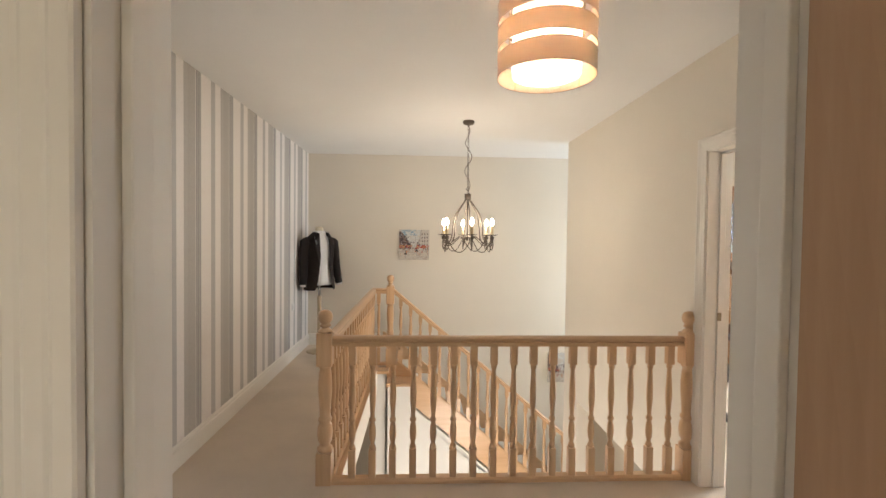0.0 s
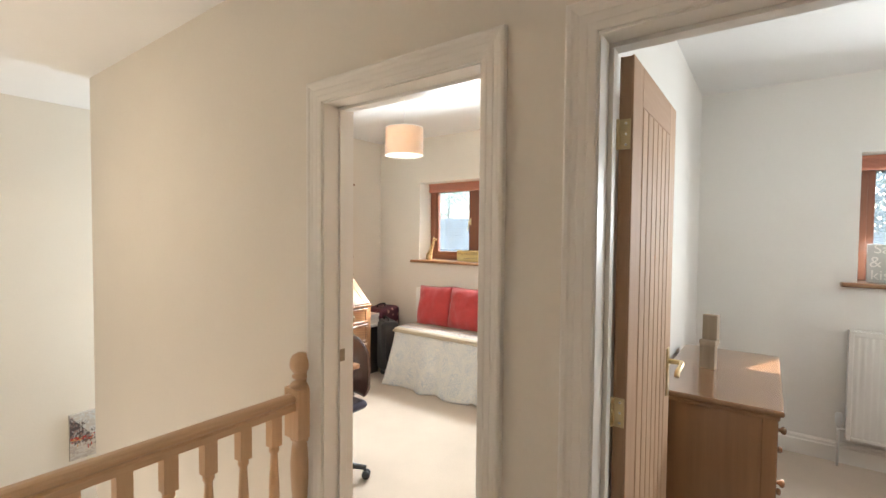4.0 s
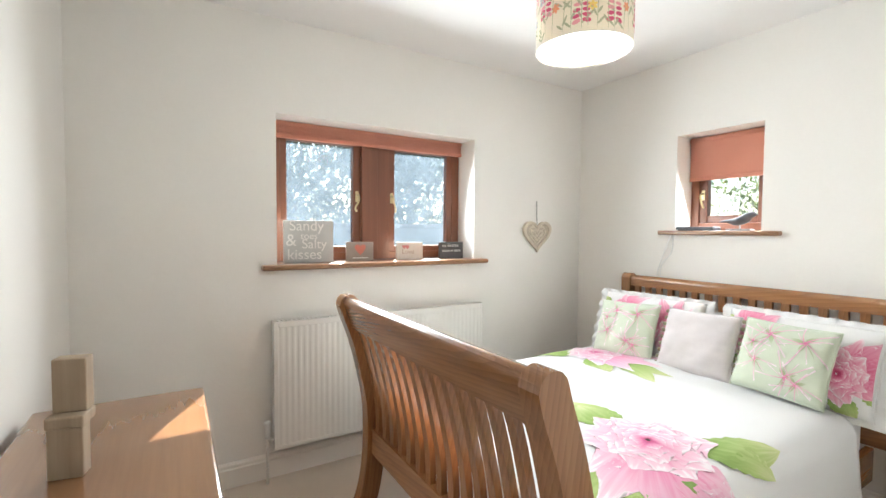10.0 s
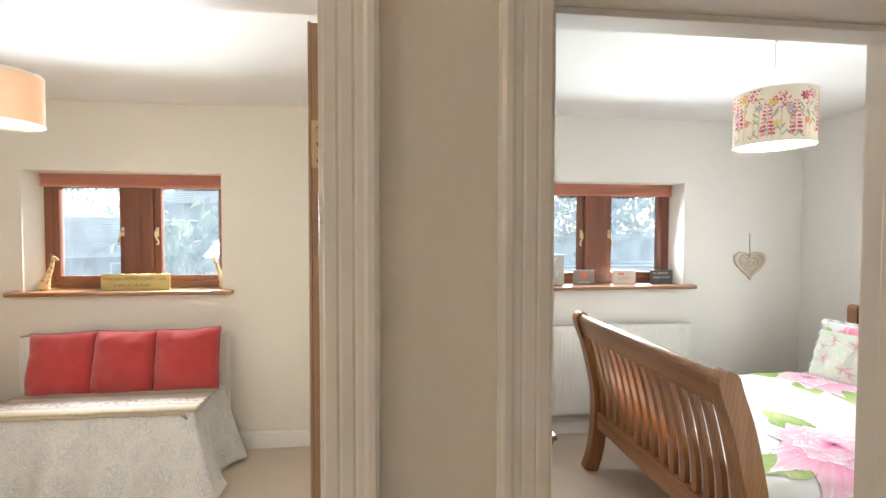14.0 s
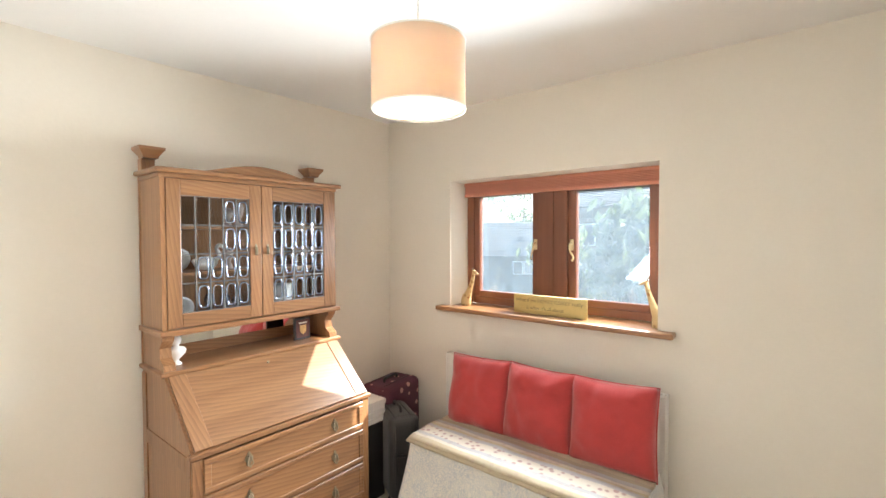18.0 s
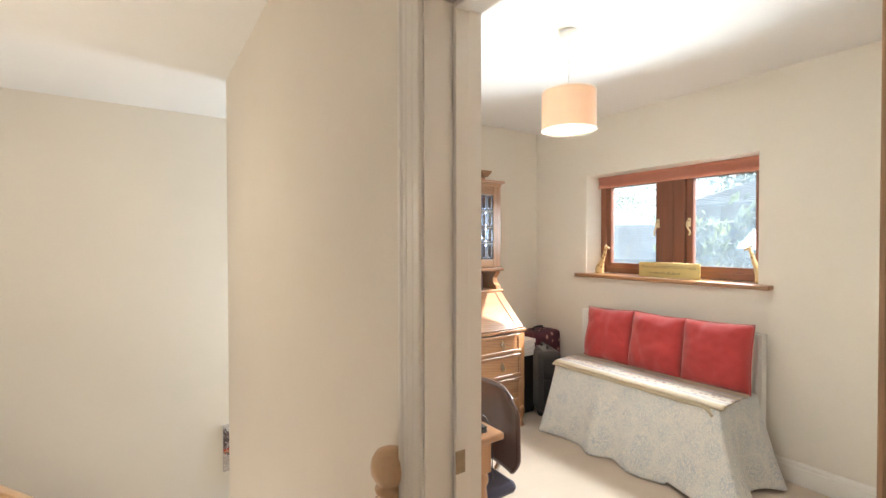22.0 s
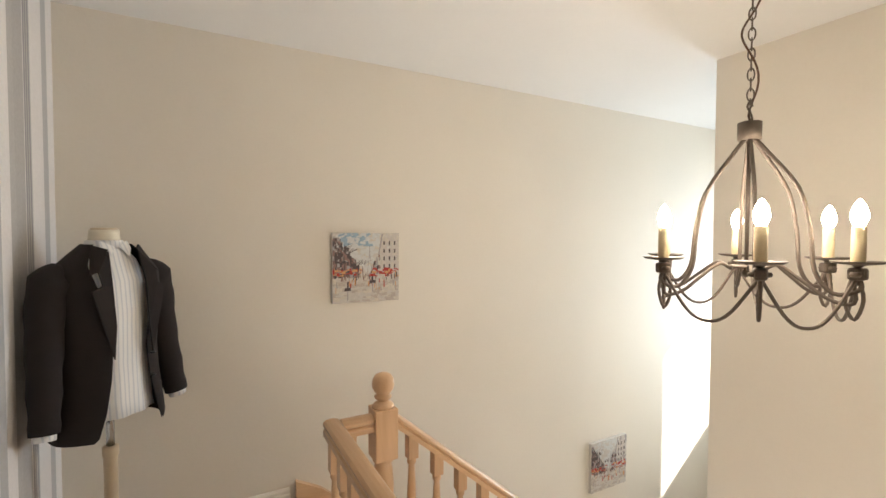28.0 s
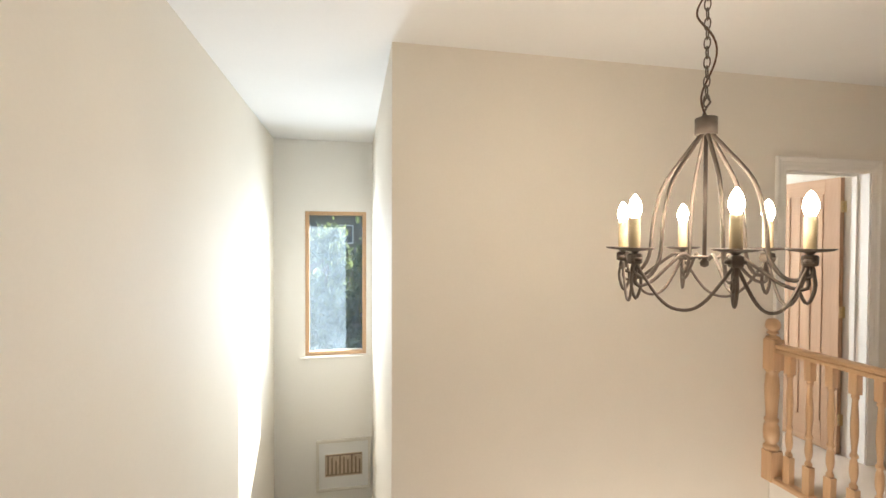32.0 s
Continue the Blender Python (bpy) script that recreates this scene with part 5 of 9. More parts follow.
def radiator(name, y0, y1, z0, z1, label):
    r = thing(name, (0, 0, 0), label, "radiator", "radiators")
    x1 = XO - 0.035
    x0 = XO - 0.10
    bm = bmesh.new()
    n = int((y1 - y0) / 0.033)
    pts = []
    for i in range(n * 4 + 1):
        y = y0 + 0.02 + (y1 - y0 - 0.04) * i / (n * 4)
        ph = i % 4
        pts.append((y, x0 + (0.0018 if ph in (0, 3) else 0.0)))
    V0 = [bm.verts.new((x, y, z0 + 0.02)) for y, x in pts]
    V1 = [bm.verts.new((x, y, z1 - 0.03)) for y, x in pts]
    for i in range(len(pts) - 1):
        bm.faces.new((V0[i], V0[i + 1], V1[i + 1], V1[i]))
    fp = part("front_panel", bm, M_RADIATOR, r)
    for ya, yb, za, zb in ((y0, y0 + 0.022, z0 + 0.005, z1 - 0.008), (y1 - 0.022, y1, z0 + 0.005, z1 - 0.008), (y0 + 0.022, y1 - 0.022, z1 - 0.034, z1 - 0.008), (y0 + 0.022, y1 - 0.022, z0 + 0.005, z0 + 0.03)):
        part("panel_edge", bx(x0 - 0.001, x0 + 0.012, ya, yb, za, zb, 0.004), M_RADIATOR, fp)
    part("rear_panel", bx(x1 - 0.014, x1, y0, y1, z0, z1 - 0.01, 0.004), M_RADIATOR, r)
    for y in (y0, y1):
        s = 0.004 if y == y0 else -0.004
        part("end_cover", bx(x0 - 0.003, x1 + 0.002, y - 0.002 + s * 0, y + 0.002 + s * 0, z0 + 0.015, z1, 0.0008, 1), M_RADIATOR, r)
    bm = bmesh.new()
    m = int((y1 - y0) / 0.024)
    for i in range(m):
        y = y0 + 0.012 + (y1 - y0 - 0.024) * i / m
        box(bm, x0 + 0.008, x1 - 0.006, y, y + 0.009, z1 - 0.004, z1)
    box(bm, x0 - 0.003, x0 + 0.008, y0, y1, z1 - 0.012, z1)
    box(bm, x1 - 0.008, x1 + 0.002, y0, y1, z1 - 0.012, z1)
    part("top_grille", bm, M_RADIATOR, r)
    for y, s in ((y1 + 0.035, 1),):
        bm = bmesh.new()
        lathe(bm, [(0.012, 0.0), (0.014, 0.02), (0.017, 0.03), (0.019, 0.05), (0.019, 0.085), (0.014, 0.095)], 18, (x0 + 0.03, y, z0 + 0.07))
        v = part("valve_head", bm, M_WHITE_PLASTIC, r, "white thermostatic valve head")
        bm = bmesh.new()
        tube(bm, [(x0 + 0.03, y - s * 0.04, z0 + 0.06), (x0 + 0.03, y, z0 + 0.06)], 0.010, 10)
        tube(bm, [(x0 + 0.03, y, z0 + 0.075), (x0 + 0.03, y, 0.0)], 0.0075, 10)
        part("pipe", bm, M_RADIATOR, r)
    part("bracket", bx(x1, XO - 0.001, y0 + 0.25, y0 + 0.29, z0 + 0.1, z1 - 0.1), M_RADIATOR, r)
    part("bracket", bx(x1, XO - 0.001, y1 - 0.29, y1 - 0.25, z0 + 0.1, z1 - 0.1), M_RADIATOR, r)


# ---- study ----
def handle_drop(parent, x, y, z):
    """Brass back plate with a drop pull."""
    bm = bmesh.new()
    prism(bm, [(x + 0.017 * math.cos(a) * (1.0 + 0.18 * math.cos(4 * a)), z + 0.03 * math.sin(a) * (1.0 + 0.15 * math.cos(4 * a))) for a in (2 * math.pi * i / 20 for i in range(20))], "y", y - 0.003, y)
    tube(bm, [(x, y - 0.003, z + 0.012), (x, y - 0.014, z + 0.012)], 0.005, 8)
    tube(bm, [(x - 0.006, y - 0.012, z + 0.012), (x - 0.014, y - 0.013, z - 0.02), (x, y - 0.014, z - 0.034), (x + 0.014, y - 0.013, z - 0.02), (x + 0.006, y - 0.012, z + 0.012)], 0.0035, 8)
    part("drop_handle", bm, M_OLD_BRASS, parent, "aged brass drop handle")


M_OLD_BRASS = plain("aged_brass", (0.33, 0.28, 0.20), 0.45, 0.15, 40, 300, 0.1, 1.0)
M_MIRROR = plain("mirror_silver", (0.85, 0.85, 0.85), 0.02, 0.0, 5, 50, 0.0, 1.0)
M_LEAD = plain("lead_came", (0.20, 0.20, 0.20), 0.5, 0.1, 40, 200, 0.1, 0.6)


def bureau():
    b = thing("bureau_cabinet", (0, 0, 0), "antique brown oak bureau with drawers and a leaded glass cabinet above", "bureau")
    x0, x1, yf, yb = 2.845, 3.797, 4.38, 4.93
    X, Y, Z = M_OLD["x"], M_OLD["y"], M_OLD["z"]
    zt, zd = 1.062, 0.795
    yt = 4.66
    # sides, with the slope of the flap
    for a, c in ((x0, x0 + 0.022), (x1 - 0.022, x1)):
        bm = bmesh.new()
        prism(bm, [(yf, 0.14), (yb, 0.14), (yb, zt), (yt, zt), (yf, zd)], "x", a, c)
        part("side", bm, Z, b)
        bm = bmesh.new()
        s = -1 if a == x0 else 1
        e = a if s < 0 else c
        for ya, yc, za, zb2 in ((yf, yf + 0.05, 0.14, zd - 0.02), (yb - 0.05, yb, 0.14, zt - 0.02), (yf + 0.05, yb - 0.05, 0.14, 0.22), (yf + 0.05, yb - 0.05, zd - 0.09, zd - 0.02)):
            box(bm, min(e, e + s * 0.006), max(e, e + s * 0.006), ya, yc, za, zb2, 0.0015, 1)
        part("side_panelling", bm, Z, b)
    part("back", bx(x0 + 0.022, x1 - 0.022, yb - 0.015, yb, 0.14, zt), Z, b)
    part("desk_shelf", bx(x0 - 0.018, x1 + 0.018, yt - 0.02, yb, zt, zt + 0.022, 0.007, 3), X, b)
    part("desk_floor", bx(x0 + 0.022, x1 - 0.022, yf + 0.004, yb - 0.015, zd - 0.02, zd), X, b)
    part("desk_lip", bx(x0 - 0.012, x1 + 0.012, yf - 0.016, yf + 0.02, zd - 0.026, zd - 0.002, 0.006, 3), X, b)
    # the flap, closed, with a raised border
    d = Vector((0, yt - yf, zt - zd)).normalized()
    nrm = Vector((0, -d.z, d.y))
    L = Vector((0, yt - yf, zt - zd)).length
    fl = part("fall_front", bx(x0 + 0.012, x1 - 0.012, 0.0, L - 0.003, -0.012, 0.010, 0.003), X, b, "sloping fall-front flap")
    fl.matrix_basis = Matrix.Translation((0, yf, zd)) @ Matrix(((1, 0, 0, 0), (0, d.y, nrm.y, 0), (0, d.z, nrm.z, 0), (0, 0, 0, 1)))
    for a, c in ((x0 + 0.012, x0 + 0.085), (x1 - 0.085, x1 - 0.012)):
        part("flap_end", bx(a, c, 0.002, L - 0.005, 0.010, 0.014, 0.0015, 1), Y, fl)
    bm = bmesh.new()
    lathe(bm, [(0.007, 0.010), (0.007, 0.013), (0.003, 0.014)], 12, ((x0 + x1) / 2, L - 0.05, 0))
    part("keyhole", bm, M_OLD_BRASS, fl)
    # three long drawers
    zz = [0.215, 0.415, 0.605, zd - 0.03]
    for za, zb2 in zip(zz, zz[1:]):
        dr = part("drawer", bx(x0 + 0.045, x1 - 0.045, yf - 0.008, yf + 0.30, za + 0.007, zb2 - 0.007, 0.004), X, b)
        bm = bmesh.new()
        for q in ((x0 + 0.045, x1 - 0.045, za + 0.007, za + 0.03), (x0 + 0.045, x1 - 0.045, zb2 - 0.03, zb2 - 0.007), (x0 + 0.045, x0 + 0.075, za + 0.03, zb2 - 0.03), (x1 - 0.075, x1 - 0.045, za + 0.03, zb2 - 0.03)):
            box(bm, q[0], q[1], yf - 0.015, yf - 0.007, q[2], q[3], 0.003, 1)
        part("drawer_moulding", bm, X, dr)
        for hx in (x0 + 0.24, x1 - 0.24):
            handle_drop(dr, hx, yf - 0.008, (za + zb2) / 2 + 0.005)
    for za in zz[1:-1]:
        part("drawer_rail", bx(x0 + 0.022, x1 - 0.022, yf - 0.003, yf + 0.02, za - 0.007, za + 0.007), X, b)
    for a, c in ((x0 + 0.0, x0 + 0.045), (x1 - 0.045, x1)):
        part("front_stile", bx(a, c, yf - 0.006, yf + 0.02, 0.14, zd - 0.03, 0.002), Z, b)
    # shaped apron and short cabriole feet
    bm = bmesh.new()
    top = [(x0 + 0.02, 0.215), (x1 - 0.02, 0.215)]
    low = [(x1 - 0.02 - (x1 - x0 - 0.04) * i / 24, 0.125 + 0.055 * math.sin(math.pi * i / 24) ** 1.5) for i in range(25)]
    prism(bm, top + low, "y", yf - 0.004, yf + 0.016)
    part("apron", bm, X, b)
    for fx, sx in ((x0 + 0.03, -1), (x1 - 0.03, 1)):
        for fy, sy in ((yf + 0.02, -1), (yb - 0.03, 1)):
            bm = bmesh.new()
            tube(bm, curve([(fx, fy, 0.16), (fx + sx * 0.008, fy + sy * 0.008, 0.11), (fx, fy, 0.05), (fx + sx * 0.010, fy + sy * 0.012, 0.014), (fx + sx * 0.014, fy + sy * 0.018, 0.0)], 10), [0.034, 0.034, 0.032, 0.028, 0.024, 0.02, 0.018, 0.017, 0.018, 0.022, 0.022], 12)
            part("foot", bm, Z, b)
    # open back board with brackets, a mirror and the cabinet
    zs, zc = 1.262, 1.985
    yc = 4.665
    part("back_board", bx(x0 - 0.005, x1 + 0.005, yb - 0.012, yb, zt + 0.022, zc + 0.02), Z, b)
    part("mirror_frame", bx(x0 + 0.10, x1 - 0.10, yb - 0.020, yb - 0.012, zt + 0.03, zs - 0.02), X, b)
    mi = part("mirror", bx(x0 + 0.12, x1 - 0.12, yb - 0.0225, yb - 0.0205, zt + 0.085, zs - 0.035), M_MIRROR, b, "narrow bevelled mirror")
    for a, c in ((x0, x0 + 0.05), (x1 - 0.05, x1)):
        bm = bmesh.new()
        prism(bm, [(yb - 0.012, zt + 0.022), (yt + 0.0, zt + 0.022), (yt + 0.005, zt + 0.05), (yt + 0.045, zt + 0.075), (yt + 0.05, zt + 0.12), (yt + 0.015, zs - 0.04), (yt + 0.01, zs - 0.018), (yb - 0.012, zs - 0.018)], "x", a, c)
        part("bracket", bm, Z, b)
    part("cabinet_base", bx(x0 - 0.016, x1 + 0.016, yc - 0.026, yb, zs - 0.018, zs + 0.008, 0.006, 3), X, b)
    for a, c in ((x0, x0 + 0.02), (x1 - 0.02, x1)):
        part("cabinet_side", bx(a, c, yc, yb - 0.012, zs + 0.008, zc - 0.0), Z, b)
    part("cabinet_back", bx(x0 + 0.02, x1 - 0.02, yb - 0.025, yb - 0.0125, zs + 0.008, zc), Z, b)
    for z in (zs + 0.25, zs + 0.47):
        part("cabinet_shelf", bx(x0 + 0.02, x1 - 0.02, yc + 0.03, yb - 0.026, z, z + 0.014), X, b)
    part("cabinet_top", bx(x0 - 0.006, x1 + 0.006, yc - 0.006, yb, zc - 0.02, zc + 0.0, 0.002), X, b)
    part("cornice", bx(x0 - 0.026, x1 + 0.026, yc - 0.036, yb, zc, zc + 0.024, 0.010, 3), X, b)
    bm = bmesh.new()
    cx = (x0 + x1) / 2
    arch = [(cx - 0.30 + 0.60 * i / 20, zc + 0.024 + 0.052 * math.sin(math.pi * i / 20) ** 1.2) for i in range(21)]
    prism(bm, [(cx - 0.42, zc + 0.0245)] + arch + [(cx + 0.42, zc + 0.0245)], "y", yc - 0.012, yc + 0.008)
    part("pediment", bm, X, b)
    for fx in (x0 - 0.0, x1 - 0.05):
        part("corner_post", bx(fx - 0.004, fx + 0.054, yb - 0.052, yb - 0.0005, zc + 0.024, zc + 0.085, 0.003), Z, b)
        bm = bmesh.new()
        rr = lathe(bm, [(0.045, 0), (0.048, 0.01), (0.072, 0.035), (0.078, 0.04), (0.078, 0.052)], 4, (fx + 0.025, yb - 0.058, zc + 0.085), smooth=False)
        bmesh.ops.rotate(bm, cent=(fx + 0.025, yb - 0.058, 0), matrix=Matrix.Rotation(radians(45), 3, "Z"), verts=bm.verts)
        part("post_cap", bm, X, b)
    # two leaded doors
    mid = (x0 + x1) / 2
    for k, (a, c) in enumerate(((x0 + 0.022, mid - 0.002), (mid + 0.002, x1 - 0.022))):
        z0, z1 = zs + 0.012, zc - 0.022
        dr = part("cabinet_door", bx(a, a + 0.062, yc - 0.004, yc + 0.018, z0, z1, 0.003), Z, b, "leaded glass cabinet door")
        part("stile", bx(c - 0.062, c, yc - 0.004, yc + 0.018, z0, z1, 0.003), Z, dr)
        part("rail", bx(a + 0.062, c - 0.062, yc - 0.0035, yc + 0.0175, z1 - 0.075, z1, 0.003), X, dr)
        part("rail", bx(a + 0.062, c - 0.062, yc - 0.0035, yc + 0.0175, z0, z0 + 0.065, 0.003), X, dr)
        g0, g1, h0, h1 = a + 0.062, c - 0.062, z0 + 0.065, z1 - 0.075
        nx, nz = 5, 4
        for i in range(nx):
            for j in range(nz):
                bm = bmesh.new()
                ax, bx2 = g0 + (g1 - g0) * i / nx, g0 + (g1 - g0) * (i + 1) / nx
                az, bz = h0 + (h1 - h0) * j / nz, h0 + (h1 - h0) * (j + 1) / nz
                thick = 0.002
                fr = 0.012
                o = [bm.verts.new((x, yc + 0.008, z)) for x, z in ((ax, az), (bx2, az), (bx2, bz), (ax, bz))]
                q = [bm.verts.new((x, yc + 0.008 - thick, z)) for x, z in ((ax + fr, az + fr), (bx2 - fr, az + fr), (bx2 - fr, bz - fr), (ax + fr, bz - fr))]
                bm.faces.new(q)
                for s in range(4):
                    bm.faces.new((o[s], o[(s + 1) % 4], q[(s + 1) % 4], q[s]))
                p = part("pane", bm, M_CABINET_GLASS, dr)
                p.visible_shadow = False
                # blue metal rings shape the window's glint in the bevels of these panes
                if k or (i > 0 and j < 2) or (i > 2):
                    bm = bmesh.new()
                    mx2, mz2 = (ax + bx2) / 2, (az + bz) / 2
                    rx, rz = (bx2 - ax) * 0.34, (bz - az) * 0.38
                    sq = lambda v: math.copysign(abs(v) ** 0.6, v)
                    tube(bm, [(mx2 + rx * sq(math.cos(q)), yc + 0.004, mz2 + rz * sq(math.sin(q))) for q in (2 * math.pi * h / 24 for h in range(24))], 0.0042, 6, loop=True)
                    part("bevel_glint", bm, M_BEVEL_GLINT, dr, "oval ring standing in for the glint in a pane's bevel").visible_shadow = False
        for i in range(nx + 1):
            x = g0 + (g1 - g0) * i / nx
            part("lead_came", bx(x - 0.0028, x + 0.0028, yc + 0.003, yc + 0.011, h0, h1), M_LEAD, dr)
        for j in range(nz + 1):
            z = h0 + (h1 - h0) * j / nz
            part("lead_came", bx(g0, g1, yc + 0.0032, yc + 0.0108, z - 0.0028, z + 0.0028), M_LEAD, dr)
        hx = c - 0.03 if k == 0 else a + 0.03
        bm = bmesh.new()
        box(bm, hx - 0.006, hx + 0.006, yc - 0.007, yc - 0.004, 1.60, 1.655, 0.002)
        tube(bm, [(hx, yc - 0.006, 1.64), (hx, yc - 0.014, 1.636), (hx, yc - 0.014, 1.60)], 0.0045, 8)
        part("door_pull", bm, M_OLD_BRASS, dr, "brass pull")


def cabinet_glass():
    m, n, l, b = nodes_of("clear_cabinet_glass")
    tr, gl, mx, fr = n.new("ShaderNodeBsdfTransparent"), n.new("ShaderNodeBsdfGlossy"), n.new("ShaderNodeMixShader"), n.new("ShaderNodeFresnel")
    gl.inputs["Roughness"].default_value, fr.inputs[0].default_value = 0.03, 1.45
    tr.inputs[0].default_value = (0.86, 0.90, 0.93, 1)
    l.new(fr.outputs[0], mx.inputs[0])
    l.new(tr.outputs[0], mx.inputs[1])
    l.new(gl.outputs[0], mx.inputs[2])
    l.new(mx.outputs[0], n["Material Output"].inputs[0])
    return m


M_CABINET_GLASS = cabinet_glass()
# blue metal that stands in for light refracted in the bevels
M_BEVEL_GLINT = plain("blue_glint_metal", (0.30, 0.37, 0.50), 0.06, 0.05, 20, 100, 0.0, 0.85)


def bevel_glass():
    m, n, l, b = nodes_of("bevelled_glass")
    b.inputs["Base Color"].default_value = (0.55, 0.62, 0.75, 1)
    b.inputs["Roughness"].default_value, b.inputs["IOR"].default_value = 0.05, 1.5
    b.inputs["Transmission Weight"].default_value = 0.85
    return m


M_BEVEL_GLASS = bevel_glass()


# ---- more of the landing ----
M_IRON = plain("bronzed_iron", (0.15, 0.12, 0.095), 0.55, 0.15, 40, 300, 0.15, 0.6)
M_CANDLE = plain("ivory_candle_sleeve", (0.80, 0.66, 0.42), 0.45, 0.04, 20, 100, 0.05)
M_FLAME = glow("lit_candle_bulb", (1.0, 0.88, 0.68), 26.0)


def chandelier():
    x, y = 0.475, 4.228
    zc = 1.859          # middle of the collar
    c = thing("chandelier", (x, y, 0), "bronzed iron six-arm chandelier with lit candle bulbs on a chain", "chandelier")
    bm = bmesh.new()
    lathe(bm, [(0.008, H - 0.05), (0.012, H - 0.035), (0.045, H - 0.03), (0.055, H - 0.018), (0.055, H)], 28)
    part("ceiling_rose", bm, M_IRON, c)
    # chain of oval links, each turned a quarter
    z, k = zc + 0.075, 0
    while z < H - 0.05:
        bm = bmesh.new()
        pts = [(0.0085 * math.cos(a), 0.0, z + 0.018 * math.sin(a)) for a in (2 * math.pi * i / 14 for i in range(14))]
        tube(bm, pts, 0.0021, 6, loop=True)
        if k % 2:
            bmesh.ops.rotate(bm, cent=(0, 0, 0), matrix=Matrix.Rotation(radians(90), 3, "Z"), verts=bm.verts)
        bmesh.ops.rotate(bm, cent=(0, 0, 0), matrix=Matrix.Rotation(radians(30), 3, "Z"), verts=bm.verts)
        part("chain_link", bm, M_IRON, c)
        z, k = z + 0.0285, k + 1
    bm = bmesh.new()
    pts = [(0.034 * math.sin(a * 1.45) * math.sin(math.pi * a / 10) ** 0.5, 0.022 * math.cos(a * 1.45) * math.sin(math.pi * a / 10) ** 0.5, zc + 0.03 + (H - 0.05 - zc - 0.03) * a / 10) for a in (i / 4 for i in range(41))]
    tube(bm, pts, 0.003, 6)
    part("cable", bm, plain("brown_cable", (0.10, 0.05, 0.025), 0.5), c, "brown twisted cable")
    bm = bmesh.new()
    tube(bm, curve([(0, 0, zc + 0.02), (0.012, 0, zc + 0.035), (0.0, 0, zc + 0.055), (-0.014, 0, zc + 0.068), (0, 0, zc + 0.085), (0.012, 0, zc + 0.072)], 20), 0.003, 8)
    part("hook", bm, M_IRON, c)
    bm = bmesh.new()
    lathe(bm, [(0.026, -0.026), (0.030, -0.024), (0.030, 0.024), (0.026, 0.026)], 28, (0, 0, zc))
    part("collar", bm, M_IRON, c)
    bm = bmesh.new()
    tube(bm, [(0, 0, zc - 0.02), (0, 0, zc - 0.40)], 0.0055, 8)
    lathe(bm, [(0.002, -0.42), (0.011, -0.415), (0.013, -0.405), (0.006, -0.395), (0.05, -0.390), (0.05, -0.386), (0.004, -0.384)], 20, (0, 0, zc))
    part("stem", bm, M_IRON, c)
    R = 0.245
    zp = zc - 0.365     # height of the drip pans
    ends = []
    for i in range(6):
        a = radians(60 * i + 34)
        ca, sa = math.cos(a), math.sin(a)
        ends.append((R * ca, R * sa))
        def P(r, zz):
            return (r * ca, r * sa, zz)
        bm = bmesh.new()
        tube(bm, curve([P(0.012, zc - 0.02), P(0.05, zc - 0.07), P(0.12, zc - 0.17), P(0.148, zc - 0.28), P(0.16, zc - 0.39), P(0.20, zc - 0.445), P(0.25, zc - 0.43), P(R, zp - 0.03)], 28), 0.0058, 8)
        arm = part("arm", bm, M_IRON, c)
        bm = bmesh.new()
        tube(bm, curve([P(0.045, zp - 0.03), P(0.08, zp - 0.015), P(0.13, zp - 0.05), P(0.19, zp - 0.095), P(0.24, zp - 0.10), P(R - 0.008, zp - 0.04)], 20), 0.005, 8)
        part("scroll", bm, M_IRON, arm)
        bm = bmesh.new()
        tube(bm, curve([P(R, zp - 0.03), P(R + 0.012, zp - 0.09), P(R - 0.004, zp - 0.14), P(R - 0.022, zp - 0.10), P(R - 0.012, zp - 0.04)], 16), 0.0045, 8)
        part("drop_loop", bm, M_IRON, arm)
        bm = bmesh.new()
        box(bm, R - 0.018, R + 0.018, -0.014, 0.014, zp - 0.042, zp - 0.012, 0.006)
        for sy in (-0.013, 0.013):
            lathe(bm, [(0.010, -0.006), (0.013, 0), (0.010, 0.006)], 10, (R, sy, zp - 0.028))
        bmesh.ops.rotate(bm, cent=(0, 0, 0), matrix=Matrix.Rotation(a, 3, "Z"), verts=bm.verts)
        part("clasp", bm, M_IRON, arm)
        bm = bmesh.new()
        lathe(bm, [(0.006, -0.012), (0.012, -0.006), (0.045, -0.002), (0.055, 0.003), (0.054, 0.0045), (0.012, 0.0015)], 28, P(R, zp))
        part("drip_pan", bm, M_IRON, arm)
        bm = bmesh.new()
        lathe(bm, [(0.0145, 0.001), (0.0145, 0.086), (0.011, 0.090)], 18, P(R, zp))
        part("candle_sleeve", bm, M_CANDLE, arm)
        bm = bmesh.new()
        lathe(bm, [(0.009, 0.089), (0.0125, 0.095), (0.0175, 0.109), (0.0175, 0.120), (0.013, 0.137), (0.006, 0.150), (0.001, 0.155)], 18, P(R, zp))
        b = part("candle_bulb", bm, M_FLAME, arm, "lit candle bulb")
    for i in range(6):
        p, q = Vector((*ends[i], zp - 0.035)), Vector((*ends[(i + 1) % 6], zp - 0.035))
        m = (p + q) / 2
        bm = bmesh.new()
        tube(bm, curve([p, p * 0.72 + q * 0.28 - Vector((0, 0, 0.10)), m + Vector((0, 0, -0.125)), p * 0.28 + q * 0.72 - Vector((0, 0, 0.10)), q], 18), 0.0045, 8)
        part("swag", bm, M_IRON, c)


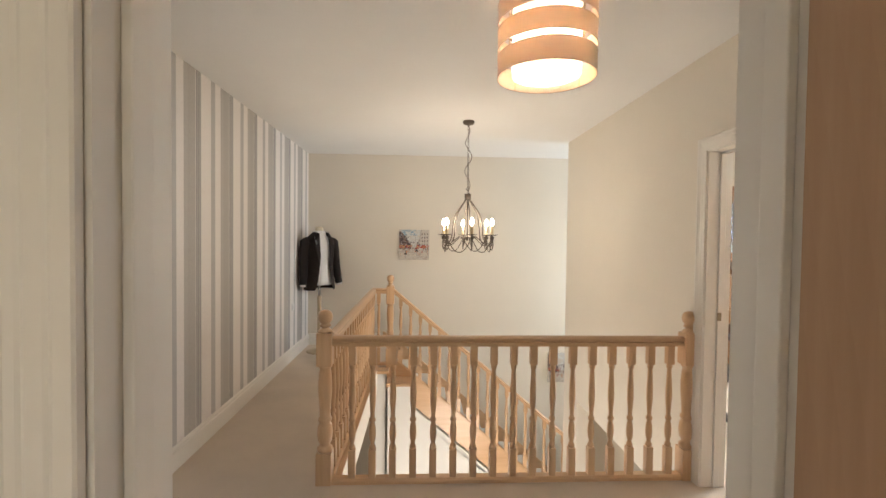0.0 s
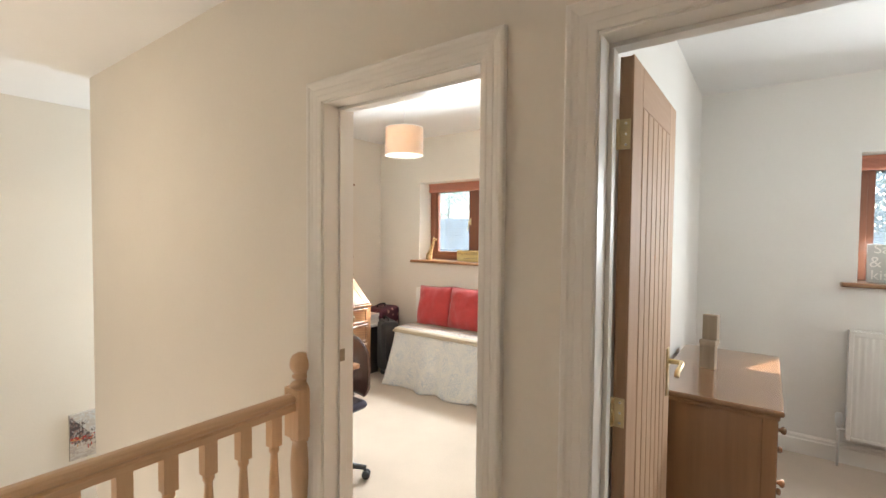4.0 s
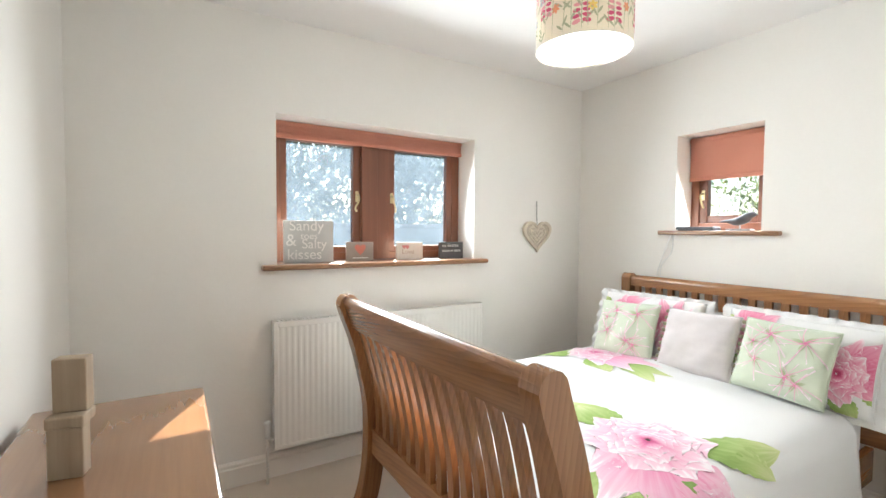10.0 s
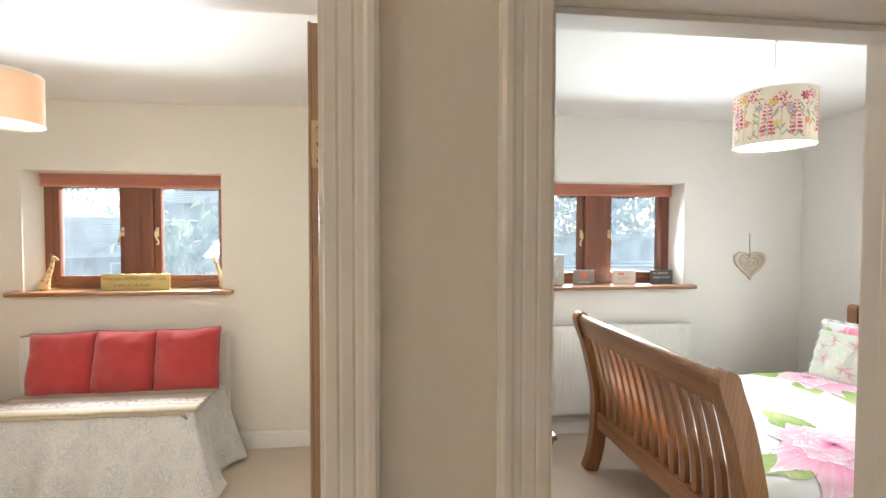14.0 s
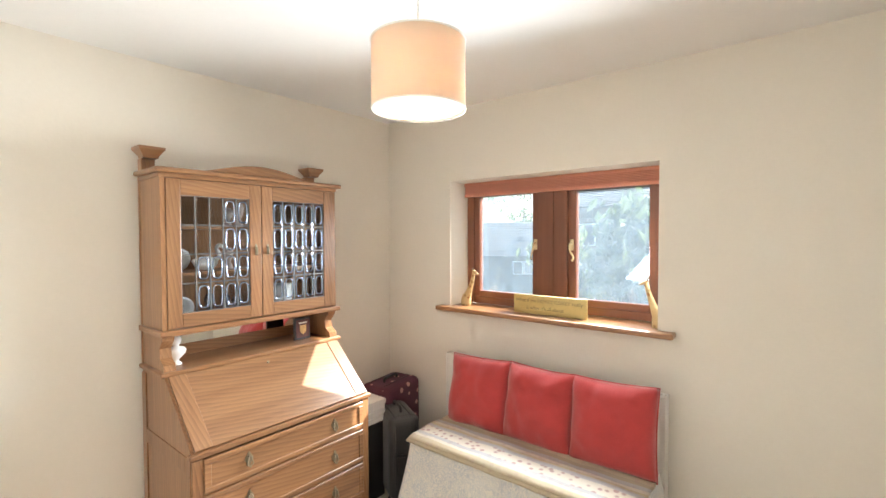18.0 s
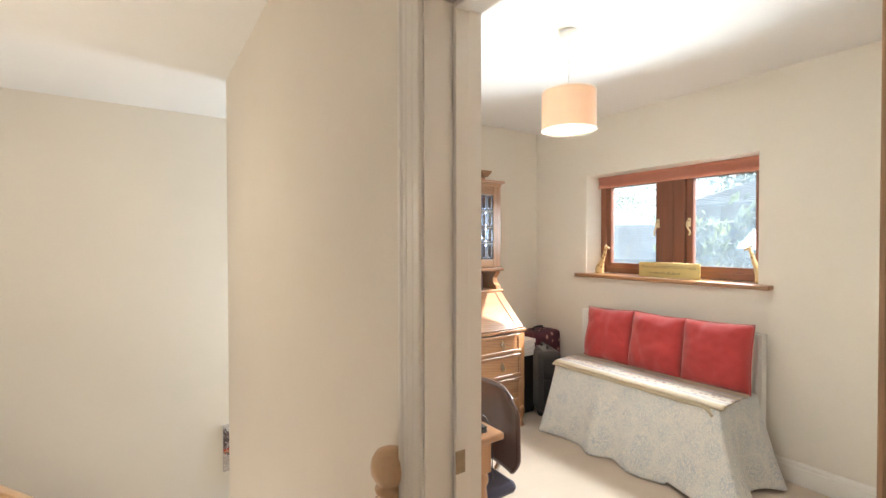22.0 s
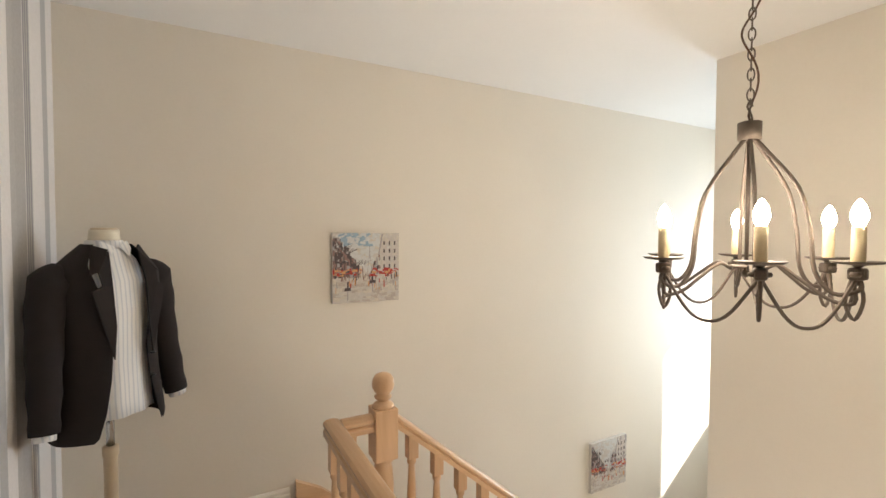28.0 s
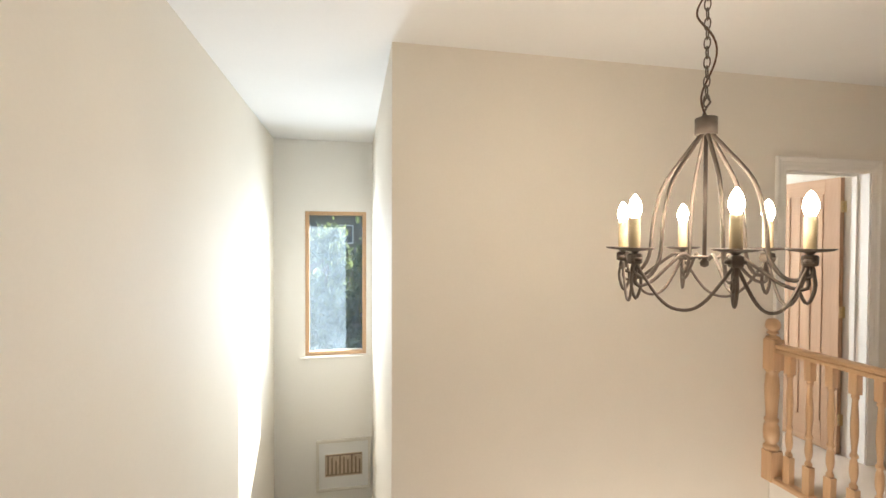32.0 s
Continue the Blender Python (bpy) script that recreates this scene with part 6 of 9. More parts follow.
def landing_lamp():
    """Drum shade of two fabric bands over an inner diffuser."""
    x, y, z0 = 0.554, 1.848, 2.140
    p = thing("pendant_lamp", (x, y, z0), "tiered beige fabric drum lampshade lit from inside", "pendant lamp")
    r = 0.203
    for za, zb in ((0.0, 0.087), (0.115, 0.195), (0.223, 0.301)):
        bm = bmesh.new()
        lathe(bm, [(r, za), (r, zb)], 56, close=False)
        lathe(bm, [(r - 0.003, za), (r - 0.003, zb)], 56, close=False)
        band = part("shade_band", bm, M_SHADE_TIER, p)
        for z in (za, zb):
            bm = bmesh.new()
            tube(bm, [(r * math.cos(a), r * math.sin(a), z) for a in (2 * math.pi * i / 56 for i in range(56))], 0.0025, 6, loop=True)
            part("rim", bm, M_SHADE_TIER, band)
    bm = bmesh.new()
    lathe(bm, [(0.142, 0.005), (0.142, 0.292)], 48, close=False)
    part("inner_shade", bm, M_SHADE_INNER, p)
    bm = bmesh.new()
    lathe(bm, [(0.141, 0.010), (0.002, 0.010)], 48, close=False)
    part("diffuser", bm, M_DIFFUSER, p, "glowing white diffuser")
    # added lid on the inner drum, out of sight, that dims the ceiling above
    bm = bmesh.new()
    lathe(bm, [(0.141, 0.288), (0.006, 0.288)], 48, close=False)
    part("inner_light_stop", bm, M_LIGHT_STOP, p)
    bm = bmesh.new()
    for i in range(4):
        a = 0.5 + i * math.pi / 2
        for z in (0.098, 0.21):
            tube(bm, [(0.142 * math.cos(a), 0.142 * math.sin(a), z), (r * math.cos(a), r * math.sin(a), z)], 0.002, 6)
        tube(bm, [((r - 0.004) * math.cos(a), (r - 0.004) * math.sin(a), 0.0), ((r - 0.004) * math.cos(a), (r - 0.004) * math.sin(a), 0.301)], 0.002, 6)
    part("wire_frame", bm, M_BRASS, p)
    bm = bmesh.new()
    tube(bm, [(0, 0, 0.2), (0, 0, H - z0 - 0.02)], 0.0035, 8)
    part("cord", bm, M_WHITE_PLASTIC, p)
    bm = bmesh.new()
    lathe(bm, [(0.006, H - z0 - 0.045), (0.045, H - z0 - 0.022), (0.05, H - z0)], 28)
    part("ceiling_rose", bm, M_WHITE_PLASTIC, p)


M_DIFFUSER = fabric("white_lamp_diffuser", (0.9, 0.80, 0.60), 700, 0.02, 0.9, 0.0, 0.05)
M_DIFFUSER_SMALL = fabric("cream_lamp_diffuser", (0.9, 0.83, 0.66), 700, 0.02, 0.9, 0.0, 0.03)
M_DIFFUSER_WHITE = fabric("thin_white_lamp_diffuser", (0.92, 0.88, 0.80), 700, 0.02, 0.9, 0.0, 0.2)
M_LIGHT_STOP = fabric("cream_light_stop", (0.80, 0.72, 0.60), 700, 0.03, 0.9, 0.0, 0.02)
M_SHADE_INNER = fabric("gold_shade_lining", (0.86, 0.74, 0.58), 700, 0.03, 0.9, 0.0, 0.08)


def painted_street(p, s, warm, seed):
    """A loose street scene laid on in short flat strokes: sky, house fronts, a far tower, awnings and a wet road."""
    rnd = random.Random(seed)
    pots = collections.defaultdict(bmesh.new)
    names = {"sky": (0.70, 0.71, 0.70), "blue": (0.34, 0.47, 0.58), "cream": (0.70, 0.64, 0.55), "brick": (0.30, 0.18, 0.16), "umber": (0.10, 0.075, 0.075), "grey": (0.42, 0.39, 0.38), "stone": (0.66, 0.60, 0.55), "red": (0.50, 0.045, 0.035), "amber": (0.70, 0.36, 0.16), "road": (0.56, 0.49, 0.43), "gloss": (0.66, 0.62, 0.57)}
    lift = [0.0]
    def dab(pot, x, z, w, h, turn=0.0):
        lift[0] += 0.0000015
        bm = pots[pot]
        c, q = math.cos(turn), math.sin(turn)
        vs = []
        for a, b in ((-w, -h), (w, -h * rnd.uniform(0.7, 1.1)), (w * rnd.uniform(0.7, 1.1), h), (-w * rnd.uniform(0.8, 1.0), h * rnd.uniform(0.8, 1.1))):
            px, pz = x + a * c - b * q, z + a * q + b * c
            vs.append(bm.verts.new((max(-s, min(s, px)), -0.0285 - lift[0], max(-s, min(s, pz)))))
        bm.faces.new(vs)
    def scatter(n, pots_, x0, x1, z0, z1, w, h, turn=0.3, where=None):
        for _ in range(n):
            x, z = rnd.uniform(x0, x1), rnd.uniform(z0, z1)
            if where is None or where(x, z):
                dab(rnd.choice(pots_), x, z, w * rnd.uniform(0.5, 1.4), h * rnd.uniform(0.5, 1.4), rnd.uniform(-turn, turn))
    k = s / 0.2
    scatter(240, ["sky", "sky", "sky", "cream"] if warm else ["sky", "sky", "gloss"], -s, s, -0.03, s, 0.022, 0.012, 0.7)
    if warm:
        scatter(40, ["blue", "blue", "sky"], -0.15, 0.02, 0.13, s, 0.020, 0.010, 0.7)
    scatter(200, ["road", "road", "gloss", "cream"], -s, s, -s, -0.045, 0.020, 0.008, 0.15)
    left = lambda x, z: z < 0.17 - 1.35 * max(0.0, x + 0.17 if warm else x + 0.19)
    right = lambda x, z: z < (0.20 if x > 0.085 else 0.10 - 2.0 * (0.085 - x)) if warm else z < 0.03 + 1.3 * x
    scatter(420, ["grey", "brick", "umber", "umber"], -s, -0.05, -0.05, 0.19, 0.008, 0.013, 0.12, left)
    scatter(420, ["stone", "stone", "cream", "gloss"] if warm else ["stone", "grey", "gloss"], 0.02, s, -0.05, 0.2, 0.009, 0.014, 0.1, right)
    scatter(60, ["brick", "grey", "umber"], 0.02, 0.08, -0.05, 0.08, 0.006, 0.010, 0.1, right)
    # windows in rows, roof edges, trees
    for r in range(4):
        for c in range(3):
            dab("umber", -0.185 + c * 0.036, -0.005 + r * 0.042 - c * 0.006, 0.006, 0.011)
            dab("umber", 0.108 + c * 0.034, 0.005 + r * 0.046, 0.005, 0.012)
    for q in range(14):
        t = q / 13
        dab("umber", -0.19 + 0.12 * t, 0.165 - 0.15 * t, 0.010, 0.0025, -0.9)
        dab("grey", 0.075 + 0.02 * t, 0.08 + 0.11 * t, 0.004, 0.009, -0.15)
    for tx, hh in ((-0.135, 0.21), (-0.025, 0.11)):
        dab("umber", tx, -0.06 + hh * 0.3, 0.0022, hh * 0.35, 0.03)
        for q in range(16):
            a = rnd.uniform(-1.2, 1.2)
            dab("umber", tx + math.sin(a) * hh * 0.25, -0.06 + hh * 0.65 + math.cos(a) * hh * 0.22, 0.0011, hh * rnd.uniform(0.06, 0.16), -a)
    for q in range(9):                                   # far tower
        t = q / 8
        for e in (-1, 1):
            dab("grey", 0.018 + e * 0.016 * (1 - t) ** 1.6, -0.03 + 0.145 * t, 0.0016, 0.011, e * 0.12)
    # awnings, lit fronts, small dark strokes and their reflections
    scatter(46, ["red", "red", "amber", "brick"], -s, -0.03, -0.045, -0.005, 0.010, 0.005, 0.2)
    scatter(46, ["red", "red", "amber", "stone"], 0.03, s, -0.055, -0.008, 0.011, 0.006, 0.2)
    scatter(30, ["umber", "brick"], -0.19, 0.19, -0.075, -0.045, 0.0028, 0.012, 0.1)
    scatter(24, ["amber", "red", "umber", "grey"], -0.19, 0.19, -0.13, -0.075, 0.003, 0.018, 0.05)
    if warm:
        for x, z in ((-0.115, -0.125), (0.035, -0.085)):
            dab("umber", x, z, 0.020, 0.010)
            dab("umber", x, z + 0.026, 0.005, 0.020)
            dab("grey", x, z - 0.034, 0.003, 0.028)
        dab("red", 0.035, -0.045, 0.020, 0.008)
    for pot, bm in pots.items():
        tagged(part("paint_layer", bm, plain(pot + "_oil_paint", shade(names[pot], 0.9), 0.5, 0.12, 60, 200, 0.25), p), "", "", "", "stuff")


def pictures():
    specs = ((-0.059, 1.365, True, 1, "square canvas painting of a rainy street with red awnings"),
             (2.01, -0.315, False, 9, "square canvas painting of a pale city street"))
    for x, z, warm, seed, label in specs:
        p = thing("canvas_painting", (x, YN, z), label, "painting", "street paintings")
        s = 0.204
        part("canvas", bx(-s, s, -0.028, -0.001, -s, s, 0.003), plain("primed_canvas", (0.60, 0.56, 0.52), 0.7, 0.06, 30, 400, 0.3), p)
        painted_street(p, s - 0.001, warm, seed)
    # framed print on the end wall of the stairs
    f = thing("framed_picture", (XST, 5.357, -0.878), "white framed print with a tan relief panel", "picture")
    w, h = 0.285, 0.275
    for a, b, c, d in ((-w, w, h - 0.03, h), (-w, w, -h, -h + 0.03), (-w, -w + 0.03, -h + 0.03, h - 0.03), (w - 0.03, w, -h + 0.03, h - 0.03)):
        part("frame_side", bx(-0.03, -0.001, a, b, c, d, 0.004), plain("pale_frame_paint", (0.70, 0.66, 0.58), 0.4), f)
    part("mount", bx(-0.014, -0.001, -w + 0.03, w - 0.03, -h + 0.03, h - 0.03), M_WHITE_WALL, f)
    part("print", bx(-0.017, -0.0145, -w + 0.09, w - 0.09, -0.12, 0.12), plain("tan_print", (0.50, 0.40, 0.29), 0.7, 0.25, 24, 90, 0.2), f)
    bm = bmesh.new()
    for i in range(9):
        y = -w + 0.12 + i * (2 * w - 0.24) / 8
        box(bm, -0.0185, -0.0172, y - 0.010, y + 0.006, -0.10, 0.05 + 0.03 * (i % 3))
    for z in (-0.105, 0.1):
        box(bm, -0.0185, -0.0172, -w + 0.10, w - 0.10, z, z + 0.01)
    part("print_bars", bm, plain("umber_print", (0.22, 0.15, 0.10), 0.7), f)


def mannequin():
    """A tailor's dummy on a pole in a dark jacket over a striped shirt: one mesh."""
    bm = bmesh.new()
    def loft(rings, mat, closed=True, cap=True):
        V = [[bm.verts.new(p) for p in r] for r in rings]
        n = len(V[0])
        for a, b in zip(V, V[1:]):
            for i in range(n if closed else n - 1):
                f = bm.faces.new((a[i], a[(i + 1) % n], b[(i + 1) % n], b[i]))
                f.smooth, f.material_index = True, mat
        if cap:
            for r in (V[0], V[-1]):
                bm.faces.new(r).material_index = mat
    def oval(z, rx, ry, cy=0.0, n=36, fold=0.0):
        return [(rx * math.cos(a) * (1 + fold * math.sin(a * 11 + z * 3)), cy + ry * math.sin(a) * (1 + fold * math.sin(a * 11 + z * 3)), z) for a in (2 * math.pi * i / n for i in range(n))]
    # shirt with loose tails, standing collar, and the neck block
    loft([oval(*q) for q in ((0.845, 0.165, 0.125, -0.005, 36, 0.05), (0.90, 0.16, 0.12, -0.005, 36, 0.04), (1.05, 0.15, 0.112, -0.004, 36, 0.03), (1.25, 0.165, 0.118, 0, 36, 0.015), (1.36, 0.16, 0.105, 0.0), (1.44, 0.12, 0.085, 0.01), (1.475, 0.08, 0.074, 0.012), (1.49, 0.066, 0.066, 0.012))], 1)
    loft([oval(z, r, r * 0.95, 0.012) for z, r in ((1.46, 0.078), (1.49, 0.072), (1.512, 0.069), (1.515, 0.060))], 1)
    loft([oval(z, r, r * 0.95, 0.012) for z, r in ((1.48, 0.060), (1.54, 0.056), (1.556, 0.054))], 4)
    loft([oval(z, r, r * 0.95, 0.012) for z, r in ((1.555, 0.052), (1.562, 0.046), (1.564, 0.01))], 2)
    for s in (-1, 1):
        pts = [(s * 0.008, -0.062, 1.49), (s * 0.058, -0.040, 1.515), (s * 0.062, -0.060, 1.485), (s * 0.040, -0.085, 1.452)]
        bm.faces.new([bm.verts.new(p) for p in pts]).material_index = 1
    # jacket body: open in front (towards -y), shoulders sloping out to the sleeve heads
    n = 48
    def coat(z, rx, ry, open_half, drop=0.0):
        out = []
        for i in range(n + 1):
            a = radians(-90) + radians(open_half) + (2 * math.pi - 2 * radians(open_half)) * i / n
            wob = 1 + 0.015 * noise.noise(Vector((math.cos(a) * 3, math.sin(a) * 3, z * 5)))
            out.append((rx * math.cos(a) * wob, ry * math.sin(a) * wob, z - drop * abs(math.cos(a)) ** 2))
        return out
    lev = ((0.785, 0.215, 0.168, 42), (0.80, 0.22, 0.170, 37), (0.88, 0.212, 0.162, 30), (1.00, 0.196, 0.148, 24), (1.10, 0.19, 0.143, 22), (1.22, 0.20, 0.146, 26), (1.32, 0.212, 0.142, 31), (1.385, 0.215, 0.128, 36, 0.005), (1.43, 0.195, 0.110, 42, 0.012), (1.468, 0.140, 0.098, 50, 0.006), (1.50, 0.090, 0.086, 62))
    for off in (0.0, 0.03):
        loft([[(p[0] * (1 - off), p[1] * (1 - off), p[2]) for p in coat(*q)] for q in lev], 0, False, False)
    for s in (-1, 1):
        # notched lapel and collar, lying on the chest
        for pts in ([(s * 0.080, -0.150, 1.08), (s * 0.150, -0.134, 1.335), (s * 0.112, -0.137, 1.352), (s * 0.118, -0.122, 1.40), (s * 0.062, -0.098, 1.475), (s * 0.070, -0.130, 1.35), (s * 0.068, -0.146, 1.20)],
                    [(s * 0.118, -0.124, 1.402), (s * 0.142, -0.112, 1.392), (s * 0.098, -0.048, 1.498), (s * 0.060, -0.090, 1.482)]):
            vs = [bm.verts.new(p) for p in pts]
            ws = [bm.verts.new((p[0] * 1.01, p[1] - 0.009, p[2])) for p in pts]
            bm.faces.new(vs).material_index = 0
            bm.faces.new(ws).material_index = 0
            for i in range(len(pts)):
                bm.faces.new((vs[i], vs[(i + 1) % len(pts)], ws[(i + 1) % len(pts)], ws[i])).material_index = 0
        # sleeve hanging close to the body, with a shirt cuff below it
        arm = curve([(s * 0.168, 0.004, 1.405), (s * 0.205, 0.0, 1.375), (s * 0.228, -0.002, 1.28), (s * 0.243, -0.012, 1.12), (s * 0.258, -0.035, 0.97), (s * 0.272, -0.055, 0.855)], 18)
        tube(bm, arm, [0.030 + 0.040 * min(1, i / 4) - 0.024 * max(0, i - 4) / 14 + 0.003 * math.sin(i * 1.9) for i in range(19)], 18, 0)
        tube(bm, curve([(s * 0.271, -0.054, 0.87), (s * 0.276, -0.060, 0.835)], 2), 0.036, 14, 1)
    for z in (0.98, 1.07):
        lathe(bm, [(0.010, 0), (0.010, 0.005)], 12, (0.082, -0.152, z), 5)
    lathe(bm, [(0.016, 0.70), (0.016, 0.87)], 16, (0, 0, 0), 3)
    lathe(bm, [(0.026, 0.03), (0.026, 0.66), (0.03, 0.665), (0.03, 0.70), (0.02, 0.705)], 18, (0, 0, 0), 2)
    lathe(bm, [(0.17, 0.0), (0.17, 0.012), (0.14, 0.024), (0.03, 0.032), (0.027, 0.05)], 36, (0, 0, 0), 2)
    m, nn, l, b = nodes_of("striped_shirt_cotton")
    tc, wv = nn.new("ShaderNodeTexCoord"), nn.new("ShaderNodeTexWave")
    wv.bands_direction, wv.inputs["Scale"].default_value, wv.inputs["Distortion"].default_value = "X", 17.0, 0.6
    l.new(tc.outputs["Object"], wv.inputs["Vector"])
    l.new(ramp(nn, l, wv.outputs["Fac"], [(0.0, (0.62, 0.63, 0.66)), (0.25, (0.74, 0.74, 0.745)), (0.45, (0.82, 0.81, 0.79))]), b.inputs["Base Color"])
    b.inputs["Roughness"].default_value = 0.85
    mats = [fabric("black_wool", (0.018, 0.013, 0.012), 600, 0.2, 0.95, 0.0), m, plain("dummy_pale_wood", (0.62, 0.50, 0.34), 0.5), M_CHROME, plain("dummy_cream_cloth", (0.74, 0.68, 0.55), 0.8, 0.03, 20), M_BLACK]
    ob = part("tailors_mannequin", bm, mats)
    ob.matrix_world = pose(-1.245, 5.69, 0, 0, 0, 40) @ Matrix.Diagonal((0.90, 1, 1.012, 1))
    tagged(ob, "tailor's mannequin wearing a black jacket over a striped shirt", "mannequin")


def switch(name, place, axis, way, label):
    s = thing(name, place, label, "light switch" if "switch" in name else "socket")
    def B(a, b, c, d, t0, t1, bev):
        if axis == "x":
            return bx(min(way * t0, way * t1), max(way * t0, way * t1), a, b, c, d, bev)
        return bx(a, b, min(way * t0, way * t1), max(way * t0, way * t1), c, d, bev)
    part("plate", B(-0.043, 0.043, -0.043, 0.043, 0.0005, 0.010, 0.003), M_WHITE_PLASTIC, s)
    part("rocker", B(-0.011, 0.011, -0.02, 0.02, 0.010, 0.014, 0.002), M_WHITE_PLASTIC, s)
    return s


def landing_bits():
    switch("light_switch", (XW, 2.71, 1.125), "x", 1, "white plastic light switch on the striped wall")
    switch("light_switch", (XE, 0.645, 1.12), "x", -1, "white plastic light switch beside the bedroom door")
    switch("socket_plate", (XW, 5.35, 0.62), "x", 1, "white plastic plate on the striped wall")


# ---- windows' blinds, sills and what stands on them ----
M_CORAL = fabric("coral_blind_fabric", (0.80, 0.37, 0.26), 500, 0.05, 0.85, 0.2, 0.35)


def pleated_blind(y0, y1, z1):
    b = thing("pleated_blind", (0, 0, 0), "coral pleated blind drawn up to the window head", "blind", "window blinds")
    x = XG - 0.056
    part("head_rail", bx(x - 0.02, x + 0.02, y0 + 0.005, y1 - 0.005, z1 - 0.022, z1, 0.003), M_CORAL, b)
    for i in range(6):
        z = z1 - 0.022 - i * 0.009
        part("pleat", bx(x - 0.018 + 0.003 * (i % 2), x + 0.018, y0 + 0.008, y1 - 0.008, z - 0.008, z - 0.0005, 0.002, 1), M_CORAL, b)
    part("bottom_rail", bx(x - 0.02, x + 0.018, y0 + 0.006, y1 - 0.006, z1 - 0.098, z1 - 0.0765, 0.003), M_CORAL, b)


def side_window():
    """Single casement in the wall behind the bed, with its blind half down."""
    w = tagged(new("window_3"), "small brown timber window beside the bed head", "window", "", "structure")
    x0, x1, z0, z1 = 3.195, 3.715, 1.39, 2.055
    y = BY0 - 0.21
    zb = z0 + 0.03
    for a, b in ((x0, x0 + 0.055), (x1 - 0.055, x1)):
        part("frame_jamb", bx(a, b, y - 0.06, y + 0.03, zb, z1, 0.004), M_FRAME["z"], w)
    part("frame_head", bx(x0 + 0.055, x1 - 0.055, y - 0.06, y + 0.029, z1 - 0.055, z1, 0.004), M_FRAME["x"], w)
    part("frame_bottom", bx(x0 + 0.055, x1 - 0.055, y - 0.06, y + 0.029, zb, zb + 0.05, 0.004), M_FRAME["x"], w)
    c = part("casement", bx(x0 + 0.055, x0 + 0.105, y - 0.03, y + 0.02, zb + 0.05, z1 - 0.055, 0.004), M_FRAME["z"], w)
    part("stile", bx(x1 - 0.105, x1 - 0.055, y - 0.03, y + 0.02, zb + 0.05, z1 - 0.055, 0.004), M_FRAME["z"], c)
    part("rail", bx(x0 + 0.105, x1 - 0.105, y - 0.03, y + 0.019, zb + 0.05, zb + 0.10, 0.004), M_FRAME["x"], c)
    part("rail", bx(x0 + 0.105, x1 - 0.105, y - 0.03, y + 0.019, z1 - 0.105, z1 - 0.055, 0.004), M_FRAME["x"], c)
    p = part("pane", bx(x0 + 0.1, x1 - 0.1, y - 0.01, y - 0.006, zb + 0.095, z1 - 0.1), M_GLASS, c)
    p.visible_shadow = False
    bm = bmesh.new()
    hx, zc = x1 - 0.08, 1.66
    box(bm, hx - 0.011, hx + 0.011, y + 0.02, y + 0.028, zc - 0.035, zc + 0.035, 0.003)
    tube(bm, curve([(hx, y + 0.028, zc + 0.01), (hx, y + 0.055, zc), (hx - 0.005, y + 0.06, zc - 0.04), (hx - 0.02, y + 0.05, zc - 0.09)], 10), 0.007, 8)
    part("window_handle", bm, M_BRASS, c, "brass curled window catch")
    part("window_sill", bx(3.09, 3.815, y + 0.02, BY0 + 0.05, z0 - 0.001, z0 + 0.027, 0.008, 3), M_OLD["x"], w, "varnished wooden window board")
    b = thing("roller_blind", (0, 0, 0), "coral roller blind pulled half down", "blind", "window blinds")
    bm = bmesh.new()
    grid(bm, 8, 14, lambda u, v: (x0 + 0.012 + (x1 - x0 - 0.024) * u, y + 0.07 + 0.002 * math.sin(u * 9 + v * 4), z1 - 0.03 - 0.25 * v))
    ob = part("cloth", bm, M_CORAL, b)
    so = ob.modifiers.new("thickness", "SOLIDIFY")
    so.thickness = 0.002
    bm = bmesh.new()
    tube(bm, [(x0 + 0.008, y + 0.055, z1 - 0.026), (x1 - 0.008, y + 0.055, z1 - 0.026)], 0.022, 14)
    part("roller", bm, M_CORAL, b)
    part("bottom_bar", bx(x0 + 0.012, x1 - 0.012, y + 0.063, y + 0.077, z1 - 0.30, z1 - 0.278, 0.003), M_CORAL, b)


def stair_window():
    w = tagged(new("window_4"), "tall narrow oak-framed window above the stairs", "window", "", "structure")
    y0, y1, z0, z1, x = 5.12, 5.757, 0.29, 1.829, XST
    for a, b in ((y0, y0 + 0.04), (y1 - 0.04, y1)):
        part("frame_jamb", bx(x + 0.05, x + 0.12, a, b, z0, z1, 0.004), M_OAK["z"], w)
    part("frame_head", bx(x + 0.05, x + 0.12, y0 + 0.04, y1 - 0.04, z1 - 0.04, z1, 0.004), M_OAK["y"], w)
    part("frame_bottom", bx(x + 0.05, x + 0.12, y0 + 0.04, y1 - 0.04, z0, z0 + 0.04, 0.004), M_OAK["y"], w)
    p = part("pane", bx(x + 0.085, x + 0.089, y0 + 0.035, y1 - 0.035, z0 + 0.035, z1 - 0.035), M_GLASS, w)
    p.visible_shadow = False
    part("window_sill", bx(x - 0.03, x + 0.05, y0 - 0.05, y1 + 0.05, z0 - 0.022, z0 + 0.002, 0.006), M_GLOSS, w, "white painted window sill")


